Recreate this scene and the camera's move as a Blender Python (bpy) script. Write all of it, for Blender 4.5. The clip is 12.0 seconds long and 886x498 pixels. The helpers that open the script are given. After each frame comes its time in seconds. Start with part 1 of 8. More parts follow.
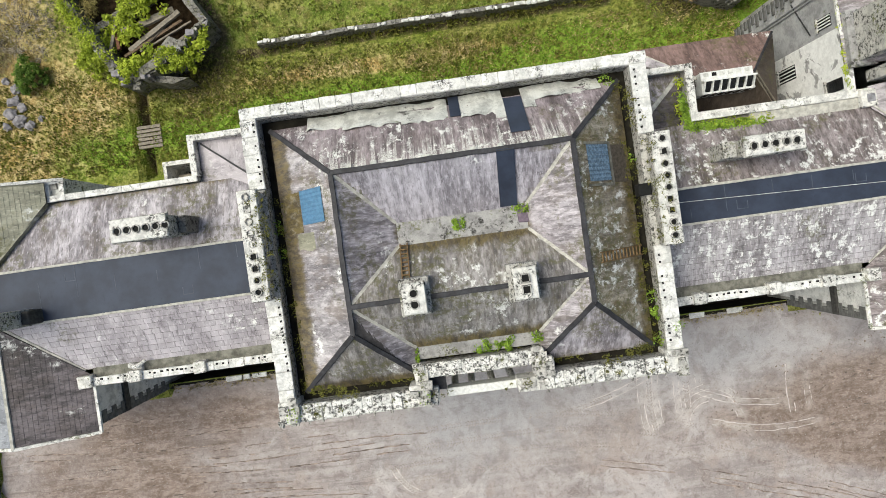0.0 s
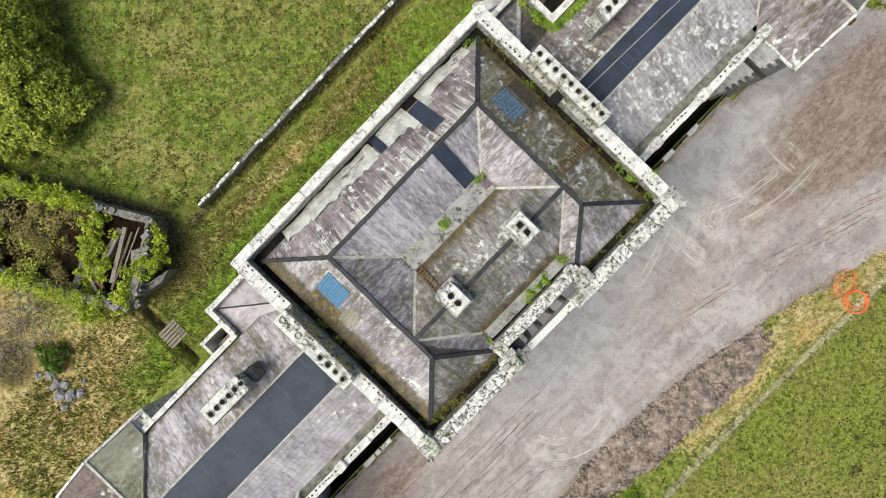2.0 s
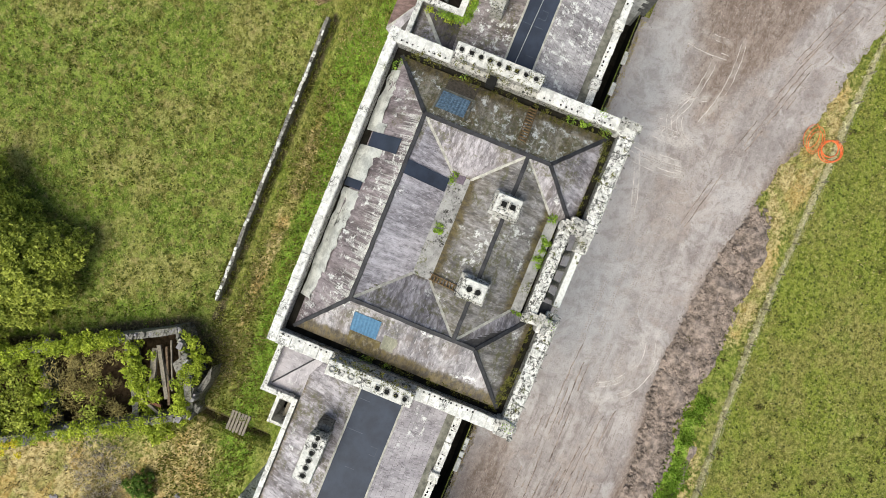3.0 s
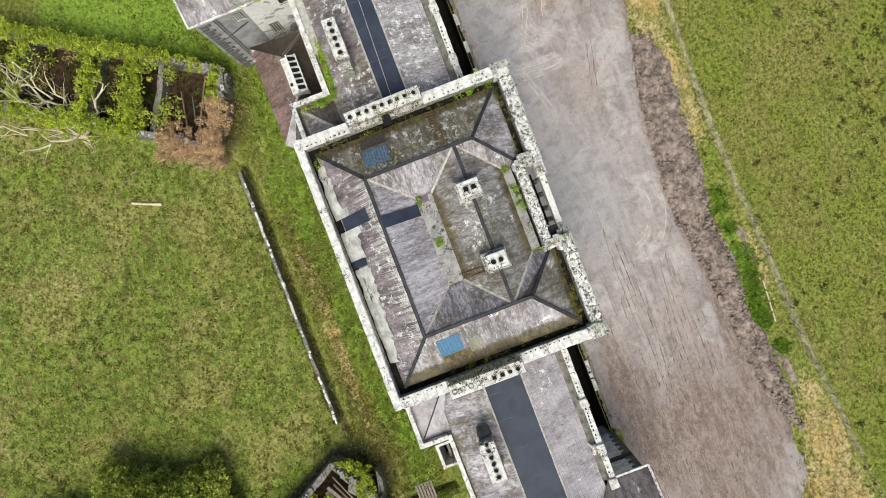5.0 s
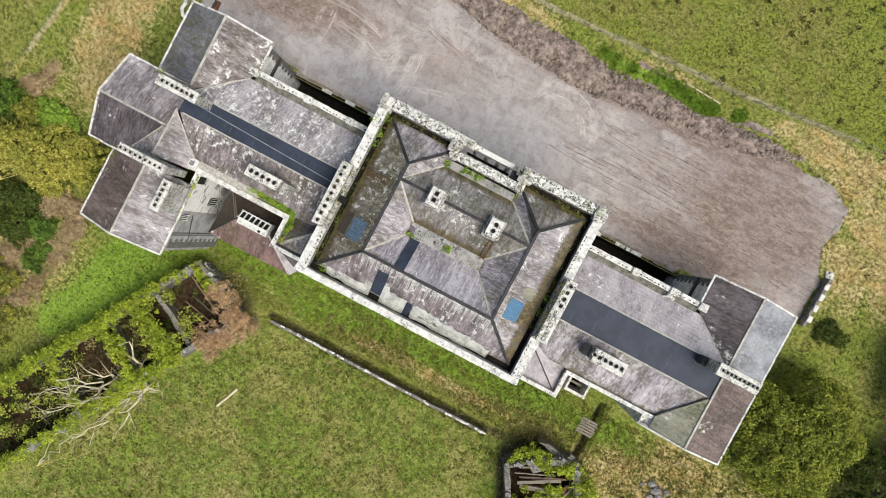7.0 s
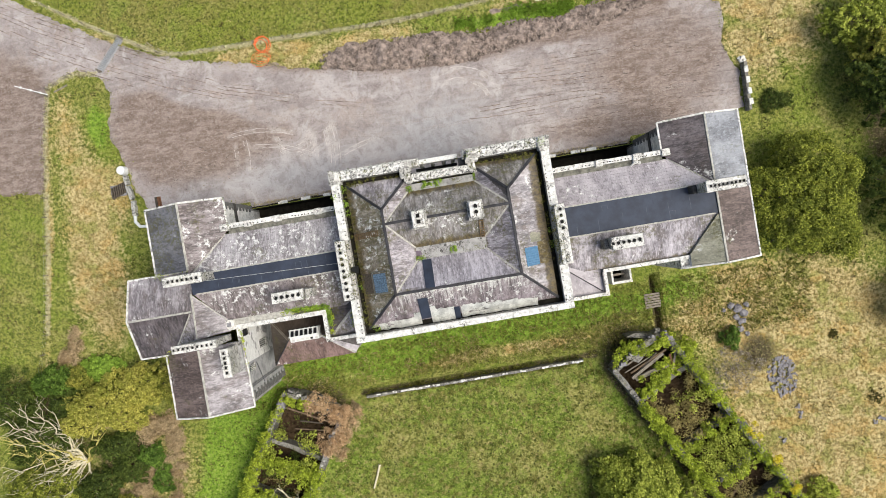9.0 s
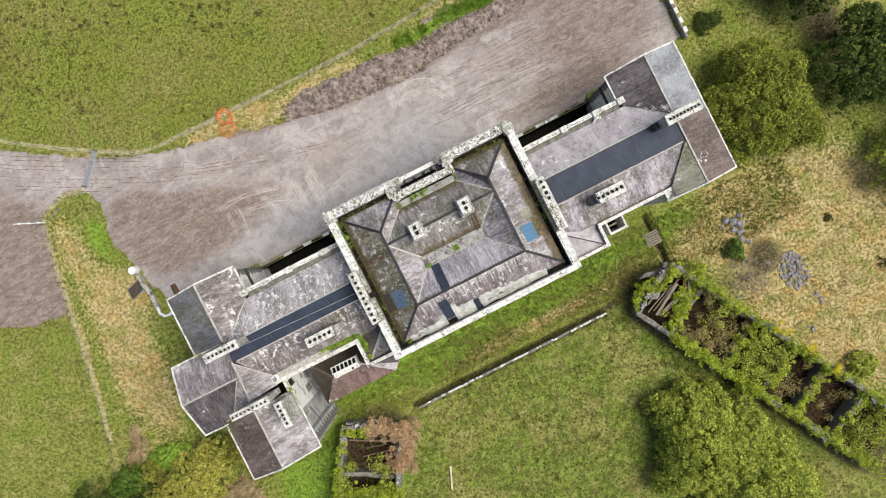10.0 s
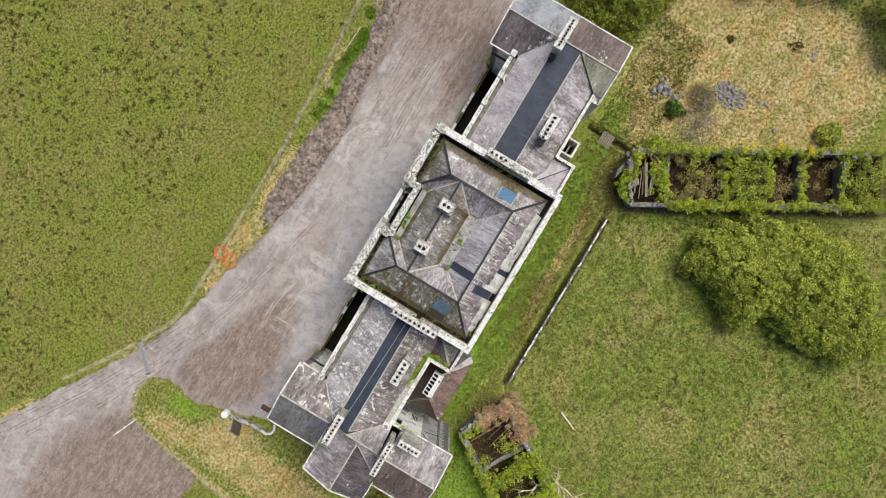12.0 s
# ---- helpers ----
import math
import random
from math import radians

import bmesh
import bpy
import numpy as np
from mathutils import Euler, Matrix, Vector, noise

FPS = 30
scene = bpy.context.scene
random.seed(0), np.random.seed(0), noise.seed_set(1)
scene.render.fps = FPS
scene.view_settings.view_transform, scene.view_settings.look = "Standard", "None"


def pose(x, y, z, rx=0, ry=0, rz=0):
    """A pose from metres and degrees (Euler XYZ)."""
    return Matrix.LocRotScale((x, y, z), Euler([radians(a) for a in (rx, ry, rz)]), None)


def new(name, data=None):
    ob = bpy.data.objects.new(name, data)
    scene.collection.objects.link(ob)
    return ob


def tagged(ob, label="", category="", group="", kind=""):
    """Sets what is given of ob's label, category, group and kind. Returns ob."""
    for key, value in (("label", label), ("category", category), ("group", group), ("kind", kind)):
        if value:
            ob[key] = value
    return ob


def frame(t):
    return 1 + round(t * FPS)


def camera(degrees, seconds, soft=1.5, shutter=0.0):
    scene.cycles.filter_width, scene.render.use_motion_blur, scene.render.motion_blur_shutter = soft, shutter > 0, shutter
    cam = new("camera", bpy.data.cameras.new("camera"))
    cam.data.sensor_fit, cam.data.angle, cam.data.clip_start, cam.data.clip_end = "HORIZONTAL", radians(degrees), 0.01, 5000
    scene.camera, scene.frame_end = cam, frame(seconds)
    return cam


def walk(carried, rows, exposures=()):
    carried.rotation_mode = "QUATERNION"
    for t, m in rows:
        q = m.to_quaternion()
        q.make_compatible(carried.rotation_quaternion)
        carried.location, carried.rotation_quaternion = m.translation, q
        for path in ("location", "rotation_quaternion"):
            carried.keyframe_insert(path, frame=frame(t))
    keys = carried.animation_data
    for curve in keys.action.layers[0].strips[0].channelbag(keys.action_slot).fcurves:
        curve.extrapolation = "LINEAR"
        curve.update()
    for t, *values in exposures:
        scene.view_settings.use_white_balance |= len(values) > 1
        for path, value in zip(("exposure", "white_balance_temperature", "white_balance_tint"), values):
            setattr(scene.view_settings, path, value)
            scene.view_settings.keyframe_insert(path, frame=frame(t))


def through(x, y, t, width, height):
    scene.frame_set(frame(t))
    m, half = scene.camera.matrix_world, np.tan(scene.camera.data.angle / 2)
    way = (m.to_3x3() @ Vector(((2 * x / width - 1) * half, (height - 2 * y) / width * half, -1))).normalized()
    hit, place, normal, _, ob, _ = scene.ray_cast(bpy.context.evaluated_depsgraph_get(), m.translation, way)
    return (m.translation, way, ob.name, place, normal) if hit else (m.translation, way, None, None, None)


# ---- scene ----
cam = camera(71.0, 12.0, soft=0.4)
PATH = [  # seconds, eye, turn
    (0.0, -0.391, -0.075, 50.499, -0.785, 1.141, -7.98),
    (0.5, -0.384, -0.122, 51.479, -0.852, 1.119, -16.232),
    (1.0, -0.381, -0.158, 52.627, -0.915, 1.105, -24.531),
    (1.5, -0.362, -0.201, 53.924, -0.982, 1.07, -34.328),
    (2.0, -0.345, -0.243, 55.27, -1.016, 1.003, -45.878),
    (2.5, -0.312, -0.297, 56.707, -1.023, 0.968, -57.24),
    (3.0, -0.283, -0.348, 58.175, -1.025, 0.969, -67.795),
    (5.0, -0.212, -0.374, 65.558, -0.998, 1.023, -110.87),
    (5.5, -0.185, -0.396, 67.587, -0.956, 1.043, -121.23),
    (6.0, -0.212, -0.378, 69.598, -0.928, 1.057, -131.472),
    (6.5, -0.237, -0.356, 71.497, -0.904, 1.06, -141.769),
    (7.0, -0.255, -0.312, 73.285, -0.914, 1.041, -152.246),
    (9.0, -0.261, -0.257, 81.631, -0.982, 0.972, -189.615),
    (9.5, -0.255, -0.258, 83.531, -0.953, 0.955, -198.474),
    (10.0, -0.239, -0.208, 85.651, -0.956, 0.949, -206.912),
    (10.5, -0.203, -0.183, 87.882, -0.972, 0.97, -215.207),
    (11.0, -0.181, -0.168, 90.124, -0.992, 0.979, -223.45),
    (11.5, -0.152, -0.139, 92.461, -1.029, 0.997, -231.573),
    (12.0, -0.127, -0.097, 94.998, -1.072, 0.986, -239.143),
]
walk(cam, [(t, pose(x, y, z, rx, ry, rz)) for t, x, y, z, rx, ry, rz in PATH], exposures=[(0.0, 0.45, 6750.0, 2.0), (3.0, 0.46, 6750.0, 2.0), (5.0, 0.38, 6750.0, 3.5), (6.0, 0.45, 6750.0, 4.5), (7.0, 0.38, 6750.0, 5.0), (9.0, 0.50, 6750.0, 6.0), (10.0, 0.44, 6750.0, 6.0), (11.0, 0.29, 6750.0, 6.0), (12.0, 0.29, 6750.0, 6.0)])

# ---- daylight: bright overcast, a wide soft sun ----
world = bpy.data.worlds.new("overcast_sky")
scene.world = world
world.use_nodes = True
wn = world.node_tree.nodes
sky = wn.new("ShaderNodeTexSky")
sky.sky_type = "NISHITA"
sky.sun_disc = False
sky.sun_elevation, sky.sun_rotation = radians(60), radians(286)
sky.air_density, sky.dust_density, sky.ozone_density = 1.0, 3.0, 0.6
bg = wn["Background"]
bg.inputs["Strength"].default_value = 0.092
world.node_tree.links.new(sky.outputs[0], bg.inputs["Color"])
sun_data = bpy.data.lights.new("sun", "SUN")
sun_data.energy, sun_data.angle, sun_data.color = 2.4, radians(40), (1.0, 0.96, 0.9)
sun = new("sun", sun_data)
sun.rotation_euler = Euler((radians(30), 0, radians(-106)))


# ---- node helpers ----
class Nodes:
    def __init__(self, name, rough=0.85, metal=0.0, spec=0.3):
        self.m = bpy.data.materials.new(name)
        self.m.use_nodes = True
        self.t = self.m.node_tree
        self.b = self.t.nodes["Principled BSDF"]
        self.b.inputs["Roughness"].default_value = rough
        self.b.inputs["Metallic"].default_value = metal
        self.b.inputs["Specular IOR Level"].default_value = spec
        self.geo = self.t.nodes.new("ShaderNodeNewGeometry")
        self.pos = self.geo.outputs["Position"]

    def link(self, a, b):
        self.t.links.new(a, b)

    def put(self, sock, v):
        if isinstance(v, (int, float)):
            sock.default_value = v
        elif isinstance(v, tuple):
            sock.default_value = (*v, 1.0) if len(v) == 3 and sock.type == "RGBA" else v
        else:
            self.link(v, sock)

    def math(self, op, a, b=0.0, c=0.0):
        n = self.t.nodes.new("ShaderNodeMath")
        n.operation = op
        for i, v in enumerate((a, b, c)):
            self.put(n.inputs[i], v)
        return n.outputs[0]

    def mul(self, vec, v):
        n = self.t.nodes.new("ShaderNodeVectorMath")
        n.operation = "MULTIPLY"
        self.put(n.inputs[0], vec)
        self.put(n.inputs[1], v)
        return n.outputs[0]

    def noise(self, scale, detail=4.0, rough=0.55, vec=None, dist=0.0):
        n = self.t.nodes.new("ShaderNodeTexNoise")
        n.inputs["Scale"].default_value = scale
        n.inputs["Detail"].default_value = detail
        n.inputs["Roughness"].default_value = rough
        n.inputs["Distortion"].default_value = dist
        self.link(self.pos if vec is None else vec, n.inputs["Vector"])
        return n.outputs["Fac"]

    def voronoi(self, scale, vec=None, feature="F1"):
        n = self.t.nodes.new("ShaderNodeTexVoronoi")
        n.feature = feature
        n.inputs["Scale"].default_value = scale
        self.link(self.pos if vec is None else vec, n.inputs["Vector"])
        return n.outputs["Distance"]

    def step(self, v, lo, hi, a=0.0, b=1.0):
        n = self.t.nodes.new("ShaderNodeMapRange")
        n.interpolation_type = "SMOOTHSTEP"
        self.put(n.inputs["Value"], v)
        for k, x in (("From Min", lo), ("From Max", hi), ("To Min", a), ("To Max", b)):
            self.put(n.inputs[k], x)
        return n.outputs["Result"]

    def mix(self, f, a, b):
        n = self.t.nodes.new("ShaderNodeMix")
        n.data_type = "RGBA"
        self.put(n.inputs[0], f)
        self.put(n.inputs[6], a)
        self.put(n.inputs[7], b)
        return n.outputs[2]

    def attr(self, name):
        n = self.t.nodes.new("ShaderNodeAttribute")
        n.attribute_name = name
        s = self.t.nodes.new("ShaderNodeSeparateColor")
        self.link(n.outputs["Color"], s.inputs[0])
        return s.outputs[0], s.outputs[1], s.outputs[2], n.outputs["Alpha"]

    def island(self):
        return self.geo.outputs["Random Per Island"]

    def rand(self):
        return self.t.nodes.new("ShaderNodeObjectInfo").outputs["Random"]

    def color(self, c):
        self.put(self.b.inputs["Base Color"], c)
        return self

    def bump(self, h, strength=0.4, dist=0.03):
        n = self.t.nodes.new("ShaderNodeBump")
        n.inputs["Strength"].default_value = strength
        n.inputs["Distance"].default_value = dist
        self.link(h, n.inputs["Height"])
        self.link(n.outputs["Normal"], self.b.inputs["Normal"])
        return self

    def run(self):
        """The position with its coordinates ordered along the eave and down the slope, by the way the surface faces."""
        s = self.t.nodes.new("ShaderNodeSeparateXYZ")
        self.link(self.geo.outputs["True Normal"], s.inputs[0])
        side = self.math("GREATER_THAN", self.math("ABSOLUTE", s.outputs[0]), self.math("ABSOLUTE", s.outputs[1]))
        p = self.t.nodes.new("ShaderNodeSeparateXYZ")
        self.link(self.pos, p.inputs[0])
        m1 = self.t.nodes.new("ShaderNodeMix")
        m2 = self.t.nodes.new("ShaderNodeMix")
        for m, a, b in ((m1, 0, 1), (m2, 1, 0)):
            self.link(side, m.inputs[0])
            self.link(p.outputs[a], m.inputs[2])
            self.link(p.outputs[b], m.inputs[3])
        c = self.t.nodes.new("ShaderNodeCombineXYZ")
        self.link(m1.outputs[0], c.inputs[0])
        self.link(m2.outputs[0], c.inputs[1])
        return c.outputs[0]


def slate_material(name, dark, light, white=0.3, moss=0.3, alone=False, brown=0.4, drip=None, streaky=1.0, damp=0.0, rust=(0.1, 0.072, 0.06)):
    """Weathered slate: broad washes, streaks down the slope, brown stains, grey-white lichen, moss (damp: along the eave)."""
    k = Nodes(name, 0.6, spec=0.35)
    run = k.run()
    wash = k.noise(1.0, 5, 0.6, k.mul(run, (0.42, 0.2, 1)))
    streak = k.noise(1.0, 6, 0.7, k.mul(run, (2.7, 0.5, 1)))
    thin = k.noise(1.0, 5, 0.75, k.mul(run, (9.0, 2.4, 1)))
    blot = k.noise(1.0, 8, 0.78, k.mul(run, (2.4, 1.1, 1)))
    fine = k.noise(16.0, 5, 0.85)
    tone = k.rand() if alone else k.island()
    c = k.mix(k.step(wash, 0.4, 0.6), dark, tuple(min(1, v * 1.12) for v in light))
    c = k.mix(k.math("MULTIPLY", k.step(k.noise(1.0, 6, 0.68, k.mul(run, (0.8, 0.42, 1))), 0.47, 0.6), brown), c, rust)
    c = k.mix(k.step(streak, 0.5, 0.66, 0, 0.55 * streaky), c, tuple(min(1, v * 1.5) for v in light))
    c = k.mix(k.step(streak, 0.5, 0.35, 0, 0.62 * streaky), c, tuple(v * 0.5 for v in dark))
    c = k.mix(k.step(thin, 0.5, 0.36, 0, 0.2 * streaky), c, tuple(v * 0.42 for v in dark))
    c = k.mix(k.math("MULTIPLY", k.step(blot, 0.52, 0.6, 0, 0.75), k.step(wash, 0.56, 0.44)), c, tuple(v * 0.4 for v in dark))
    c = k.mix(k.step(tone, 0.55, 1.0, 0.0, 0.2), c, tuple(v * 0.5 for v in dark))
    c = k.mix(k.step(tone, 0.14, 0.0, 0.0, 0.2), c, tuple(min(1, v * 1.5) for v in light))
    c = k.mix(k.step(fine, 0.54, 0.66, 0, 0.18), c, tuple(v * 0.4 for v in dark))
    spk = k.noise(1.0, 4, 0.62, k.mul(run, (6.0, 2.3, 1)))
    c = k.mix(k.step(spk, 0.54, 0.64, 0, 0.5 * streaky), c, tuple(v * 0.42 for v in dark))
    c = k.mix(k.step(spk, 0.45, 0.36, 0, 0.42), c, tuple(min(1, v * 1.55) for v in light))
    # grey-white lichen in blots
    spot = k.math("MULTIPLY", k.step(k.math("ADD", k.noise(1.0, 9, 0.78, k.mul(run, (1.9, 1.5, 1))), k.math("MULTIPLY", k.math("SUBTRACT", tone, 0.5), 0.05)), 0.515, 0.58), k.step(k.noise(0.3, 5, 0.65), 0.61 - 0.3 * white, 0.7 - 0.3 * white))
    c = k.mix(k.math("MULTIPLY", spot, 0.88), c, (0.8, 0.8, 0.78))
    if drip:
        z = k.t.nodes.new("ShaderNodeSeparateXYZ")
        k.link(k.pos, z.inputs[0])
        fall = k.math("SUBTRACT", drip, z.outputs[2])
        reach = k.step(k.noise(1.0, 4, 0.7, k.mul(run, (4.2, 0.12, 1))), 0.42, 0.68, 0.0, 2.6)
        grow = k.math("MULTIPLY", k.step(k.math("DIVIDE", fall, k.math("ADD", reach, 0.02)), 1.0, 0.4), k.step(fine, 0.6, 0.42))
        c = k.mix(k.math("MULTIPLY", grow, 0.8), c, (0.8, 0.79, 0.76))
    # moss
    ms = k.math("MULTIPLY", k.step(k.noise(2.6, 8, 0.8), 0.46, 0.58), k.step(k.noise(0.25, 4, 0.6, k.mul(k.pos, (1, 1, 1.7))), 0.61 - 0.3 * moss, 0.72 - 0.3 * moss))
    c = k.mix(k.math("MULTIPLY", ms, 0.75), c, (0.1, 0.095, 0.03))
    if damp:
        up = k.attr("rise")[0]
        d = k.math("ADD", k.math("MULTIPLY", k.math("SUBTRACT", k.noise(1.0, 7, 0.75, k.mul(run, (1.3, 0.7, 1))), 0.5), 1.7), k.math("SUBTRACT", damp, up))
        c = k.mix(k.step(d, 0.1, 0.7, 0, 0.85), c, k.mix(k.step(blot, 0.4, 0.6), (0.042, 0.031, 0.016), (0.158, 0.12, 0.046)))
    k.color(c).bump(fine, 0.4, 0.012)
    k.put(k.b.inputs["Roughness"], k.step(streak, 0.3, 0.8, 0.5, 0.75))
    return k.m


def stone_material(name, base, stain=0.5, moss=0.2, alone=False, scale=1.0):
    k = Nodes(name, 0.9, spec=0.2)
    c = k.mix(k.step(k.noise(1.8 * scale, 7, 0.75), 0.36, 0.6), tuple(v * 0.6 for v in base), base)
    c = k.mix(k.step(k.rand() if alone else k.island(), 0, 1, 0, 0.25), c, tuple(v * 0.6 for v in base))
    c = k.mix(k.step(k.noise(13 * scale, 7, 0.85), 0.53, 0.64, 0, 0.35), c, tuple(v * 0.3 for v in base))
    blk = k.math("MULTIPLY", k.step(k.noise(4.5 * scale, 8, 0.8), 0.5, 0.55), k.step(k.noise(0.8, 6, 0.7), 0.66 - 0.4 * stain, 0.78 - 0.4 * stain))
    c = k.mix(k.math("MULTIPLY", blk, 0.92), c, (0.035, 0.033, 0.03))
    ms = k.math("MULTIPLY", k.step(k.noise(4.0, 7, 0.8), 0.5, 0.58), k.step(k.noise(0.5, 4, 0.6), 0.64 - 0.3 * moss, 0.75 - 0.3 * moss))
    c = k.mix(k.math("MULTIPLY", ms, 0.85), c, (0.12, 0.13, 0.03))
    k.color(c).bump(k.noise(9.0, 8, 0.85), 1.0, 0.06)
    return k.m


def plain(name, c, rough=0.8, metal=0.0, var=0.25, scale=3.0, bump=0.2, spec=0.3):
    k = Nodes(name, rough, metal, spec)
    n = k.noise(scale, 5, 0.65)
    n2 = k.noise(scale * 7, 4, 0.7)
    d = k.mix(k.step(n, 0.3, 0.7), tuple(v * (1 - var) for v in c), tuple(min(1, v * (1 + var)) for v in c))
    d = k.mix(k.step(n2, 0.55, 0.75, 0, 0.35), d, tuple(v * 0.5 for v in c))
    k.color(d).bump(n2, bump, 0.02)
    return k.m


def leaf_material(name, a, b, c=None, through=0.38):
    k = Nodes(name, 0.65, spec=0.25)
    col = k.mix(k.island(), tuple(v * 0.7 for v in a), b)
    col = k.mix(k.step(k.noise(0.4, 5, 0.7), 0.4, 0.62, 0, 0.7), col, c or tuple(v * 0.55 for v in a))
    col = k.mix(k.step(k.noise(1.7, 4, 0.6), 0.5, 0.64, 0, 0.75), col, tuple(v * 0.35 for v in a))
    col = k.mix(k.step(k.noise(2.3, 3, 0.6), 0.54, 0.66, 0, 0.55), col, tuple(min(1, v * 1.3) for v in b))
    k.color(col)
    tr = k.t.nodes.new("ShaderNodeBsdfTranslucent")
    k.put(tr.inputs["Color"], col)
    mx = k.t.nodes.new("ShaderNodeMixShader")
    mx.inputs[0].default_value = through
    k.link(k.b.outputs[0], mx.inputs[1])
    k.link(tr.outputs[0], mx.inputs[2])
    k.link(mx.outputs[0], k.t.nodes["Material Output"].inputs["Surface"])
    return k.m


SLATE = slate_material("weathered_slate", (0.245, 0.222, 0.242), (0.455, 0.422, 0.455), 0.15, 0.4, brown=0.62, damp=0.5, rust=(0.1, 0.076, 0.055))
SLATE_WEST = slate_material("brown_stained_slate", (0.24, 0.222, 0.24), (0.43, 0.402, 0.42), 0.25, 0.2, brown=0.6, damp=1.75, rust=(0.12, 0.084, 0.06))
SLATE_DRIP = slate_material("ridge_streaked_slate", (0.165, 0.135, 0.145), (0.31, 0.262, 0.278), 0.35, 0.1, brown=0.4, drip=16.15)
SLATE_ONE = slate_material("weathered_slate_single", (0.28, 0.26, 0.29), (0.45, 0.424, 0.468), 0.12, 0.08, alone=True, brown=0.2, streaky=1.0)
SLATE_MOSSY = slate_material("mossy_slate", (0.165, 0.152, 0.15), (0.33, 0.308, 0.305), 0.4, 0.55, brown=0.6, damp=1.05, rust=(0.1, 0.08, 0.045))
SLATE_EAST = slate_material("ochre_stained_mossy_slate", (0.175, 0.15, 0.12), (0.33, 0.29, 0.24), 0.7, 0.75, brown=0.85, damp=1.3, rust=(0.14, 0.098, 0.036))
SLATE_CLEAN = slate_material("pale_grey_slate", (0.36, 0.33, 0.356), (0.43, 0.397, 0.424), 0.1, 0.08, brown=0.14, streaky=0.25)
# blue-grey slate made paler for the light on the pavilion's west slope
SLATE_LIT = slate_material("pale_blue_grey_slate", (0.2, 0.208, 0.235), (0.29, 0.302, 0.335), 0.03, 0.05, brown=0.1, streaky=0.35)
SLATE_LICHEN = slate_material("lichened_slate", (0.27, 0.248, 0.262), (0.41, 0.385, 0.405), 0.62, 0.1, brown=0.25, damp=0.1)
SLATE_BROWN = slate_material("brown_grey_streaked_slate", (0.165, 0.139, 0.14), (0.288, 0.25, 0.256), 0.55, 0.25, brown=0.5, streaky=1.3)
# purple slate; on the pavilion its darkness includes the shaded side
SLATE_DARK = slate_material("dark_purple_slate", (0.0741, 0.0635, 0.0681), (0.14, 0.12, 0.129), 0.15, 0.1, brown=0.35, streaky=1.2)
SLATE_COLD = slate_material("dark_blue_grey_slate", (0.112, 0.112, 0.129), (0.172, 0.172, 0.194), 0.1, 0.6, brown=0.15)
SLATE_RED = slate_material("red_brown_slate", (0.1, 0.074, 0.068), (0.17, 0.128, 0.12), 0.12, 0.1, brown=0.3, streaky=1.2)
SLATE_PALE = slate_material("pale_mossy_slate", (0.241, 0.237, 0.181), (0.327, 0.318, 0.249), 0.2, 0.35, brown=0.1, streaky=0.4)
SLATE_RUST = slate_material("rusty_brown_slate", (0.15, 0.095, 0.085), (0.25, 0.165, 0.15), 0.15, 0.1, brown=0.3, streaky=0.8)
# brown slate darkened for the shade of the courtyard
SLATE_SHADED = slate_material("shaded_brown_slate", (0.05, 0.038, 0.03), (0.085, 0.066, 0.052), 0.05, 0.1, brown=0.4, streaky=0.6, rust=(0.05, 0.034, 0.024))
SLATE_MAUVE = slate_material("mauve_slate", (0.212, 0.19, 0.202), (0.357, 0.328, 0.348), 0.3, 0.05, brown=0.55)
STONE = stone_material("limestone_coping", (0.89, 0.87, 0.83), 0.5, 0.25)
STONE_ONE = stone_material("limestone_coping_single", (0.92, 0.905, 0.87), 0.4, 0.2, alone=True)
STONE_STAINED = stone_material("black_stained_coping", (0.9, 0.885, 0.85), 0.85, 0.3, alone=True)
STONE_DIRTY = stone_material("stained_limestone", (0.62, 0.6, 0.565), 0.72, 0.4)
BLACK_STONE = plain("near_black_stone", (0.05, 0.048, 0.045), 0.9, var=0.4, scale=4)
BATTEN = plain("damp_roof_boards", (0.1, 0.09, 0.088), 0.95, var=0.3, scale=3)
STONE_SOOT = stone_material("sooty_limestone", (0.24, 0.23, 0.215), 0.9, 0.1)
QUOIN = plain("dark_grey_quoin_stone", (0.12, 0.118, 0.115), 0.9, var=0.3, scale=3)
RENDER = stone_material("grey_lime_render", (0.42, 0.41, 0.39), 0.4, 0.1, scale=0.6)
WHITEWASH = stone_material("flaking_whitewash", (0.78, 0.77, 0.75), 0.25, 0.05, scale=0.6)
RENDER_GREY = stone_material("smooth_grey_render", (0.46, 0.455, 0.47), 0.25, 0.05, scale=0.5)


def flaking_material():
    """Whitewash that has come away from grey render in large ragged patches."""
    k = Nodes("flaked_whitewash", 0.9, spec=0.2)
    n = k.noise(0.55, 8, 0.62, None, 0.8)
    c = k.mix(k.step(k.noise(3.0, 6, 0.7), 0.35, 0.65), (0.7, 0.69, 0.68), (0.86, 0.85, 0.84))
    g = k.mix(k.step(k.noise(2.2, 7, 0.75), 0.38, 0.62), (0.26, 0.25, 0.245), (0.46, 0.45, 0.45))
    k.color(k.mix(k.step(n, 0.545, 0.58), c, g)).bump(n, 0.5, 0.03)
    return k.m


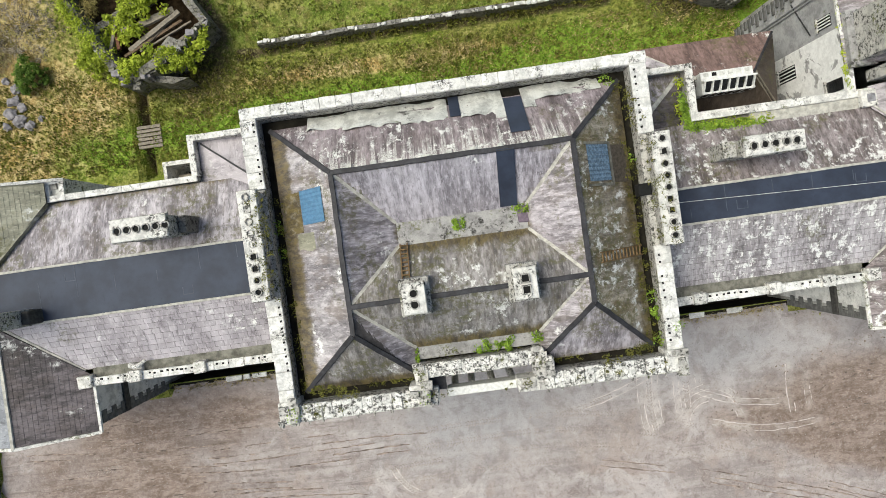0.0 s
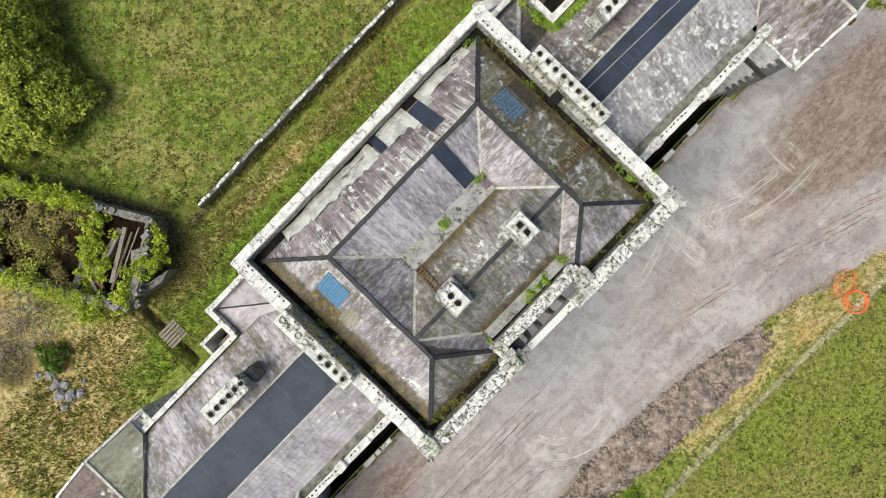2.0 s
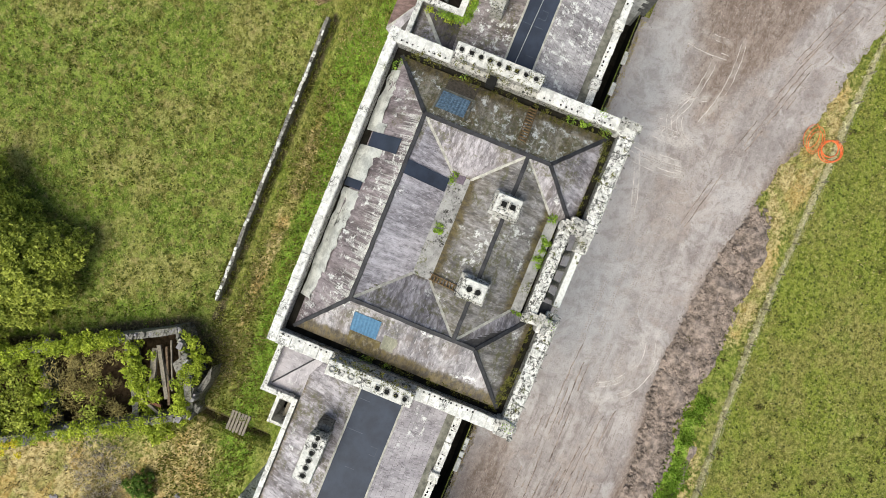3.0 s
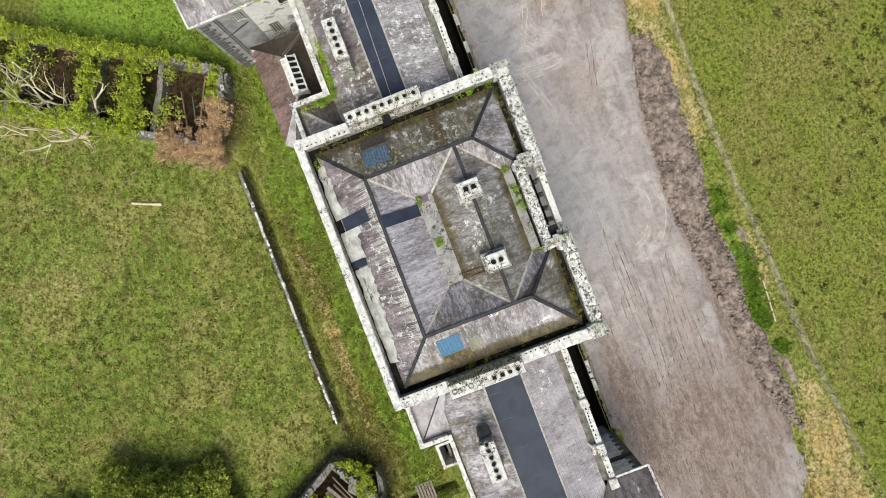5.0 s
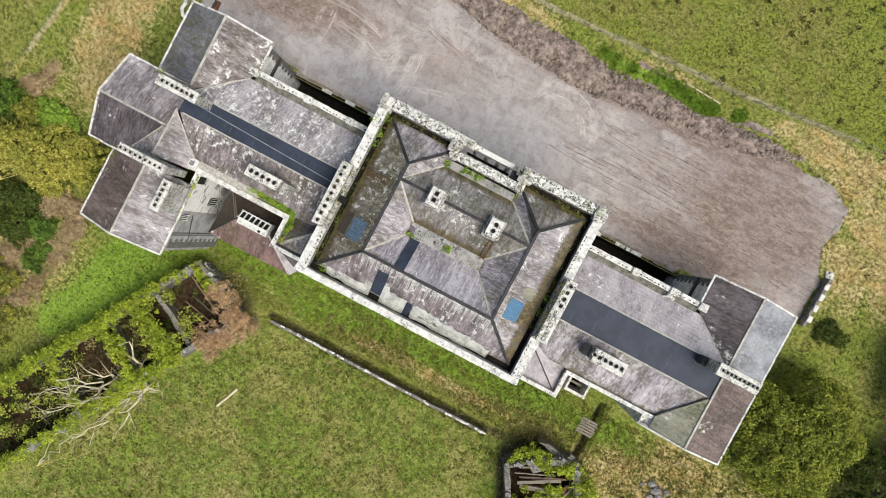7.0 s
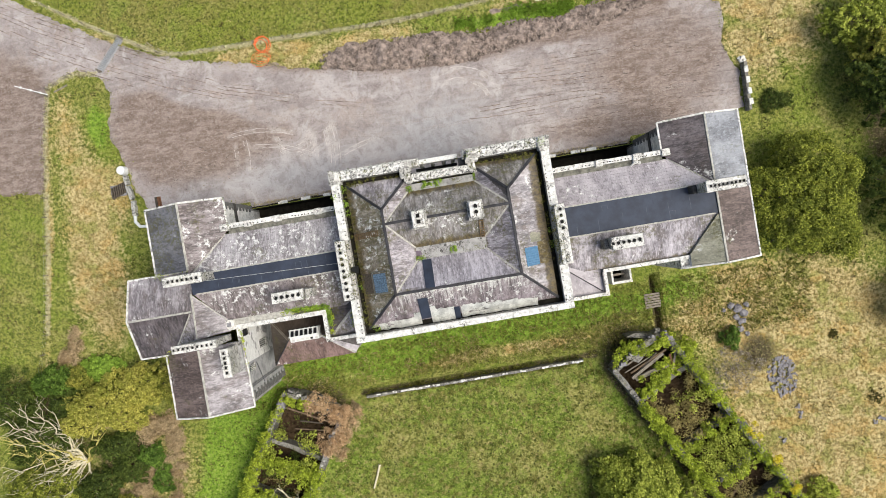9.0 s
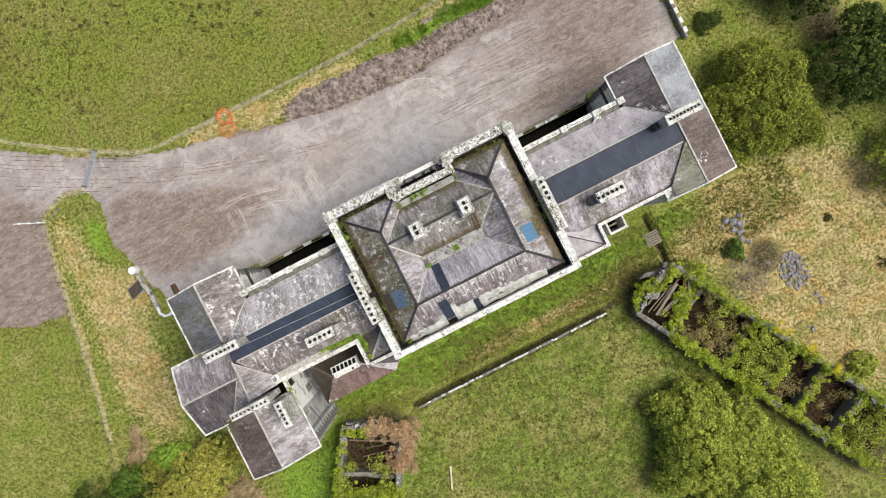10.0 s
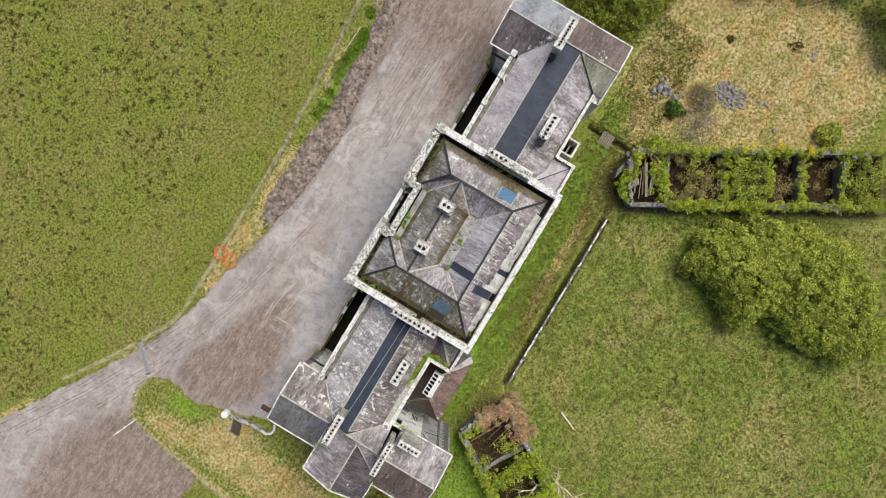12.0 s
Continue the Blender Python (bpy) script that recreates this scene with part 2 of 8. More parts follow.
WHITEWASH_OLD = flaking_material()
RUBBLE = stone_material("rubble_stone", (0.3, 0.285, 0.26), 0.6, 0.5)
FELT_LAP = plain("worn_felt_lap", (0.068, 0.078, 0.105), 0.7, var=0.3, scale=3.0)
LADDER_WOOD = plain("brown_damp_wood", (0.17, 0.11, 0.055), 0.85, var=0.4, scale=5)
FELT = plain("blue_black_felt", (0.034, 0.043, 0.068), 0.6, var=0.22, scale=0.6, bump=0.08)
PURPLELEAD = plain("purple_lead", (0.15, 0.115, 0.15), 0.6, var=0.3, scale=3.0)
LEAD = plain("dark_lead", (0.038, 0.037, 0.042), 0.6, var=0.4, scale=2.0)
VALLEY = plain("pale_mortar_fillet", (0.44, 0.425, 0.385), 0.9, var=0.3, scale=2.5)
SHEETING = stone_material("pale_lead_sheet", (0.72, 0.72, 0.68), 0.3, 0.05, scale=0.6)
# flue soot, and the black that stands for shade in holes and slots
SOOT_SHADE = plain("soot_and_shade_black", (0.012, 0.012, 0.012), 0.95, bump=0.0)
BLUE = plain("blue_corrugated_plastic", (0.1, 0.21, 0.34), 0.35, var=0.15, scale=4, bump=0.05)
BLUE_OLD = plain("weathered_blue_plastic", (0.13, 0.2, 0.28), 0.45, var=0.5, scale=6, bump=0.1)
WOOD = plain("grey_weathered_wood", (0.24, 0.21, 0.17), 0.85, var=0.3, scale=5)
OLDWOOD = plain("dark_rotten_wood", (0.085, 0.07, 0.055), 0.9, var=0.35, scale=5)
WHITEWOOD = plain("white_painted_wood", (0.7, 0.7, 0.68), 0.6, var=0.15, scale=5)
GLASS_DARK = plain("dirty_dark_glass", (0.015, 0.016, 0.018), 0.15, var=0.3, spec=0.5, bump=0.02)
RUST = plain("rusty_iron", (0.16, 0.075, 0.04), 0.8, var=0.3, scale=8)
GALV = plain("galvanised_steel", (0.5, 0.51, 0.52), 0.5, 0.7, var=0.12, scale=5)
ORANGE = plain("orange_plastic_pipe", (0.85, 0.19, 0.06), 0.5, var=0.12, scale=3, bump=0.0)
WHITEPLASTIC = plain("white_plastic", (0.75, 0.76, 0.76), 0.45, var=0.06, scale=3, bump=0.0)
BARK = plain("brown_bark", (0.12, 0.095, 0.07), 0.95, var=0.3, scale=6)
LICHENWOOD = plain("lichened_yellow_limb", (0.5, 0.44, 0.14), 0.9, var=0.35, scale=3)
DEADWOOD = plain("bleached_dead_branch", (0.6, 0.54, 0.38), 0.9, var=0.25, scale=4)
TWIG = plain("brown_twigs", (0.17, 0.12, 0.08), 0.95, var=0.35, scale=5)
SLAB = plain("purple_grey_slab", (0.235, 0.222, 0.235), 0.8, var=0.35, scale=3)
WELLROOF = stone_material("mottled_grey_sheet", (0.44, 0.43, 0.425), 0.45, 0.4, scale=0.7)
SHEETMETAL = plain("pale_dull_metal_sheet", (0.3, 0.3, 0.31), 0.6, var=0.15, scale=2, bump=0.05)
GUTTER = plain("mossy_grey_gutter", (0.17, 0.165, 0.14), 0.9, var=0.5, scale=1.5)
CUTSTONE = plain("grey_boulder", (0.24, 0.235, 0.255), 0.9, var=0.35, scale=4)
LITTER = plain("dark_leaf_litter", (0.05, 0.034, 0.02), 1.0, var=0.6, scale=2.2, bump=0.8, spec=0.05)
# near black: the shade of sunken areas and yard, along with gutter dirt
PITFLOOR = plain("recess_dirt_and_shade", (0.022, 0.02, 0.016), 1.0, var=0.3, scale=2, spec=0.05)
LEAF_YEW = leaf_material("olive_green_needles", (0.16, 0.21, 0.02), (0.54, 0.57, 0.095))
LEAF_DARK = leaf_material("dark_green_leaves", (0.06, 0.1, 0.015), (0.17, 0.22, 0.04))
LEAF_GOLD = leaf_material("yellow_spring_leaves", (0.4, 0.39, 0.05), (0.76, 0.7, 0.18), (0.3, 0.33, 0.05))
LEAF_TAN = leaf_material("pale_dead_bracken", (0.4, 0.29, 0.15), (0.66, 0.51, 0.31), (0.3, 0.2, 0.1), 0.1)
LEAF_LAUREL = leaf_material("yellow_green_leaves", (0.25, 0.32, 0.032), (0.72, 0.76, 0.15), (0.17, 0.22, 0.024))
LEAF_IVY = leaf_material("bright_ivy_leaves", (0.32, 0.42, 0.032), (0.68, 0.76, 0.1), (0.25, 0.33, 0.028))
LEAF_WOOD = leaf_material("spring_leaves", (0.24, 0.27, 0.03), (0.56, 0.51, 0.11), (0.12, 0.17, 0.025))
LEAF_FERN = leaf_material("fresh_green_fern", (0.09, 0.18, 0.02), (0.24, 0.37, 0.06))
LEAF_DEAD = leaf_material("red_brown_dead_bracken", (0.5, 0.31, 0.16), (0.76, 0.55, 0.33), (0.42, 0.25, 0.13), 0.15)
LEAF_BARE = leaf_material("ochre_scrub", (0.3, 0.24, 0.09), (0.45, 0.38, 0.14), (0.2, 0.16, 0.05), 0.1)
LEAF_YELLOW = leaf_material("yellow_gorse_flowers", (0.85, 0.66, 0.03), (0.9, 0.78, 0.1), (0.7, 0.6, 0.05))
LEAF_MOSS = leaf_material("olive_moss", (0.11, 0.115, 0.02), (0.22, 0.21, 0.04), None, 0.1)
LEAF_TWIG = leaf_material("grey_brown_twigs", (0.26, 0.22, 0.17), (0.42, 0.37, 0.3), (0.17, 0.14, 0.11), 0.05)
RUSH = leaf_material("dark_rush_tussock", (0.085, 0.09, 0.02), (0.18, 0.175, 0.045), (0.13, 0.1, 0.035), 0.12)
BLADE = leaf_material("meadow_grass_blades", (0.15, 0.185, 0.026), (0.36, 0.37, 0.085), (0.28, 0.25, 0.07), 0.25)
STRAW = leaf_material("dry_straw_grass", (0.44, 0.36, 0.15), (0.68, 0.57, 0.3), (0.36, 0.3, 0.11), 0.2)
TUSSOCK = leaf_material("green_tussock_blades", (0.095, 0.13, 0.018), (0.23, 0.28, 0.042), (0.15, 0.15, 0.035), 0.2)
PALEGRASS = leaf_material("bleached_grass", (0.66, 0.6, 0.36), (0.82, 0.76, 0.52), (0.55, 0.52, 0.28), 0.15)
LUSH = leaf_material("lush_green_weeds", (0.18, 0.33, 0.03), (0.38, 0.55, 0.08), (0.21, 0.32, 0.04), 0.25)


def grass_material():
    k = Nodes("meadow_ground", 0.95, spec=0.1)
    dry, field, lush, bare = k.attr("zone")
    n1, n2, n3, n4 = k.noise(0.35, 5, 0.65), k.noise(2.2, 6, 0.75), k.noise(7.0, 5, 0.8), k.noise(3.6, 6, 0.75)
    c = k.mix(k.step(n2, 0.38, 0.6), (0.085, 0.118, 0.018), (0.29, 0.305, 0.07))
    c = k.mix(k.step(n1, 0.5, 0.64, 0, 0.5), c, k.mix(k.step(n2, 0.4, 0.6), (0.24, 0.21, 0.06), (0.5, 0.44, 0.19)))
    c = k.mix(k.step(k.noise(0.2, 4, 0.6), 0.5, 0.62, 0, 0.75), c, k.mix(k.step(n2, 0.38, 0.6), (0.1, 0.15, 0.016), (0.25, 0.31, 0.05)))
    f = k.mix(k.step(k.noise(1.3, 7, 0.8), 0.4, 0.6), (0.078, 0.125, 0.015), (0.245, 0.312, 0.058))
    f = k.mix(k.step(k.noise(0.12, 5, 0.65), 0.47, 0.6, 0, 0.65), f, k.mix(k.step(n2, 0.4, 0.6), (0.19, 0.165, 0.045), (0.46, 0.41, 0.16)))
    f = k.mix(k.step(k.noise(0.16, 4, 0.6, k.mul(k.pos, (1.0, 1.2, 1))), 0.54, 0.66, 0, 0.75), f, k.mix(k.step(n2, 0.4, 0.6), (0.1, 0.165, 0.016), (0.28, 0.38, 0.05)))
    m1, m2 = k.noise(0.8, 4, 0.62), k.noise(1.15, 4, 0.62)
    f = k.mix(k.step(m1, 0.52, 0.62, 0, 0.8), f, k.mix(k.step(n2, 0.4, 0.6), (0.075, 0.075, 0.015), (0.19, 0.18, 0.045)))
    f = k.mix(k.step(m2, 0.55, 0.65, 0, 0.6), f, k.mix(k.step(n3, 0.42, 0.58), (0.24, 0.185, 0.068), (0.52, 0.43, 0.2)))
    f = k.mix(k.step(k.voronoi(1.45), 0.3, 0.14, 0, 0.85), f, (0.04, 0.055, 0.012))
    f = k.mix(k.step(k.noise(2.9, 3, 0.6), 0.57, 0.67, 0, 0.6), f, (0.05, 0.068, 0.013))
    p = k.mix(k.step(k.noise(2.3, 6, 0.75), 0.41, 0.59), (0.085, 0.115, 0.013), (0.29, 0.33, 0.057))
    p = k.mix(k.step(k.noise(0.1, 7, 0.75), 0.43, 0.58, 0, 0.75), p, k.mix(k.step(n2, 0.42, 0.58), (0.105, 0.09, 0.026), (0.37, 0.325, 0.11)))
    p = k.mix(k.step(k.noise(0.2, 4, 0.6), 0.55, 0.66, 0, 0.55), p, k.mix(k.step(n2, 0.4, 0.6), (0.1, 0.165, 0.016), (0.25, 0.35, 0.045)))
    p = k.mix(k.step(k.noise(0.75, 4, 0.6), 0.54, 0.66, 0, 0.6), p, (0.085, 0.1, 0.018))
    p = k.mix(k.step(k.voronoi(2.1), 0.3, 0.14, 0, 0.85), p, (0.03, 0.042, 0.011))
    c = k.mix(k.step(field, 0.0, 0.6), c, k.mix(k.step(field, 0.7, 0.95), f, p))
    d = k.mix(k.step(n2, 0.38, 0.6), (0.25, 0.18, 0.062), (0.66, 0.54, 0.28))
    d = k.mix(k.step(k.noise(0.45, 5, 0.65), 0.47, 0.59, 0, 0.85), d, k.mix(k.step(n2, 0.38, 0.6), (0.13, 0.14, 0.03), (0.38, 0.37, 0.11)))
    d = k.mix(k.step(k.noise(0.28, 4, 0.6, k.mul(k.pos, (1.0, 1.3, 1))), 0.5, 0.62, 0, 0.7), d, k.mix(k.step(n2, 0.38, 0.6), (0.33, 0.2, 0.06), (0.64, 0.44, 0.18)))
    d = k.mix(k.step(k.noise(0.17, 4, 0.6), 0.48, 0.62, 0, 0.4), d, k.mix(k.step(n2, 0.38, 0.6), (0.27, 0.19, 0.08), (0.56, 0.42, 0.2)))
    c = k.mix(k.step(k.math("ADD", dry, k.math("MULTIPLY", k.math("SUBTRACT", n2, 0.5), 1.1)), 0.35, 0.65), c, d)
    g = k.mix(k.step(n2, 0.36, 0.6), (0.1, 0.19, 0.018), (0.26, 0.4, 0.05))
    c = k.mix(k.step(k.math("ADD", lush, k.math("MULTIPLY", k.math("SUBTRACT", n1, 0.5), 0.9)), 0.4, 0.75), c, g)
    # bare soil, which also serves as painted shade beside walls
    s = k.mix(k.step(n2, 0.35, 0.65), (0.035, 0.028, 0.018), (0.14, 0.11, 0.065))
    c = k.mix(k.step(k.math("ADD", bare, k.math("MULTIPLY", k.math("SUBTRACT", n2, 0.5), 0.9)), 0.4, 0.7), c, s)
    c = k.mix(k.step(k.noise(2.3, 3, 0.6), 0.56, 0.66, 0, 0.5), c, (0.06, 0.068, 0.014))
    c = k.mix(k.step(k.noise(3.1, 3, 0.6), 0.58, 0.68, 0, 0.5), c, (0.52, 0.48, 0.2))
    keep = k.math("SUBTRACT", 1.0, k.math("MAXIMUM", k.math("MULTIPLY", dry, 0.65), k.math("MULTIPLY", field, 0.4)))
    c = k.mix(k.math("MULTIPLY", keep, k.step(n4, 0.53, 0.62, 0, 0.45)), c, (0.045, 0.056, 0.012))
    c = k.mix(k.math("MULTIPLY", keep, k.step(n3, 0.52, 0.62, 0, 0.3)), c, (0.03, 0.038, 0.01))
    c = k.mix(k.step(n3, 0.47, 0.38, 0, 0.35), c, (0.46, 0.44, 0.18))
    k.color(c).bump(k.math("ADD", n3, n2), 0.7, 0.18)
    return k.m


def gravel_material():
    k = Nodes("mottled_gravel", 0.85, spec=0.25)
    mud, bluish, tr, rut = k.attr("zone")
    n1, n2, n3 = k.noise(0.2, 5, 0.6), k.noise(2.6, 9, 0.85), k.noise(11.0, 6, 0.88)
    n4 = k.noise(0.75, 7, 0.72, None, 0.6)
    flow = k.noise(1.0, 7, 0.72, k.mul(k.pos, (0.07, 0.55, 1)), 0.9)
    line = k.noise(1.0, 6, 0.75, k.mul(k.pos, (0.13, 1.7, 1)), 0.8)
    c = k.mix(k.step(n1, 0.38, 0.62), (0.29, 0.252, 0.246), (0.4, 0.353, 0.345))
    c = k.mix(k.step(flow, 0.44, 0.62, 0, 0.55), c, (0.5, 0.45, 0.437))
    c = k.mix(k.step(n4, 0.51, 0.61, 0, 0.5), c, (0.215, 0.172, 0.158))
    n5 = k.noise(1.7, 8, 0.8, None, 1.0)
    c = k.mix(k.step(k.noise(0.33, 5, 0.65, None, 0.8), 0.5, 0.64, 0, 0.5), c, (0.4, 0.325, 0.29))
    c = k.mix(k.step(k.noise(0.27, 5, 0.65, None, 1.2), 0.53, 0.64, 0, 0.55), c, (0.55, 0.51, 0.51))
    m = k.mix(k.step(k.noise(1.0, 8, 0.78, k.mul(k.pos, (0.45, 1.2, 1)), 0.5), 0.42, 0.6), (0.165, 0.118, 0.096), (0.37, 0.298, 0.262))
    c = k.mix(k.step(k.math("ADD", mud, k.math("MULTIPLY", k.math("SUBTRACT", n1, 0.5), 1.2)), 0.35, 0.85), c, m)
    c = k.mix(k.math("MULTIPLY", rut, k.step(line, 0.54, 0.62, 0, 0.45)), c, (0.125, 0.095, 0.085))
    c = k.mix(k.math("MULTIPLY", rut, k.step(line, 0.45, 0.37, 0, 0.3)), c, (0.46, 0.41, 0.39))
    c = k.mix(k.math("MULTIPLY", tr, k.step(n2, 0.3, 0.5)), c, (0.66, 0.61, 0.58))
    c = k.mix(k.step(n5, 0.54, 0.62, 0, 0.36), c, (0.14, 0.11, 0.1))
    c = k.mix(k.step(n5, 0.47, 0.38, 0, 0.25), c, (0.5, 0.455, 0.435))
    n6 = k.noise(2.4, 4, 0.65, None, 0.7)
    c = k.mix(k.math("MULTIPLY", k.step(n6, 0.57, 0.66, 0, 0.32), k.step(bluish, 0.8, 0.2)), c, (0.12, 0.092, 0.082))
    c = k.mix(k.step(n6, 0.42, 0.33, 0, 0.3), c, (0.55, 0.5, 0.48))
    c = k.mix(k.math("MULTIPLY", bluish, 0.75), c, k.mix(k.step(n4, 0.4, 0.62), (0.44, 0.44, 0.465), (0.34, 0.33, 0.34)))
    c = k.mix(k.step(n2, 0.47, 0.36, 0, 0.34), c, (0.13, 0.105, 0.097))
    c = k.mix(k.step(n2, 0.54, 0.68, 0, 0.28), c, (0.54, 0.5, 0.48))
    c = k.mix(k.step(n3, 0.54, 0.64, 0, 0.22), c, (0.11, 0.09, 0.082))
    c = k.mix(k.math("MULTIPLY", k.step(mud, 0.3, 0.9), 0.4), c, k.mix(k.step(n2, 0.4, 0.6), (0.15, 0.108, 0.088), (0.33, 0.262, 0.228)))
    k.color(c).bump(k.math("ADD", n3, k.math("MULTIPLY", n2, 2.0)), 0.6, 0.06)
    return k.m


GRASS = grass_material()
GRAVEL = gravel_material()
PEBBLE = plain("loose_stone", (0.33, 0.3, 0.285), 0.9, var=0.5, scale=6.0, bump=0.2)
PALETRACK = plain("pale_wheel_mark", (0.58, 0.53, 0.51), 0.9, var=0.2, scale=2.0, bump=0.3)
TREAD = plain("pressed_gravel", (0.34, 0.295, 0.275), 0.9, var=0.3, scale=2.0, bump=0.3)
SOIL = plain("dug_brown_soil", (0.245, 0.195, 0.17), 0.95, var=0.6, scale=1.6, bump=0.9)


# ---- building helpers ----
def base_of(ob):
    p = Vector((0, 0, 0))
    while ob:
        p += ob.location
        ob = ob.parent
    return p


def thing(name, label, category, at=(0, 0, 0), group="", kind=""):
    ob = new(name)
    ob.location = at
    ob.empty_display_size = 0.2
    return tagged(ob, label, category, group, kind)


def adopt(ob, parent, label=""):
    if parent:
        ob.parent = parent
        ob.data.transform(Matrix.Translation(-base_of(parent)))
    if label:
        ob["label"] = label
    return ob


def part(name, bm, material, parent=None, label=""):
    """Links a bmesh, in world places, as one mesh object under a thing or a part."""
    me = bpy.data.meshes.new(name)
    bm.normal_update()
    bm.to_mesh(me)
    bm.free()
    me.materials.append(material)
    return adopt(new(name, me), parent, label)


def raw(name, verts, faces, material, parent=None, label="", smooth=False):
    me = bpy.data.meshes.new(name)
    me.from_pydata([tuple(v) for v in verts], [], [tuple(f) for f in faces])
    me.materials.append(material)
    if smooth:
        me.polygons.foreach_set("use_smooth", [True] * len(me.polygons))
    me.update()
    return adopt(new(name, me), parent, label)


def box(bm, x0, x1, y0, y1, z0, z1, rough=0.0, bevel=0.0):
    r = lambda: random.uniform(-rough, rough)
    v = [bm.verts.new((x + r(), y + r(), z + r())) for z in (z0, z1) for x, y in ((x0, y0), (x1, y0), (x1, y1), (x0, y1))]
    f = [bm.faces.new([v[i] for i in q]) for q in ((3, 2, 1, 0), (4, 5, 6, 7), (0, 1, 5, 4), (1, 2, 6, 5), (2, 3, 7, 6), (3, 0, 4, 7))]
    if bevel:
        bmesh.ops.bevel(bm, geom=list({e for q in f for e in q.edges}), offset=bevel, segments=1, affect="EDGES")
    return bm


def boxes(*rows, rough=0.0, bevel=0.0):
    bm = bmesh.new()
    for r in rows:
        box(bm, *r, rough=rough, bevel=bevel)
    return bm


def beam(bm, p, q, wide, high, up=(0, 0, 1), waver=0.0):
    """A bar from p to q, its underside on that line."""
    p, q = Vector(p), Vector(q)
    d = (q - p).normalized()
    s = d.cross(Vector(up)).normalized()
    u = s.cross(d).normalized()
    n = max(1, int((q - p).length / 0.6)) if waver else 1
    rings = []
    for i in range(n + 1):
        c = p.lerp(q, i / n)
        a, b = random.uniform(-waver, waver), random.uniform(-waver, waver)
        w = wide / 2 * (1 + random.uniform(-waver, waver) * 3)
        rings.append([bm.verts.new(c + s * (x * w + a) + u * (h * high + b * 0.3)) for x, h in ((-1, 0), (1, 0), (0.85, 1), (-0.85, 1))])
    for a, b in zip(rings, rings[1:]):
        for i in range(4):
            bm.faces.new((a[i], a[(i + 1) % 4], b[(i + 1) % 4], b[i]))
    bm.faces.new(rings[0][::-1])
    bm.faces.new(rings[-1])
    return bm


def limb(bm, pts, r0, r1, n=6):
    """A tapered round limb along pts."""
    pts = [Vector(p) for p in pts]
    rings = []
    for i, p in enumerate(pts):
        d = (pts[min(i + 1, len(pts) - 1)] - pts[max(i - 1, 0)]).normalized()
        a = d.cross(Vector((0.31, 0.17, 0.93)) if abs(d.z) < 0.9 else Vector((1, 0, 0))).normalized()
        b = d.cross(a)
        r = r0 + (r1 - r0) * i / max(1, len(pts) - 1)
        rings.append([bm.verts.new(p + (a * math.cos(2 * math.pi * k / n) + b * math.sin(2 * math.pi * k / n)) * r) for k in range(n)])
    for a, b in zip(rings, rings[1:]):
        for k in range(n):
            bm.faces.new((a[k], a[(k + 1) % n], b[(k + 1) % n], b[k]))
    bm.faces.new(rings[0][::-1])
    bm.faces.new(rings[-1])
    return bm


def inside(p, poly):
    x, y = p
    hit = False
    for (x0, y0), (x1, y1) in zip(poly, poly[1:] + poly[:1]):
        if (y0 > y) != (y1 > y) and x < (x1 - x0) * (y - y0) / (y1 - y0) + x0:
            hit = not hit
    return hit


def inside_many(x, y, poly):
    """The same for arrays of places."""
    hit = np.zeros(len(x), dtype=bool)
    for (x0, y0), (x1, y1) in zip(poly, poly[1:] + poly[:1]):
        if y0 != y1:
            hit ^= ((y0 > y) != (y1 > y)) & (x < (x1 - x0) * (y - y0) / (y1 - y0) + x0)
    return hit


def clip(poly, edges):
    """Convex clipping of a plan polygon by half planes (a, b, c): a x + b y + c >= 0."""
    for a, b, c in edges:
        out = []
        for p, q in zip(poly, poly[1:] + poly[:1]):
            dp, dq = a * p[0] + b * p[1] + c, a * q[0] + b * q[1] + c
            if dp >= 0:
                out.append(p)
            if (dp >= 0) != (dq >= 0):
                t = dp / (dp - dq)
                out.append((p[0] + (q[0] - p[0]) * t, p[1] + (q[1] - p[1]) * t))
        poly = out
        if len(poly) < 3:
            return []
    return poly


COURSE, SLATE_WIDE = 0.29, 0.42


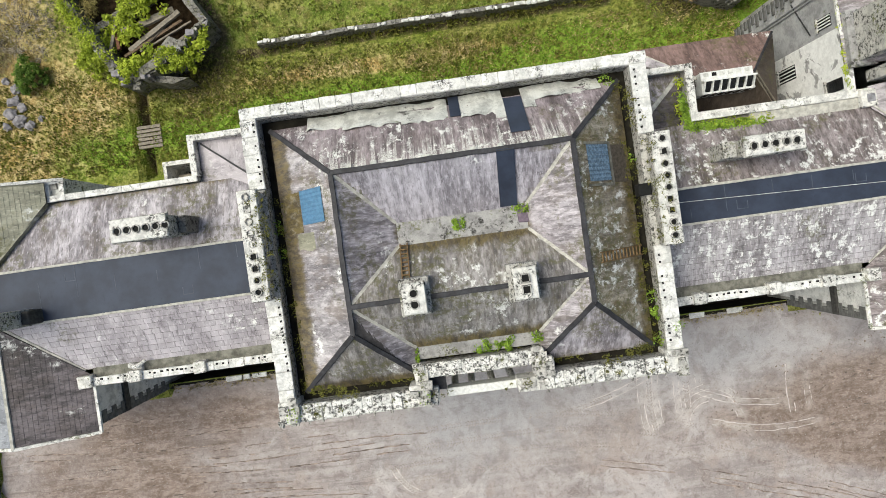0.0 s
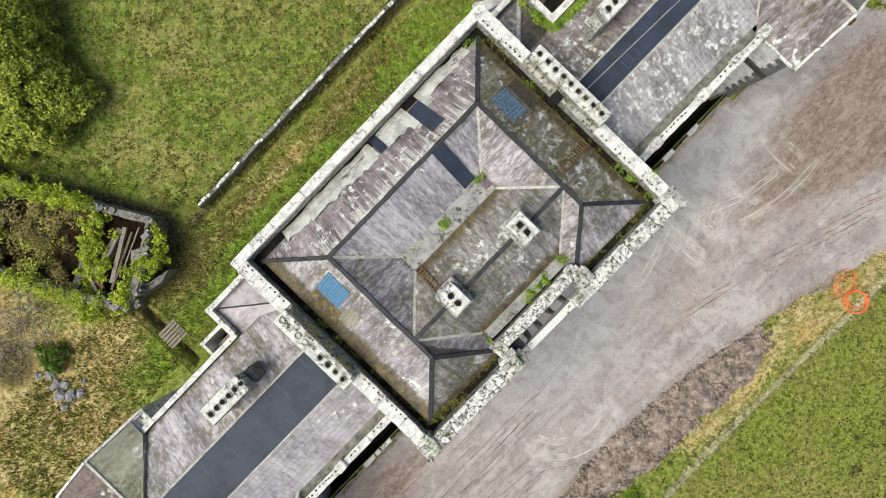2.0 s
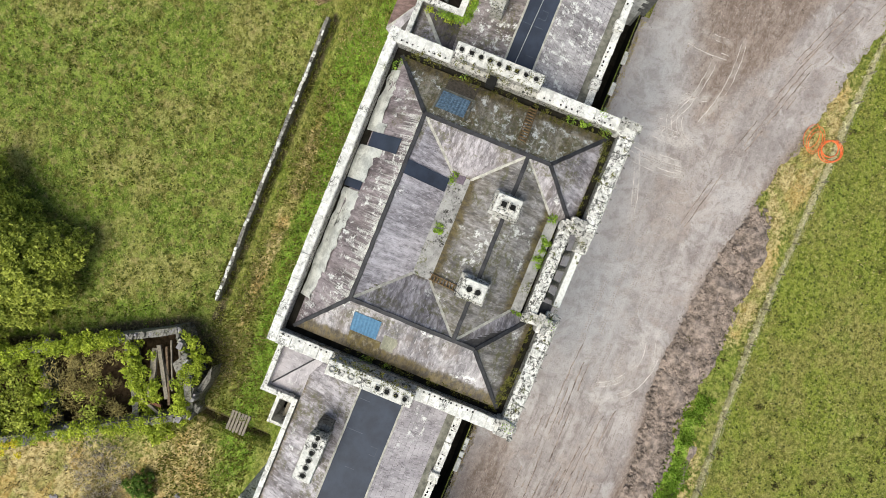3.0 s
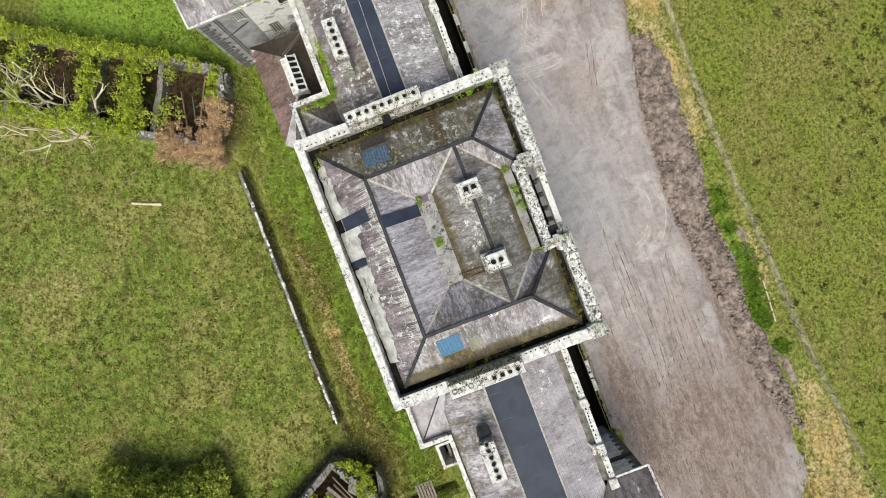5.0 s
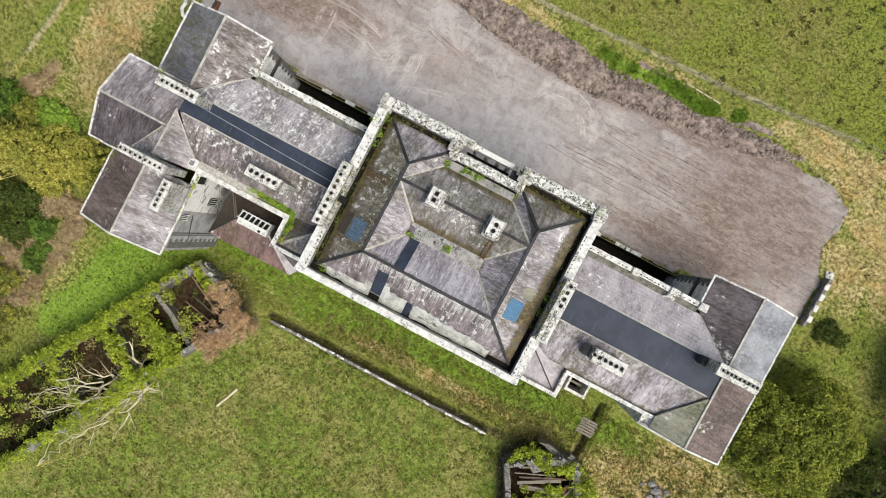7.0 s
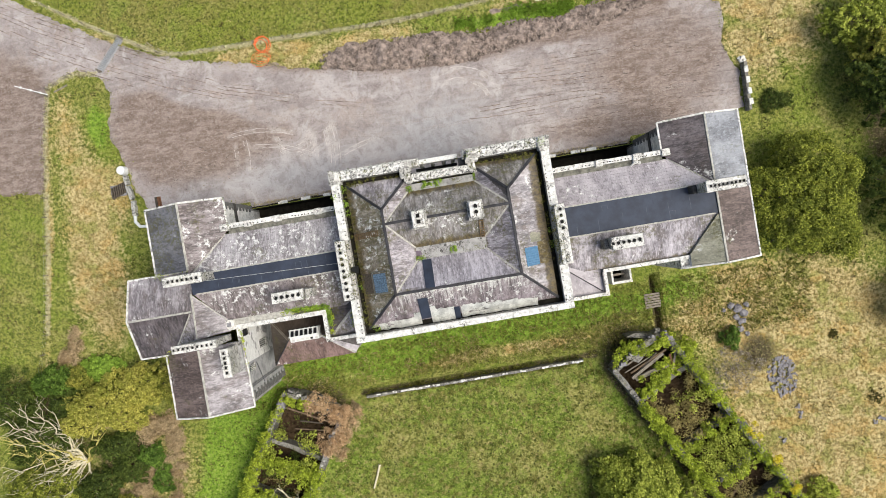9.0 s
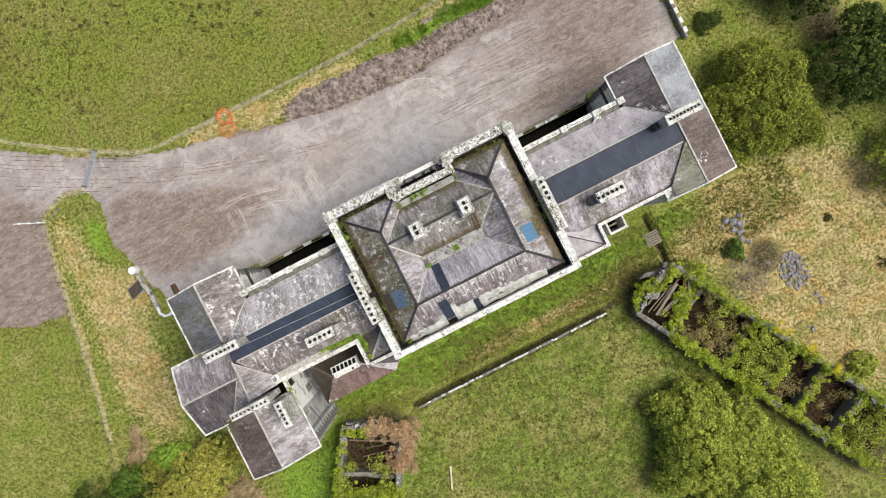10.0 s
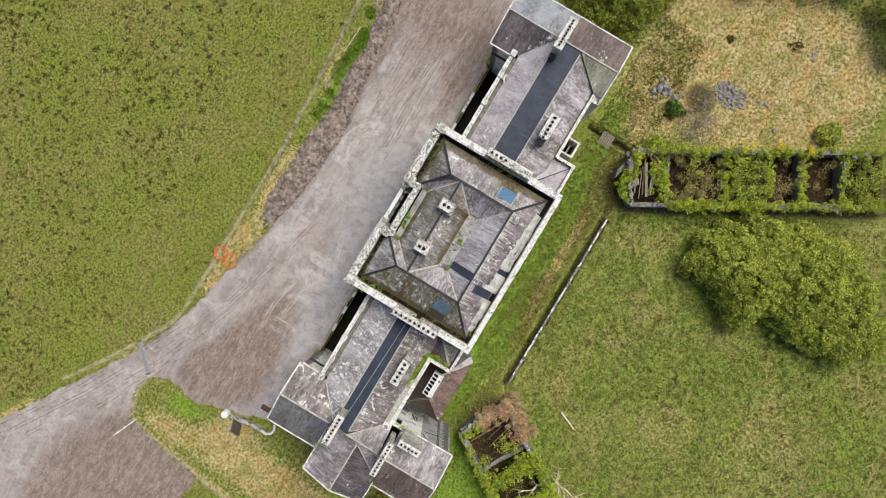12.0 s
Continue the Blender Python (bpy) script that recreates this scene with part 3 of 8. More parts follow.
def slope(parent, pts, material, label="", single=0, course=COURSE, wide=SLATE_WIDE, missing=0.0, gap=0.006):
    """A roof slope: a deck, and slates in courses on it. pts: its corners, the first two along the eave, counter-clockwise from above."""
    P = [Vector(p) for p in pts]
    u = (P[1] - P[0]).normalized()
    n = u.cross(P[2] - P[1]).normalized()
    if n.z < 0:
        n = -n
    v = n.cross(u).normalized()
    o = P[0]
    if sum((p - o).dot(v) for p in P) < 0:
        o, u = P[1], -u
        v = n.cross(u).normalized()
    flat = [((p - o).dot(u), (p - o).dot(v)) for p in P]
    deck = [p - n * 0.02 for p in P] + [p - n * 0.16 for p in P]
    k = len(P)
    faces = [tuple(range(k)), tuple(range(2 * k - 1, k - 1, -1))] + [(i, k + i, k + (i + 1) % k, (i + 1) % k) for i in range(k)]
    dk = raw("roof_slope", deck, faces, BATTEN, parent, label)
    area = sum(a[0] * b[1] - b[0] * a[1] for a, b in zip(flat, flat[1:] + flat[:1]))
    edges = []
    for a, b in zip(flat, flat[1:] + flat[:1]):
        dx, dy = b[0] - a[0], b[1] - a[1]
        s = 1 if area > 0 else -1
        edges.append((-dy * s, dx * s, (dy * a[0] - dx * a[1]) * s))
    u0, u1 = min(p[0] for p in flat), max(p[0] for p in flat)
    v1 = max(p[1] for p in flat)
    verts, fac, rise, made = [], [], [], 0
    shared = None
    row = 0
    while row * course < v1:
        va = row * course
        vb = va + (course * 1.06 if gap < 0.01 else course - gap)
        x = u0 - random.uniform(0, wide)
        while x < u1:
            w = wide * random.uniform(0.85, 1.15)
            if single and made < single:
                w = wide
            q0 = [(x + gap / 2, va + random.uniform(0, 0.02)), (x + w - gap / 2, va + random.uniform(0, 0.02)), (x + w - gap / 2, vb), (x + gap / 2, vb)]
            x += w
            q = clip(q0, edges)
            if len(q) < 3 or random.random() < missing:
                continue
            tilt, lift = random.uniform(-0.008, 0.008), random.uniform(0, 0.012)
            whole = all(a * p[0] + b * p[1] + c >= -1e-6 for p in q0 for a, b, c in edges)
            if single and whole and made < single:
                if shared is None:
                    w2, h2 = w - gap, course * 1.06
                    sv = [(-w2 / 2, 0, 0), (w2 / 2, 0, 0), (w2 / 2, h2, 0), (-w2 / 2, h2, 0), (-w2 / 2, 0, 0.022), (w2 / 2, 0, 0.022), (w2 / 2, h2, 0.008), (-w2 / 2, h2, 0.008)]
                    shared = bpy.data.meshes.new("slate")
                    shared.from_pydata(sv, [], [(4, 5, 6, 7), (0, 1, 5, 4), (1, 2, 6, 5), (2, 3, 7, 6), (3, 0, 4, 7)])
                    shared.materials.append(SLATE_ONE)
                ob = new("slate", shared)
                ob.parent = dk
                c = o + u * (q0[0][0] + w / 2) + v * va + n * lift - base_of(parent)
                m = Matrix((u, v, n)).transposed().to_4x4()
                ob.matrix_local = Matrix.Translation(c) @ m @ Matrix.Rotation(tilt * 2, 4, "Y")
                made += 1
                continue
            i0 = len(verts)
            uc = x - w / 2
            top = [o + u * a + v * b + n * (0.022 - 0.014 * (b - va) / (vb - va) + lift + tilt * (a - uc) * 3) for a, b in q]
            verts += top + [o + u * a + v * b for a, b in q]
            rise += [b for a, b in q] * 2
            m = len(q)
            s = tuple(range(i0, i0 + m)) if area > 0 else tuple(range(i0 + m - 1, i0 - 1, -1))
            fac.append(s)
            for i in range(m):
                j = (i + 1) % m
                fac.append((i0 + i, i0 + m + i, i0 + m + j, i0 + j))
        row += 1
    if verts:
        field = raw("slate_field", verts, fac, material, dk)
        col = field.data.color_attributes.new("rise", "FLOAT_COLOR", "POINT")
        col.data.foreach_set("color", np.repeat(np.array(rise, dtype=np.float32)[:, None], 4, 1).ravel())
        tagged(field, kind="stuff")
    return dk


def ridge_line(parent, name, p, q, wide, high, material, label="", n=0.0):
    bm = bmesh.new()
    beam(bm, p, q, wide, high, waver=n)
    return part(name, bm, material, parent, label)


def coping(parent, p, q, wide, z, high=0.24, step=1.15, rough=0.03, name="coping_stone", gap=0.008, material=None):
    """A row of coping stones from p to q in plan; its stones are parts."""
    p, q = Vector((*p, 0)), Vector((*q, 0))
    n = max(1, round((q - p).length / step))
    d = (q - p) / n
    turn = math.atan2(d.y, d.x)
    meshes = []
    for k in range(3):
        bm = bmesh.new()
        box(bm, -d.length / 2 + gap / 2, d.length / 2 - gap / 2, -wide / 2, wide / 2, 0, high, rough=rough * 0.5, bevel=0.035)
        for vert in bm.verts:
            vert.co += Vector([random.uniform(-rough, rough) * 0.6 for _ in range(3)])
        me = bpy.data.meshes.new(name)
        bm.to_mesh(me)
        bm.free()
        me.materials.append(material or STONE_ONE)
        meshes.append(me)
    for i in range(n):
        ob = new(name, random.choice(meshes))
        ob.parent = parent
        c = p + d * (i + 0.5)
        ob.location = Vector((c.x, c.y, z + random.uniform(-0.02, 0.03))) - base_of(parent)
        ob.rotation_euler = (random.uniform(-0.012, 0.012), random.uniform(-0.012, 0.012), turn + random.choice((0, math.pi)) + random.uniform(-0.015, 0.015))


def chimney(parent, x0, x1, y0, y1, z0, z1, flues, square=(), body=STONE_DIRTY, label="", rim=0.12, hole=0.2):
    """A stack with a corbelled cap and open flues. flues: places of their centres in plan; square: which of them are square."""
    bm = boxes((x0 + rim, x1 - rim, y0 + rim, y1 - rim, z0, z1 - 0.35), rough=0.015, bevel=0.03)
    st = part("chimney", bm, body, parent, label)
    part("corbel", boxes((x0, x1, y0, y1, z1 - 0.35, z1 - 0.2), rough=0.015, bevel=0.03), body, st)
    bm = bmesh.new()
    box(bm, x0 + 0.05, x1 - 0.05, y0 + 0.05, y1 - 0.05, z1 - 0.2, z1, rough=0.02, bevel=0.03)
    part("chimney_cap", bm, STONE, st)
    for i, (fx, fy) in enumerate(flues):
        n = 4 if i in square else 12
        turn = math.pi / 4 if n == 4 else 0.0
        bm = bmesh.new()
        k = 1.32 if n == 4 else 1.0
        r_in, r_out, zt = hole * k, (hole + 0.055) * k, z1 + random.uniform(0.05, 0.16)
        ring = lambda r, z: [bm.verts.new((fx + r * math.cos(turn + 2 * math.pi * j / n), fy + r * math.sin(turn + 2 * math.pi * j / n), z)) for j in range(n)]
        a, b, c, d = ring(r_out * 1.1, z1 - 0.02), ring(r_out, zt), ring(r_in, zt), ring(r_in, z1 + 0.01)
        for lo, hi in ((a, b), (b, c), (c, d)):
            for j in range(n):
                bm.faces.new((lo[j], lo[(j + 1) % n], hi[(j + 1) % n], hi[j]))
        pot = part("chimney_pot", bm, STONE_DIRTY, st)
        # black disc inside the pot: soot with the hole's shade put in
        bm = bmesh.new()
        bm.faces.new([bm.verts.new((fx + r_in * math.cos(turn + 2 * math.pi * j / n), fy + r_in * math.sin(turn + 2 * math.pi * j / n), z1 + 0.012)) for j in range(n)])
        bmesh.ops.extrude_face_region(bm, geom=bm.faces[:])
        raw_v = [v for v in bm.verts]
        for v in raw_v[:n]:
            v.co.z -= 0.008
        part("flue", bm, SOOT_SHADE, st)
    return st


def clumps(bits, centre, radius, n, size, flat=0.5, out=None):
    """Adds n leaves round a centre to bits, as rows of place, direction and size."""
    d = RNG.normal(0, 1, (n, 3)) * (1, 1, flat)
    d /= np.linalg.norm(d, axis=1, keepdims=True) + 1e-9
    d *= radius * RNG.random((n, 1)) ** 0.45
    nrm = d * 0.6 / max(radius, 0.01) + RNG.normal(0, 0.5, (n, 3)) * (1, 1, 0) + (0, 0, 0.75)
    if out is not None:
        nrm = nrm + np.array(out) * 0.5
    nrm /= np.linalg.norm(nrm, axis=1, keepdims=True) + 1e-9
    bits.append(np.hstack([d + np.array(tuple(centre)), nrm, size * RNG.uniform(0.6, 1.35, (n, 1))]))


RNG = np.random.default_rng(9)


def quick(name, verts, tris, material, parent=None, label=""):
    """A mesh of triangles from arrays."""
    me = bpy.data.meshes.new(name)
    me.vertices.add(len(verts))
    me.vertices.foreach_set("co", np.asarray(verts, dtype=np.float32).ravel())
    me.loops.add(3 * len(tris))
    me.loops.foreach_set("vertex_index", np.asarray(tris, dtype=np.int32).ravel())
    me.polygons.add(len(tris))
    me.polygons.foreach_set("loop_start", np.arange(0, 3 * len(tris), 3, dtype=np.int32))
    me.update(calc_edges=True)
    me.materials.append(material)
    return adopt(new(name, me), parent, label)


def leaves(name, bits, material, parent=None, label="", long=1.5):
    """One mesh of folded leaves."""
    rows = np.vstack(bits)
    c, n, s = rows[:, :3], rows[:, 3:6], rows[:, 6:]
    a = np.cross(n, RNG.uniform(-1, 1, n.shape))
    a /= np.linalg.norm(a, axis=1, keepdims=True) + 1e-9
    b = np.cross(n, a)
    v = np.stack([c - a * s * long / 2, c + b * s * 0.42 - n * s * 0.12, c + a * s * long / 2 - n * s * 0.1, c - b * s * 0.42 - n * s * 0.12], 1).reshape(-1, 3)
    i = np.arange(len(rows))[:, None] * 4
    t = np.concatenate([i + (0, 1, 2), i + (0, 2, 3)], 1).reshape(-1, 3)
    return quick(name, v, t, material, parent, label)


def tree(name, label, at, spread, height, material, count=220, per=42, size=0.3, category="tree", low=0.25, bark=BARK, seed=1):
    random.seed(seed)
    x, y = at
    t = thing(name, label, category, (x, y, 0))
    bits = []
    rx, ry = spread
    tops = []
    ph = [random.uniform(0, 6.28) for _ in range(6)]
    for _ in range(int(count * 1.8)):
        a, h = random.uniform(0, 2 * math.pi), random.random()
        uneven = 1 + 0.16 * math.sin(3 * a + ph[0]) + 0.12 * math.sin(5 * a + ph[1]) + 0.08 * math.sin(9 * a + ph[2])
        f = math.sqrt(random.random())
        zz = height * (low + (1 - low) * math.sqrt(max(0.0, 1 - f ** 2.2)) * random.uniform(0.68, 1.1))
        c = Vector((x + rx * uneven * f * math.cos(a), y + ry * uneven * f * math.sin(a), zz))
        r = random.uniform(0.35, 1.1) * (0.22 + min(rx, ry) * 0.08)
        clumps(bits, c, r, int(per * 0.72), size * 0.95, 0.55, (math.cos(a) * f, math.sin(a) * f, 0.3))
        tops.append(c)
    bm = bmesh.new()
    limb(bm, [(x, y, -0.2), (x + 0.1, y, height * 0.3), (x, y + 0.1, height * 0.62)], 0.05 * height, 0.02 * height, 8)
    trunk = part("trunk", bm, bark, t)
    for c in random.sample(tops, min(14, len(tops))):
        s = Vector((x, y, height * random.uniform(0.2, 0.5)))
        bm = bmesh.new()
        limb(bm, [s, s.lerp(c, 0.5) + Vector((0, 0, 0.3)), c - Vector((0, 0, 0.3))], 0.018 * height, 0.006 * height, 5)
        part("limb", bm, bark, t)
    leaves("crown", bits, material, t)
    return t


def fan_tree(name, label, base, tips, thick, seed, category="tree"):
    """A fallen or leaning bare tree whose limbs fan out from its base to the tips given."""
    random.seed(seed)
    t = thing(name, label, category, (base[0], base[1], 0))
    b = Vector(base)
    bm = bmesh.new()
    limb(bm, [(b.x, b.y, -0.3), b + Vector((0, 0, 0.1)), b + Vector((0, 0, 0.5))], thick * 1.5, thick * 1.2, 8)
    part("trunk", bm, LICHENWOOD, t)

    def twigs(bm, p, q, r, k):
        d = q - p
        n = max(3, int(d.length / 0.8))
        pts = [p.lerp(q, i / n) + Vector([random.gauss(0, 0.045) * d.length * math.sin(math.pi * i / n) for _ in range(3)]) for i in range(n + 1)]
        limb(bm, pts, r, r * 0.3, 6 if k > 1 else 4)
        if k == 0:
            return
        for i in range(1, n + 1):
            if random.random() < 0.95:
                e = (d.normalized() * 0.8 + Vector((random.gauss(0, 0.6), random.gauss(0, 0.6), random.gauss(0.1, 0.35)))).normalized()
                twigs(bm, pts[i], pts[i] + e * d.length * random.uniform(0.18, 0.38), r * (1 - 0.6 * i / n) * 0.55, k - 1)

    for tip in tips:
        q = Vector(tip)
        bm = bmesh.new()
        twigs(bm, b + Vector((0, 0, random.uniform(0.1, 0.5))), q, thick * random.uniform(0.5, 0.85), 2)
        part("limb", bm, random.choice((DEADWOOD, DEADWOOD, DEADWOOD, LICHENWOOD)), t)
    return t


def bank(bits, pts, wide, n, per, size, high=1.0, flat=0.35):
    """Leaves heaped along a line in plan."""
    for _ in range(n):
        i = random.randrange(len(pts) - 1)
        u = random.random()
        x = pts[i][0] + (pts[i + 1][0] - pts[i][0]) * u + random.gauss(0, wide * 0.5)
        y = pts[i][1] + (pts[i + 1][1] - pts[i][1]) * u + random.gauss(0, wide * 0.5)
        clumps(bits, (x, y, random.uniform(0.1, high)), random.uniform(0.35, 0.8), per, size, flat)


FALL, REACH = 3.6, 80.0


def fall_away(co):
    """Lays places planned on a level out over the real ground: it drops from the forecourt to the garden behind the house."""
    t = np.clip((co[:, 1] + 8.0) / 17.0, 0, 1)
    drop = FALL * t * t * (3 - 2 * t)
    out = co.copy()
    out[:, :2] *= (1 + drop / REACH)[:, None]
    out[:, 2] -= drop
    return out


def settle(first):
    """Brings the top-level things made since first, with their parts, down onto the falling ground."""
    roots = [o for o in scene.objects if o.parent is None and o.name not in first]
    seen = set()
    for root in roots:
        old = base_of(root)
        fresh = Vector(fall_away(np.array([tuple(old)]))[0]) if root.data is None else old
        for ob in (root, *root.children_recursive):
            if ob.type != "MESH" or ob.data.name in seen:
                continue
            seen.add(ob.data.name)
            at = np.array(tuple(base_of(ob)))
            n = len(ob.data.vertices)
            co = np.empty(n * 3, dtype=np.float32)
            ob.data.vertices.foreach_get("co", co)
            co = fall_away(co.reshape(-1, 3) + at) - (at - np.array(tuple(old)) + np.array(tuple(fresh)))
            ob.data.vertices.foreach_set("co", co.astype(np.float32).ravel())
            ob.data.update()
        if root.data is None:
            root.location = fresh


# ---- the main block ----
house = thing("country_house", "derelict grey stone country house with slate roofs behind stained parapets", "house", (0, 0, 0))
ZP, ZE, ZR, ZF = 13.7, 12.95, 16.2, 13.75
WX, WY = 11.75, 9.1
for name, r in (("wall_west", (-WX, -WX + 0.7, -WY, WY)), ("wall_east", (WX - 0.7, WX, -WY, WY)), ("wall_north", (-WX + 0.7, WX - 0.7, WY - 0.7, WY)),
                ("wall_south", (-WX + 0.7, -3.5, -WY, -WY + 0.7)), ("wall_south", (3.5, WX - 0.7, -WY, -WY + 0.7)), ("wall_recess", (-3.5, 3.5, -7.85, -7.15))):
    part("wall", boxes((*r, -4.4, 12.5)), RENDER, house)
part("string_course", boxes((-12.0, 12.0, 8.9, 9.25, 12.3, 12.62), bevel=0.04), STONE, house)
# parapets: a core with coping stones along it
for r in ((-12.0, -11.15, -9.3, 9.3), (11.1, 12.0, -9.3, 9.3), (-11.15, 11.1, 8.68, 9.3), (-11.15, -3.3, -9.38, -8.5), (3.3, 11.1, -9.38, -8.5), (-3.3, 3.4, -7.85, -7.1)):
    part("parapet", boxes((*r, 12.5, ZP), rough=0.012), STONE_DIRTY, house)
coping(house, (-12.05, 9.05), (12.1, 9.05), 0.7, ZP, 0.2, 0.95)
coping(house, (-11.6, 8.7), (-11.6, 4.5), 0.98, ZP, 0.2)
coping(house, (-11.6, -2.0), (-11.6, -8.6), 0.95, ZP, 0.2)
coping(house, (11.55, 8.7), (11.55, 4.6), 0.95, ZP, 0.2)
coping(house, (11.55, -2.0), (11.55, -8.5), 0.95, ZP, 0.2)
coping(house, (-12.0, -9.0), (-3.6, -9.0), 1.0, ZP, 0.2, 0.6, 0.05, material=STONE_STAINED)
coping(house, (3.7, -9.0), (12.0, -9.0), 1.0, ZP, 0.2, 0.6, 0.05, material=STONE_STAINED)
coping(house, (-3.3, -7.5), (3.45, -7.5), 0.85, ZP, 0.2, 0.55, 0.05, material=STONE_STAINED)
# proud cornice lip below the coping on the entrance side
for x0, x1 in ((-12.1, -3.4), (3.5, 12.1)):
    part("cornice", boxes((x0, x1, -9.72, -9.36, 12.9, 13.2), rough=0.02, bevel=0.03), STONE, house)
    x = x0 + 0.4
    while x < x1 - 0.2:
        part("cornice_bracket", boxes((x - 0.06, x + 0.06, -9.85, -9.4, 13.2, 13.27), rough=0.015), STONE_DIRTY, house)
        x += random.uniform(0.7, 1.1)
# piers beside the recess, broken corner blocks
for x0, x1, y0, y1, z1 in ((-4.3, -3.1, -9.45, -8.2, 14.15), (-3.5, -2.6, -9.45, -8.6, 13.6), (3.2, 4.35, -8.9, -7.6, 14.1), (2.1, 3.85, -9.55, -8.7, 13.75), (-12.15, -11.0, -9.5, -8.2, 14.1), (10.9, 12.15, -9.45, -8.2, 14.1), (-3.9, -3.2, -8.4, -7.1, 13.95), (3.3, 3.9, -7.8, -7.0, 13.95)):
    part("parapet_pier", boxes((x0, x1, y0, y1, 12.4, z1), rough=0.05, bevel=0.06), STONE, house)
    for _ in range(7):
        cx, cy, h = random.uniform(x0, x1), random.uniform(y0, y1), random.uniform(0.1, 0.28)
        part("broken_stone", boxes((cx - h, cx + h, cy - h, cy + h, z1 - 0.05, z1 + random.uniform(0.02, 0.18)), rough=0.05), STONE_DIRTY, house)
# entrance screen in front of the recess, with a dark slot behind it
part("portico_slab", boxes((-2.15, 2.75, -9.5, -8.98, 11.5, 12.6), rough=0.02, bevel=0.04), WHITEWOOD, house, "white slab of the entrance screen")
for x in (-1.7, -0.6, 0.7, 2.0):
    bm = bmesh.new()
    limb(bm, [(x, -9.24, 0), (x, -9.24, 6), (x, -9.24, 11.5)], 0.26, 0.23, 14)
    part("column", bm, STONE, house)
# black sheet in place of the deep shade in the slot
part("portico_roof", boxes((-2.15, 2.75, -8.98, -7.8, 8.2, 8.5), rough=0.02), SOOT_SHADE, house, "black sheet for the shade in the slot behind the screen")
part("portico_ledge", boxes((-3.2, -2.15, -8.9, -7.85, 12.2, 12.9), rough=0.02), LEAD, house)
for i in range(7):
    part("ledge_block", boxes((-2.1 + 0.72 * i, -1.45 + 0.72 * i, -8.08, -7.85, 12.6, 13.45 + random.uniform(-0.08, 0.08)), rough=0.03, bevel=0.03), STONE_DIRTY, house)
# gutters inside the parapets, mossy dirt and shade in one near-black
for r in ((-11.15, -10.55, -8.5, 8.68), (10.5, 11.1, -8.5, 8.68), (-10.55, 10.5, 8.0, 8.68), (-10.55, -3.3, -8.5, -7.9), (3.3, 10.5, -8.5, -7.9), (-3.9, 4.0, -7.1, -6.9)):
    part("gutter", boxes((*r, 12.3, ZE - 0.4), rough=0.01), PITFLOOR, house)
# small black spots along the side parapets, slightly raised
for s in (-1, 1):
    y = -7.6
    while y < 8.4:
        if not -2.2 < y < 4.8:
            part("cramp_socket", boxes((s * 11.3 - 0.06, s * 11.3 + 0.06, y - 0.06, y + 0.06, ZP + 0.16, ZP + 0.225)), SOOT_SHADE, house)
        y += 0.42

# roof slopes: a ring of ranges round a sunken well
XR, YN, YS, YH = 6.75, 4.6, -2.95, -4.52
XE0, XE1, YE0, YE1 = -10.6, 10.55, -7.95, 8.05
roof = lambda pts, mat=SLATE, **k: slope(house, pts, mat, **k)
roof([(XE1, YE1, ZE), (XE0, YE1, ZE), (-XR, YN, ZR), (XR, YN, ZR)], SLATE_DRIP)
roof([(XE0, YE1, ZE), (XE0, YE0, ZE), (-XR, YH, ZR), (-XR, YN, ZR)], SLATE_WEST)
roof([(XE1, YE0, ZE), (XE1, YE1, ZE), (XR, YN, ZR), (XR, YH, ZR)], SLATE_EAST)
roof([(XE0, YE0, ZE), (-3.45, YE0, ZE), (-XR, YH, ZR)], SLATE_MOSSY)
roof([(3.6, YE0, ZE), (XE1, YE0, ZE), (XR, YH, ZR)], SLATE)
roof([(-3.75, 1.45, ZF), (3.85, 1.45, ZF), (XR, YN, ZR), (-XR, YN, ZR)], SLATE, single=300)
roof([(-3.75, 0.05, ZF), (-3.75, 1.45, ZF), (-XR, YN, ZR), (-XR, YS, ZR)], SLATE)
roof([(4.0, 1.45, ZF), (4.0, 0.05, ZF), (XR, YS, ZR), (XR, YN, ZR)], SLATE)
roof([(4.0, 0.05, ZF), (-3.75, 0.05, ZF), (-XR, YS, ZR), (XR, YS, ZR)], SLATE_MOSSY)
part("lead_gutter", boxes((-3.6, 3.9, -6.9, -6.05, 12.9, 13.22), rough=0.02), WELLROOF, house)
roof([(-3.6, -6.1, ZE + 0.35), (3.9, -6.1, ZE + 0.35), (XR, YS, ZR), (-XR, YS, ZR)], SLATE_MOSSY)
roof([(-3.45, YE0, ZE), (-3.6, -6.1, ZE + 0.35), (-XR, YS, ZR), (-XR, YH, ZR)], SLATE)
roof([(3.9, -6.1, ZE + 0.35), (3.6, YE0, ZE), (XR, YH, ZR), (XR, YS, ZR)], SLATE)
part("flat_roof", boxes((-3.85, 4.1, 0.0, 1.5, ZF - 0.2, ZF + 0.02), rough=0.01), WELLROOF, house, "pale sheet-covered flat roof in the well")
for a, b in (((-XR, YN), (XR, YN)), ((-XR, YN), (-XR, YH)), ((XR, YN), (XR, YH)), ((-XR, YS), (XR, YS))):
    ridge_line(house, "ridge", (*a, ZR - 0.03), (*b, ZR - 0.03), 0.3, 0.1, LEAD, "dark lead-covered ridge", 0.02)
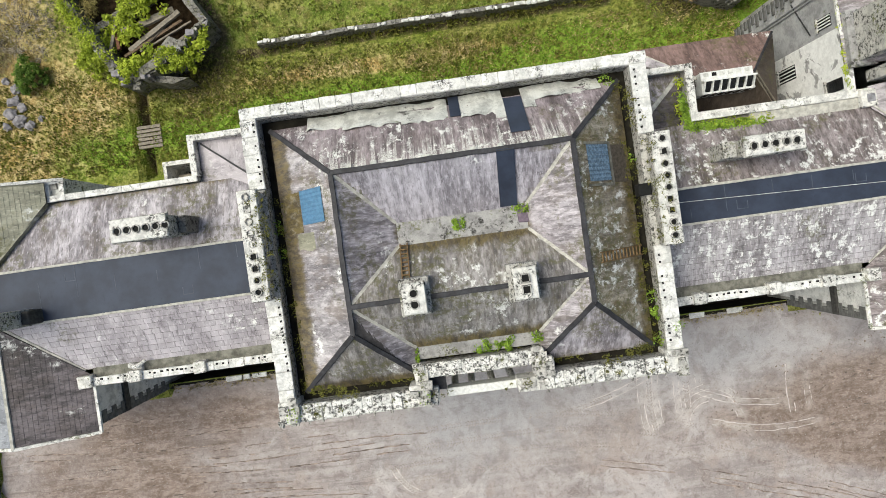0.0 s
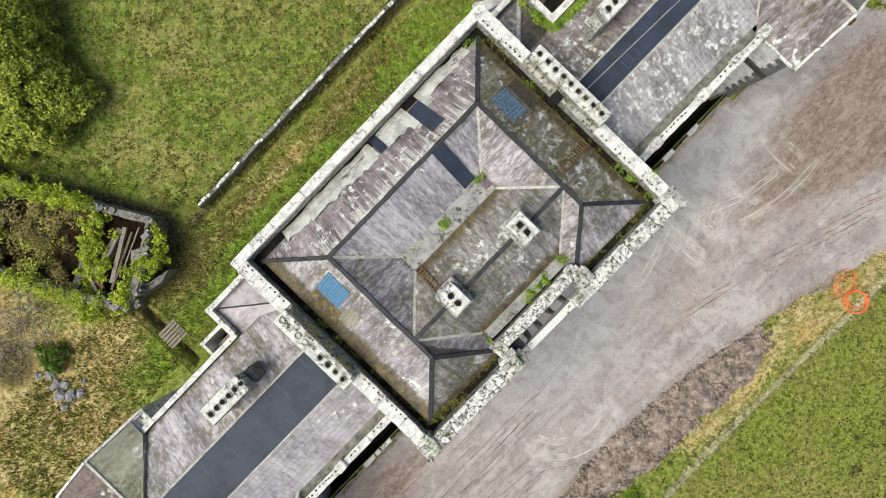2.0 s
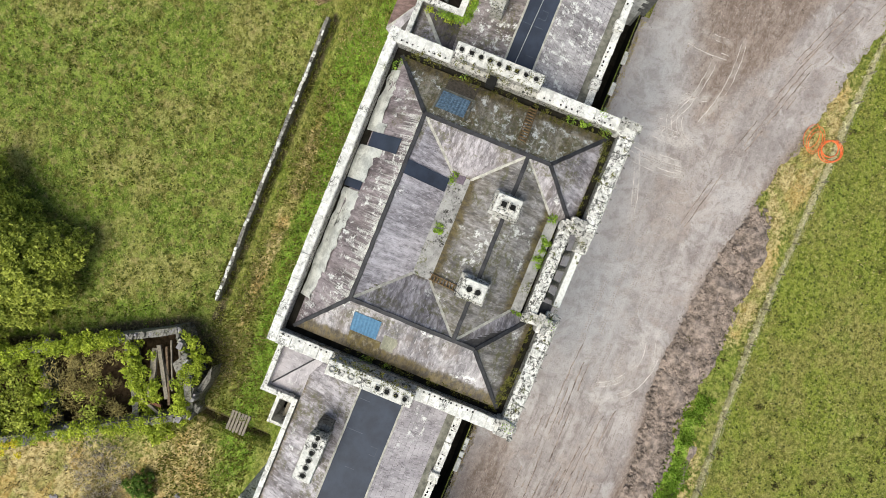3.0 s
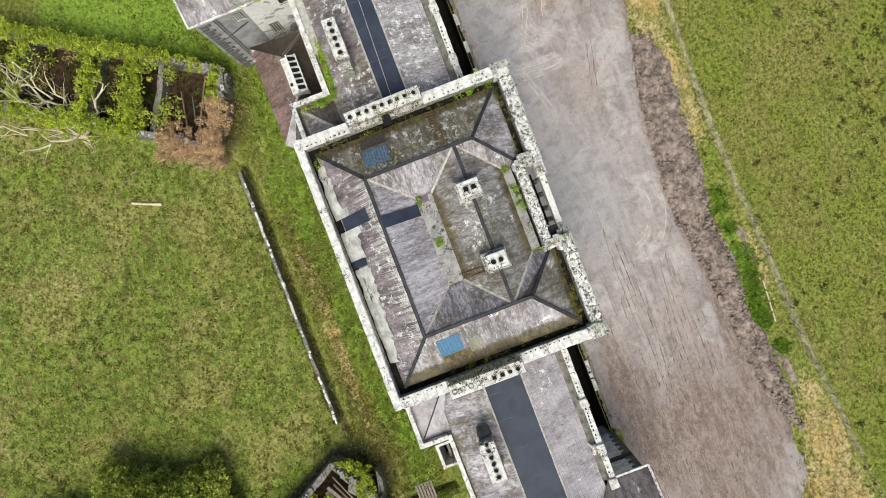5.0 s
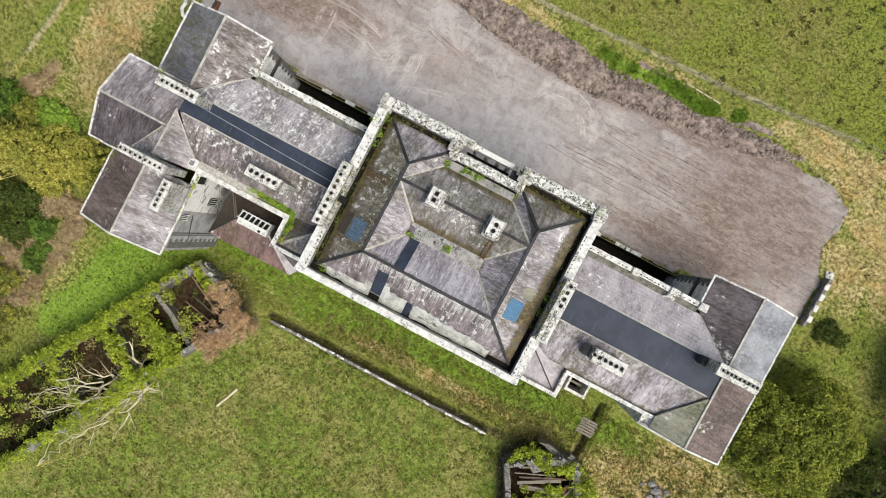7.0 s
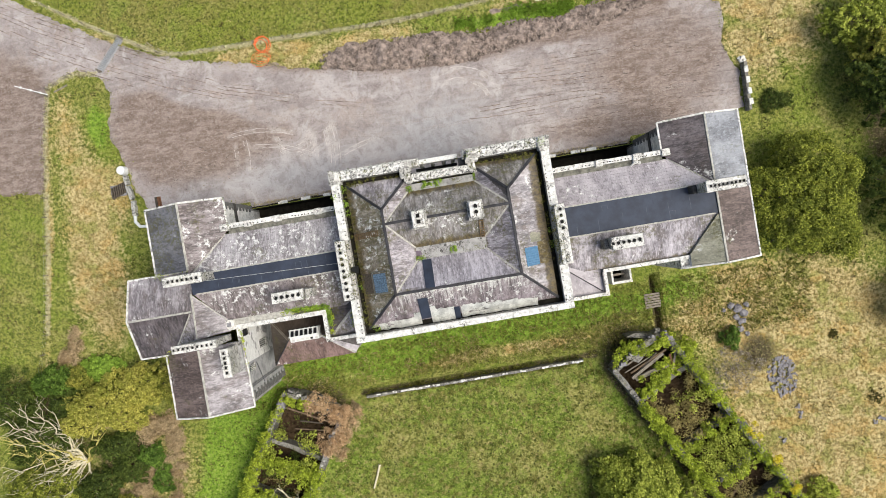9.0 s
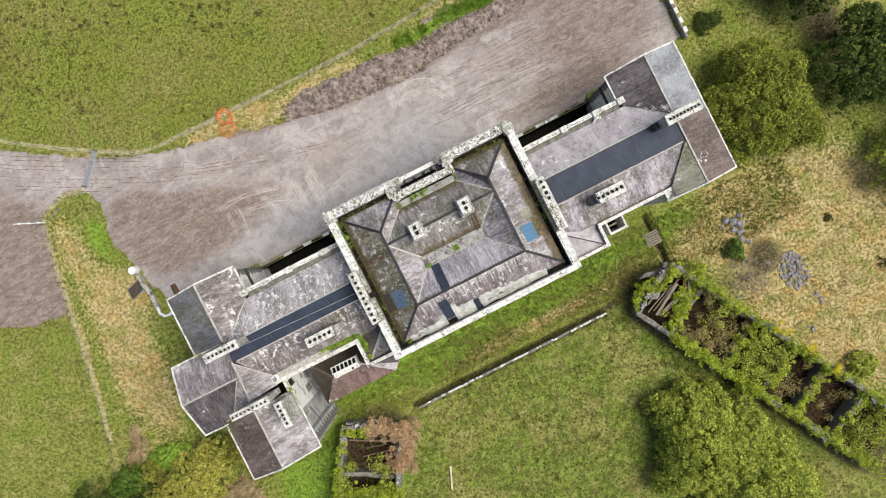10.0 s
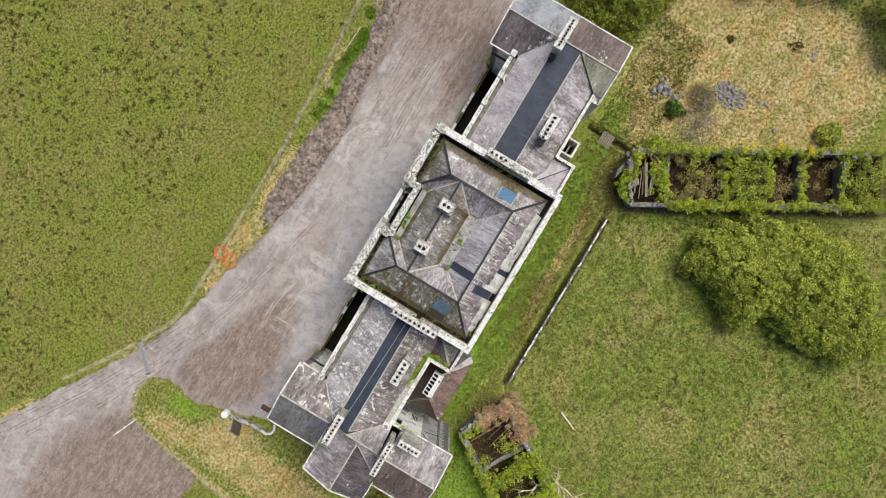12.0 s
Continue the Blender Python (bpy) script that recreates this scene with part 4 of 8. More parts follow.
for a, b in (((-XR, YN), (XE0, YE1)), ((XR, YN), (XE1, YE1)), ((-XR, YH), (XE0, YE0)), ((-XR, YH), (-3.45, YE0)), ((XR, YH), (XE1, YE0)), ((XR, YH), (3.6, YE0))):
    ridge_line(house, "hip", (*a, ZR - 0.03), (*b, ZE), 0.3, 0.1, LEAD, "dark lead-covered hip", 0.02)
for a, b, z in (((-XR, YN), (-3.75, 1.45), ZF), ((XR, YN), (4.0, 1.45), ZF), ((-XR, YS), (-3.75, 0.05), ZF), ((XR, YS), (4.0, 0.05), ZF), ((-XR, YS), (-3.6, -6.1), ZE + 0.35), ((XR, YS), (3.9, -6.1), ZE + 0.35)):
    p, q = Vector((*a, ZR)), Vector((*b, z))
    ridge_line(house, "valley", p.lerp(q, 0.04), q, 0.22, 0.075, VALLEY, "pale mortared valley", 0.015)

for i in range(9):
    x = -6.0 + 1.45 * i + random.uniform(-0.15, 0.15)
    part("ridge_tab", boxes((x, x + random.uniform(0.2, 0.42), YN + 0.1, YN + random.uniform(0.24, 0.36), ZR - 0.22, ZR - 0.02), rough=0.02), SHEETING, house, "pale lead clip below the ridge")


def on_slope(x, y):
    """Height of the rear and side slopes of the main roof at a place in plan."""
    if y > YN:
        return ZE + (YE1 - y) / (YE1 - YN) * (ZR - ZE)
    if abs(x) > XR:
        return ZE + (10.58 - abs(x)) / (10.58 - XR) * (ZR - ZE)
    return ZF + (y - 1.45) / (YN - 1.45) * (ZR - ZF)


def sheet_on(name, x0, x1, y0, y1, material, thick, lift, nx, ny, wave=0.0, fold=0.0, parent=house, label="", ragged=0.0):
    """A sheet that lies on the slope, with thickness."""
    bm = bmesh.new()
    rows = []
    for lay in (0, 1):
        g = []
        for j in range(ny + 1):
            line = []
            for i in range(nx + 1):
                x, y = x0 + (x1 - x0) * i / nx, y0 + (y1 - y0) * j / ny
                e = ragged * noise.noise((x * 1.3, y * 1.3, 3.0)) if 0 < i < nx else 0
                h = wave * noise.noise((x * 1.3, y * 1.3, 0.5)) + fold * (i % 2)
                line.append(bm.verts.new((x, y + (e if j == 0 else 0), on_slope(x, y) + lift + h + lay * thick)))
            g.append(line)
        rows.append(g)
    lo, hi = rows
    for j in range(ny):
        for i in range(nx):
            bm.faces.new((hi[j][i], hi[j][i + 1], hi[j + 1][i + 1], hi[j + 1][i]))
    rim = lambda g: g[0] + [r[-1] for r in g[1:]] + g[-1][-2::-1] + [r[0] for r in g[-2:0:-1]]
    a, b = rim(lo), rim(hi)
    for k in range(len(a)):
        bm.faces.new((a[k], a[(k + 1) % len(a)], b[(k + 1) % len(a)], b[k]))
    return part(name, bm, material, parent, label)


for x0, x1, y0, y1 in ((-8.3, -5.5, 7.72, 8.2), (-6.1, -2.3, 7.45, 8.3), (-2.6, 0.2, 7.25, 8.35), (0.95, 3.2, 7.15, 8.35), (2.95, 3.55, 6.8, 8.2), (4.7, 5.4, 7.2, 7.9), (5.1, 7.2, 7.75, 8.4), (6.9, 8.2, 7.7, 8.4), (8.2, 9.4, 7.85, 8.35)):
    sheet_on("lead_sheet", x0, x1, y0 - 0.15, 8.62, SHEETING, 0.06, 0.06, max(5, int((x1 - x0) * 4)), 6, 0.2, ragged=0.35, label="torn pale sheet slipped to the eave")
sheet_on("felt_patch", 3.55, 4.65, 5.5, 7.95, FELT, 0.1, 0.05, 4, 6, 0.02, label="dark blue-grey felt patch")
sheet_on("felt_patch", 2.5, 3.5, 1.5, 4.55, FELT, 0.1, 0.05, 4, 6, 0.02, label="dark blue-grey felt patch")
sheet_on("felt_patch", 0.32, 0.95, 7.15, 8.6, FELT, 0.1, 0.07, 3, 4, 0.01, label="dark blue-grey felt patch")
sheet_on("plastic_sheet", -9.05, -7.52, 2.03, 4.02, BLUE, 0.02, 0.1, 8, 26, 0.0, label="bright blue corrugated plastic sheet")
sheet_on("plastic_sheet", 7.55, 9.05, 2.15, 4.22, BLUE_OLD, 0.02, 0.1, 8, 26, 0.0, label="dirty blue corrugated plastic sheet")
for p in [o for o in house.children if o.name.startswith("plastic_sheet")]:
    for v in p.data.vertices:
        v.co.z += 0.035 * math.sin(v.co.y * 2 * math.pi / 0.25)
sheet_on("patch", -10.35, -9.1, 1.6, 4.0, SLATE_EAST, 0.03, 0.035, 4, 4)
sheet_on("patch", -9.6, -8.4, 0.6, 1.55, SLATE_PALE, 0.02, 0.04, 4, 4, ragged=0.3)
sheet_on("patch", 9.1, 10.3, 2.0, 4.2, OLDWOOD, 0.03, 0.035, 4, 4)
for s, y0, y1 in ((1, 2.0, 4.35),):
    for a, b, c, d in ((7.4, 9.25, y0 - 0.14, y0), (7.4, 9.25, y1 - 0.1, y1 + 0.04), (9.08, 9.25, y0, y1)):
        sheet_on("hatch_kerb", *sorted((s * a, s * b)), c, d, GUTTER, 0.12, 0.03, 4, 4)
# chimneys on the front ridge and on both side parapets
for s in (-1, 1):
    x = 3.02 * s
    st = chimney(house, x - 0.68, x + 0.68, -3.75, -1.95, 14.0, 17.3, [(x, -2.58), (x, -3.2)], square=(0, 1) if s > 0 else (), label="square stained stone chimney stack")
    part("chimney_base", boxes((x - 0.85, x + 0.85, -3.9, -1.8, 14.0, 16.35), rough=0.03, bevel=0.05), STONE_DIRTY, st)
    fl = [(s * 12.0, 4.0 - 0.68 * i + random.uniform(-0.06, 0.06)) for i in range(9)]
    chimney(house, *sorted((s * 11.35, s * 12.55)), -2.05, 4.5, 12.4, 15.0, fl, square=(1, 5, 6), label="long stained chimney stack on the parapet", hole=0.17)
part("roof_hole", boxes((10.6, 11.35, 1.0, 1.7, 13.2, 14.1), bevel=0.05), SOOT_SHADE, house, "blackened opening beside the stack")
part("lead_patch", boxes((3.45, 4.55, 0.45, 1.35, ZF + 0.01, ZF + 0.09), rough=0.05, bevel=0.02), PURPLELEAD, house, "crumpled purple lead patch")
# weeds and moss in the gutters
bits = []
for x0, x1, y, z, n in ((0.0, 2.2, -6.65, 13.25, 26), (3.5, 4.6, -6.6, 13.3, 10), (-4.6, -3.5, -6.8, 13.3, 10), (-0.35, 0.35, 0.9, ZF + 0.1, 9), (3.2, 4.6, 1.35, ZF + 0.1, 8), (10.75, 11.05, -6.0, 13.1, 6)):
    for _ in range(n):
        clumps(bits, (random.uniform(x0, x1), y + random.gauss(0, 0.16), z + random.uniform(0, 0.15)), random.uniform(0.12, 0.3), 22, 0.1, 0.5)
for x, y, z, r, n in ((0.0, 0.9, ZF, 0.4, 60), (3.4, 1.3, ZF, 0.4, 60), (0.2, -6.7, 12.9, 0.4, 50), (1.1, -6.8, 12.9, 0.5, 70), (9.8, 8.1, 13.2, 0.5, 80), (3.7, -6.3, 13.3, 0.4, 70), (-3.8, -6.4, 13.2, 0.4, 60), (10.8, -5.0, 13.1, 0.4, 60), (10.9, -7.6, 13.2, 0.5, 60), (11.9, -6.8, 13.9, 0.4, 40), (10.8, 3.4, 13.0, 0.3, 30), (-11.0, 2.2, 13.0, 0.5, 60), (-11.0, 0.6, 13.0, 0.4, 50), (-11.3, -9.0, 14.2, 0.5, 50), (-3.4, -8.9, 14.2, 0.5, 40)):
    clumps(bits, (x, y, z), r, n, 0.09, 0.4)
for (x0, y0), (x1, y1), n in (((15.35, 7.0), (15.6, 5.1), 34), ((15.5, 5.0), (20.4, 4.75), 90)):
    for _ in range(n):
        t = random.random()
        clumps(bits, (x0 + (x1 - x0) * t + random.gauss(0, 0.1), y0 + (y1 - y0) * t + random.gauss(0, 0.16), 9.98), random.uniform(0.15, 0.32), 26, 0.1, 0.3)
moss = []
for n, x0, x1, y0, y1 in ((90, -10.6, -3.6, -8.1, -7.5), (70, 3.6, 10.6, -8.1, -7.6), (110, 10.1, 11.0, -8.0, 8.0), (70, -11.0, -10.3, -8.0, 4.0), (26, -3.5, 3.8, -6.9, -6.2), (40, -11.9, -11.0, -2.0, 4.2), (30, 11.0, 12.2, -2.0, 4.2), (30, -3.8, 4.0, -0.1, 0.4), (24, -12, 12, -9.3, -8.8)):
    for _ in range(n):
        x, y = random.uniform(x0, x1), random.uniform(y0, y1)
        z = 13.95 if abs(y) > 8.5 else 15.05 if abs(x) > 10.95 and -2 < y < 4.2 else max(ZE, on_slope(x, y) if abs(x) > XR else ZE) + 0.05
        clumps(moss, (x, y, z), random.uniform(0.08, 0.28), 16, 0.07, 0.25)
tagged(leaves("roof_moss", moss, LEAF_MOSS), "olive moss cushions along the roof gutters", "moss", kind="stuff")
tagged(leaves("gutter_weeds", bits, LUSH), "bright green weeds and ferns growing in the roof gutters", "weeds", kind="stuff")


def ladder(label, p, q, wide, rungs, up):
    """A wooden roof ladder lying on a slope."""
    t = thing("roof_ladder", label, "ladder", p)
    p, q = Vector(p), Vector(q)
    d = (q - p).normalized()
    s = d.cross(Vector(up)).normalized() * wide / 2
    for k in (-1, 1):
        part("rail", beam(bmesh.new(), p + s * k, q + s * k, 0.075, 0.09, up), LADDER_WOOD, t)
    for i in range(rungs):
        c = p.lerp(q, (i + 0.5) / rungs)
        part("rung", beam(bmesh.new(), c - s, c + s, 0.07, 0.07, up), LADDER_WOOD, t)
    return t


ladder("dark weathered wooden roof ladder beside a chimney stack", (-3.45, 0.15, ZF + 0.12), (-3.45, -2.0, 15.55), 0.42, 9, (0, 0.6, 0.8))
ladder("moss-stained wooden roof ladder on the mossy slope", (10.5, -2.15, 13.2), (7.5, -2.15, 15.72), 0.55, 12, (0.65, 0, 0.76))


# ---- wings and end pavilions ----
def wing(s, label, top0, top1, pav_north, south_slate, north_slate, ped):
    """s: -1 west, 1 east. top0, top1: the felt strip's edges in y. pav_north: how far the pavilion reaches back."""
    w = thing("house_wing", label, "house", (s * 20, 0, 0), "wings of the house")
    X = lambda *a: sorted(s * v for v in a)
    P = lambda pts: [(s * x, y, z) for x, y, z in pts]
    zt, ze = 11.55, 9.95
    north = 6.15 if s < 0 else 5.4
    part("wall", boxes((*X(11.8, 25.2), -6.15, -5.6, -3.2, 9.3)), WHITEWASH, w)
    part("wall", boxes((*X(11.8, 27.2), north - 0.3, north + 0.3, -4.4, 9.3)), RENDER, w)
    part("parapet", boxes((*X(12.06, 25.3), -6.2, -5.75, 9.3, 10.2), rough=0.012), STONE_DIRTY, w)
    coping(w, (s * 12.1, -5.98), (s * 25.2, -5.98), 0.56, 10.2, 0.16, 1.0, name="coping_stone")
    # uneven row of small black spots along the coping
    x = 12.5
    while x < 25.0:
        e, y = random.uniform(0.05, 0.1), random.uniform(-5.92, -5.84)
        if random.random() < 0.8:
            part("cramp_socket", boxes((*X(x - e, x + e), y - 0.06, y + 0.06, 10.3, 10.375)), SOOT_SHADE, w)
        x += random.uniform(0.28, 0.5)
    for px in ped:
        part("parapet_block", boxes((*X(px - 0.4, px + 0.4), -6.3, -5.55, 9.4, 10.65), rough=0.03, bevel=0.05), STONE, w)
    part("parapet_block", boxes((*X(25.2, 26.1), -6.3, -5.5, 9.3, 10.6), rough=0.03, bevel=0.05), STONE, w)
    part("gutter", boxes((*X(12.06, 25.3), -5.75, -5.1, 9.1, ze + 0.06)), GUTTER, w)
    slope(w, P([(12.05, -5.15, ze), (25.9, -5.15, ze), (29.8, top0, zt), (12.05, top0, zt)]), south_slate, course=0.4, wide=0.6, gap=0.016)
    a, b, c, d = (12.05, north - 0.1, ze - 0.25), (27.0, north - 0.1, ze - 0.25), (29.9, top1, zt), (12.05, top1, zt)
    slope(w, P([b, a, d, c]), north_slate, course=0.34, wide=0.5)
    part("felt_roof", boxes((*X(12.05, 30.05), top0, top1, zt - 0.15, zt + 0.03)), FELT, w, "smooth blue-black felt flat strip")
    for i in range(6):
        x = 14.2 + 2.6 * i + random.uniform(-0.3, 0.3)
        y = random.uniform(top0 + 0.2, top1 - 0.9)
        part("felt_lap", boxes((*X(x, x + 0.05), y, random.uniform(y + 0.5, top1 - 0.1), zt + 0.028, zt + 0.038)), FELT_LAP, w)
    for x, y in ((17.2, top0 + 0.5), (24.6, top1 - 1.1)):
        for r in ((0, 0.7, 0, 0.05), (0, 0.05, 0.05, 0.6), (0.65, 0.7, 0.05, 0.5)):
            part("felt_patch_edge", boxes((*X(x + r[0], x + r[1]), y + r[2], y + r[3], zt + 0.028, zt + 0.04)), FELT_LAP, w)
    for y in (top0, top1):
        ridge_line(w, "roll_ridge", (s * 12.06, y, zt + 0.01), (s * 29.6, y, zt + 0.01), 0.16, 0.09, VALLEY, "pale mortared edge", 0.01)
    ridge_line(w, "valley", (s * 25.8, -5.2, ze + 0.02), (s * 29.8, top0 - 0.05, zt), 0.18, 0.06, VALLEY, "pale mortared valley", 0.01)
    # end pavilion
    y0, y1, zr, zb = -9.4, pav_north, 11.66, 9.95
    xi, xm, xo = 25.35, 30.1, 34.6
    for r in ((*X(xi + 0.05, xo - 0.1), -8.85, -8.25), (*X(xo - 0.7, xo - 0.1), -8.25, y1)):
        part("wall", boxes((*r, -4.4, 9.8)), RENDER, w)
    part("wall", boxes((*X(xi + 0.05, xi + 0.65), -8.25, -5.6, -3.2, 9.8)), WHITEWASH, w, "whitewashed side wall above the sunken area")
    part("string_course", boxes((*X(xi - 0.12, xi + 0.05), -8.9, -6.2, 6.2, 6.85), bevel=0.03), BLACK_STONE, w, "near-black string course")
    for i in range(16):
        deep = 0.85 if i % 2 else 0.45
        part("quoin", boxes((*X(xi - 0.02, xi + 0.5), -8.92, -8.92 + deep, 0.05 + i * 0.6, 0.6 + i * 0.6), rough=0.01, bevel=0.02), QUOIN, w)
    part("gable", boxes((*X(xi + 0.7, xo - 0.7), y1 - 0.6, y1, -4.4, 9.85)), RENDER, w)
    # west-facing slopes paler than east-facing: part of the side light is in the slate
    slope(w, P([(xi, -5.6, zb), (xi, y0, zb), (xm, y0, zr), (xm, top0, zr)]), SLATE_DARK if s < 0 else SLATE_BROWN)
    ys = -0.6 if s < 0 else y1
    slope(w, P([(xo, y0, zb), (xo, ys, zb), (xm, ys, zr), (xm, y0, zr)]), SLATE_LIT if s < 0 else SLATE_COLD)
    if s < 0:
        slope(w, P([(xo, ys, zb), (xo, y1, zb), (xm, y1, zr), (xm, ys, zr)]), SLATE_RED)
    ridge_line(w, "ridge", (s * xm, y0, zr), (s * xm, y1, zr), 0.24, 0.1, VALLEY, "pale mortared ridge", 0.01)
    for p, q in (((xi, y0, zb), (xm, y0, zr)), ((xm, y0, zr), (xo, y0, zb)), ((xo, y0, zb), (xo, y1, zb)), ((xi, y0, zb), (xi, -6.2, zb))):
        ridge_line(w, "verge_stone", (s * p[0], p[1], p[2] - 0.02), (s * q[0], q[1], q[2] - 0.02), 0.22, 0.13, STONE, "", 0.012)
    return w, X, P


west, XW, PW = wing(-1, "long slate-roofed wing with a felted strip and dark-sloped end pavilion", -1.6, 1.85, 7.55, SLATE_CLEAN, SLATE, (22.3, 18.0))
slope(west, [(-26.6, 7.5, 10.27), (-26.6, 6.1, 10.27), (-30.1, 1.9, 11.66), (-30.1, 7.5, 11.66)], SLATE_PALE)
ridge_line(west, "valley", (-26.8, 6.0, 9.75), (-29.9, 1.9, 11.5), 0.16, 0.4, SLATE_PALE, "", 0.01)
ridge_line(west, "verge_stone", (-25.4, 7.5, 10.02), (-30.1, 7.5, 11.77), 0.22, 0.13, STONE, "", 0.012)
ridge_line(west, "verge_stone", (-30.1, 7.5, 11.77), (-34.6, 7.5, 10.05), 0.22, 0.13, STONE, "", 0.012)
chimney(west, -31.85, -27.45, -1.8, -0.5, 11.0, 15.5, [(-31.45 + 0.44 * i, -1.15) for i in range(9)], square=range(9), label="long pale chimney stack with nine flues", hole=0.14)
# near-black block against the east end of the nine-flue stack
part("chimney_shoulder", boxes((-27.5, -27.0, -1.6, -0.7, 11.0, 12.9), rough=0.03, bevel=0.05), BLACK_STONE, west)
chimney(west, -20.5, -17.0, 2.5, 3.95, 9.8, 14.4, [(-20.0 + 0.58 * i, 3.2) for i in range(6)], square=(), label="long pale chimney stack with six flues", hole=0.19)
part("chimney_shoulder", boxes((-17.05, -16.55, 2.7, 3.75, 9.8, 12.9), rough=0.03, bevel=0.05), STONE_SOOT, west)
# rear parapet, jog block and the link towards the main block
part("parapet", boxes((-26.7, -16.65, 6.15, 6.5, 9.2, 9.95), rough=0.012), STONE_DIRTY, west)
coping(west, (-26.7, 6.33), (-16.6, 6.33), 0.4, 9.95, 0.1, 1.3)
for r in ((-26.75, -25.5, 7.3, 7.6), (-25.8, -25.5, 6.5, 7.3), (-26.75, -26.5, 6.5, 7.3)):
    part("parapet", boxes((*r, -4.4, 10.0), rough=0.01), STONE, west)
part("flat_roof", boxes((-26.5, -25.8, 6.5, 7.3, 9.3, 9.75)), SHEETING, west)
for r in ((-16.95, -16.55, 6.5, 9.2), (-16.55, -12.1, 8.8, 9.2)):
    part("wall", boxes((*r, -4.4, 9.25)), RENDER, west)
    part("parapet", boxes((*r, 9.25, 10.0), rough=0.02), STONE, west)
slope(west, [(-12.05, 8.8, 9.3), (-16.5, 8.8, 9.3), (-12.05, 5.2, 10.2)], SLATE_CLEAN)
slope(west, [(-16.5, 8.8, 9.3), (-16.5, 5.6, 9.3), (-12.05, 4.4, 10.2), (-12.05, 5.2, 10.2)], SLATE_CLEAN)
ridge_line(west, "ridge", (-16.3, 8.65, 9.38), (-12.1, 5.25, 10.22), 0.12, 0.06, LEAD, "", 0.01)
ridge_line(west, "valley", (-16.5, 5.9, 9.34), (-13.1, 3.9, 10.4), 0.14, 0.06, VALLEY, "", 0.01)
for r in ((-21.2, -18.7, 8.4, 8.7), (-21.2, -20.95, 6.5, 8.4), (-18.95, -18.7, 6.5, 8.4)):
    part("closet_wall", boxes((*r, -4.4, 4.6), rough=0.015), STONE, west)
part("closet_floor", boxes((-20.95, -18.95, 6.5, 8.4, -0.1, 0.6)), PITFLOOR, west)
part("closet_beam", boxes((-20.6, -19.1, 7.5, 7.75, 3.3, 3.5), (-20.3, -19.4, 7.0, 7.2, 2.9, 3.1), rough=0.04), WOOD, west)

east, XE, PE = wing(1, "long lichen-whitened slate wing with a felted flat strip and pavilion", -1.1, 1.15, -1.7, SLATE_LICHEN, SLATE_BROWN, (14.6, 19.4, 22.8))
ridge_line(east, "felt_seam", (13.0, 0.35, 11.58), (29.4, -0.25, 11.58), 0.035, 0.015, SHEETING, "thin white seam")
chimney(east, 27.15, 31.5, -1.3, -0.15, 10.6, 15.4, [(27.7 + 0.52 * i, -0.72) for i in range(7)], square=(0, 2, 3, 5), label="stained end chimney stack with seven flues", hole=0.15)
chimney(east, 16.95, 20.55, 2.35, 3.6, 9.8, 14.1, [(17.5 + 0.62 * i, 2.95) for i in range(5)], label="stained chimney stack with five flues", hole=0.19)
part("chimney_shoulder", boxes((16.2, 17.0, 2.5, 3.5, 9.8, 13.0), rough=0.03, bevel=0.05), STONE_DIRTY, east)

# ---- service ranges and courtyard behind the east wing ----
serv = thing("service_range", "slate-roofed service ranges round a dark courtyard behind the wing", "house", (27, 7, 0))
for r in ((30.3, 37.6, -1.6, -1.0), (37.0, 37.6, -1.0, 7.6), (34.8, 37.0, 7.0, 7.6), (34.3, 34.9, 7.6, 15.1), (26.4, 34.3, 14.5, 15.1)):
    part("wall", boxes((*r, -4.4, 10.05)), RENDER, serv)
part("wall", boxes((25.85, 26.4, 5.9, 10.1, -4.4, 10.0)), WHITEWASH_OLD, serv, "flaking whitewashed courtyard wall")
part("wall", boxes((25.86, 26.4, 10.1, 14.45, -4.4, 10.0)), RENDER_GREY, serv, "smooth grey rendered wall")
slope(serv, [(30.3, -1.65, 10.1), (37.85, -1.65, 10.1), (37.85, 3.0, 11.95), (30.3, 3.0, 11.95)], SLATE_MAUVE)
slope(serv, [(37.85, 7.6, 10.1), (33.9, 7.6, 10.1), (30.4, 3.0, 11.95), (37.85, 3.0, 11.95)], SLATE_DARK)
slope(serv, [(33.9, 7.6, 10.1), (30.3, 7.6, 10.6), (30.25, 3.0, 11.9), (30.4, 3.0, 11.95)], SLATE)
slope(serv, [(26.9, 6.0, 10.3), (27.0, 4.6, 10.3), (30.15, 1.1, 11.8), (30.25, 6.2, 11.9)], SLATE_MAUVE)
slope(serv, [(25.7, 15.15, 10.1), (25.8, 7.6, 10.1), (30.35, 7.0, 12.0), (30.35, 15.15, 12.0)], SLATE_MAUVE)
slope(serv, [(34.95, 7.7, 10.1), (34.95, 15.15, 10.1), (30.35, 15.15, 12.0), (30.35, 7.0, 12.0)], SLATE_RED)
ridge_line(serv, "ridge", (30.4, 3.0, 11.95), (37.85, 3.0, 11.95), 0.22, 0.1, VALLEY, "pale mortared ridge", 0.01)
ridge_line(serv, "ridge", (30.15, 1.0, 11.82), (30.25, 6.1, 11.9), 0.22, 0.1, VALLEY, "pale mortared ridge", 0.01)
ridge_line(serv, "ridge", (30.35, 7.1, 12.0), (30.35, 15.15, 12.0), 0.24, 0.1, VALLEY, "pale mortared ridge", 0.01)
ridge_line(serv, "valley", (30.6, 3.2, 11.9), (33.8, 7.4, 10.2), 0.14, 0.06, VALLEY, "", 0.01)
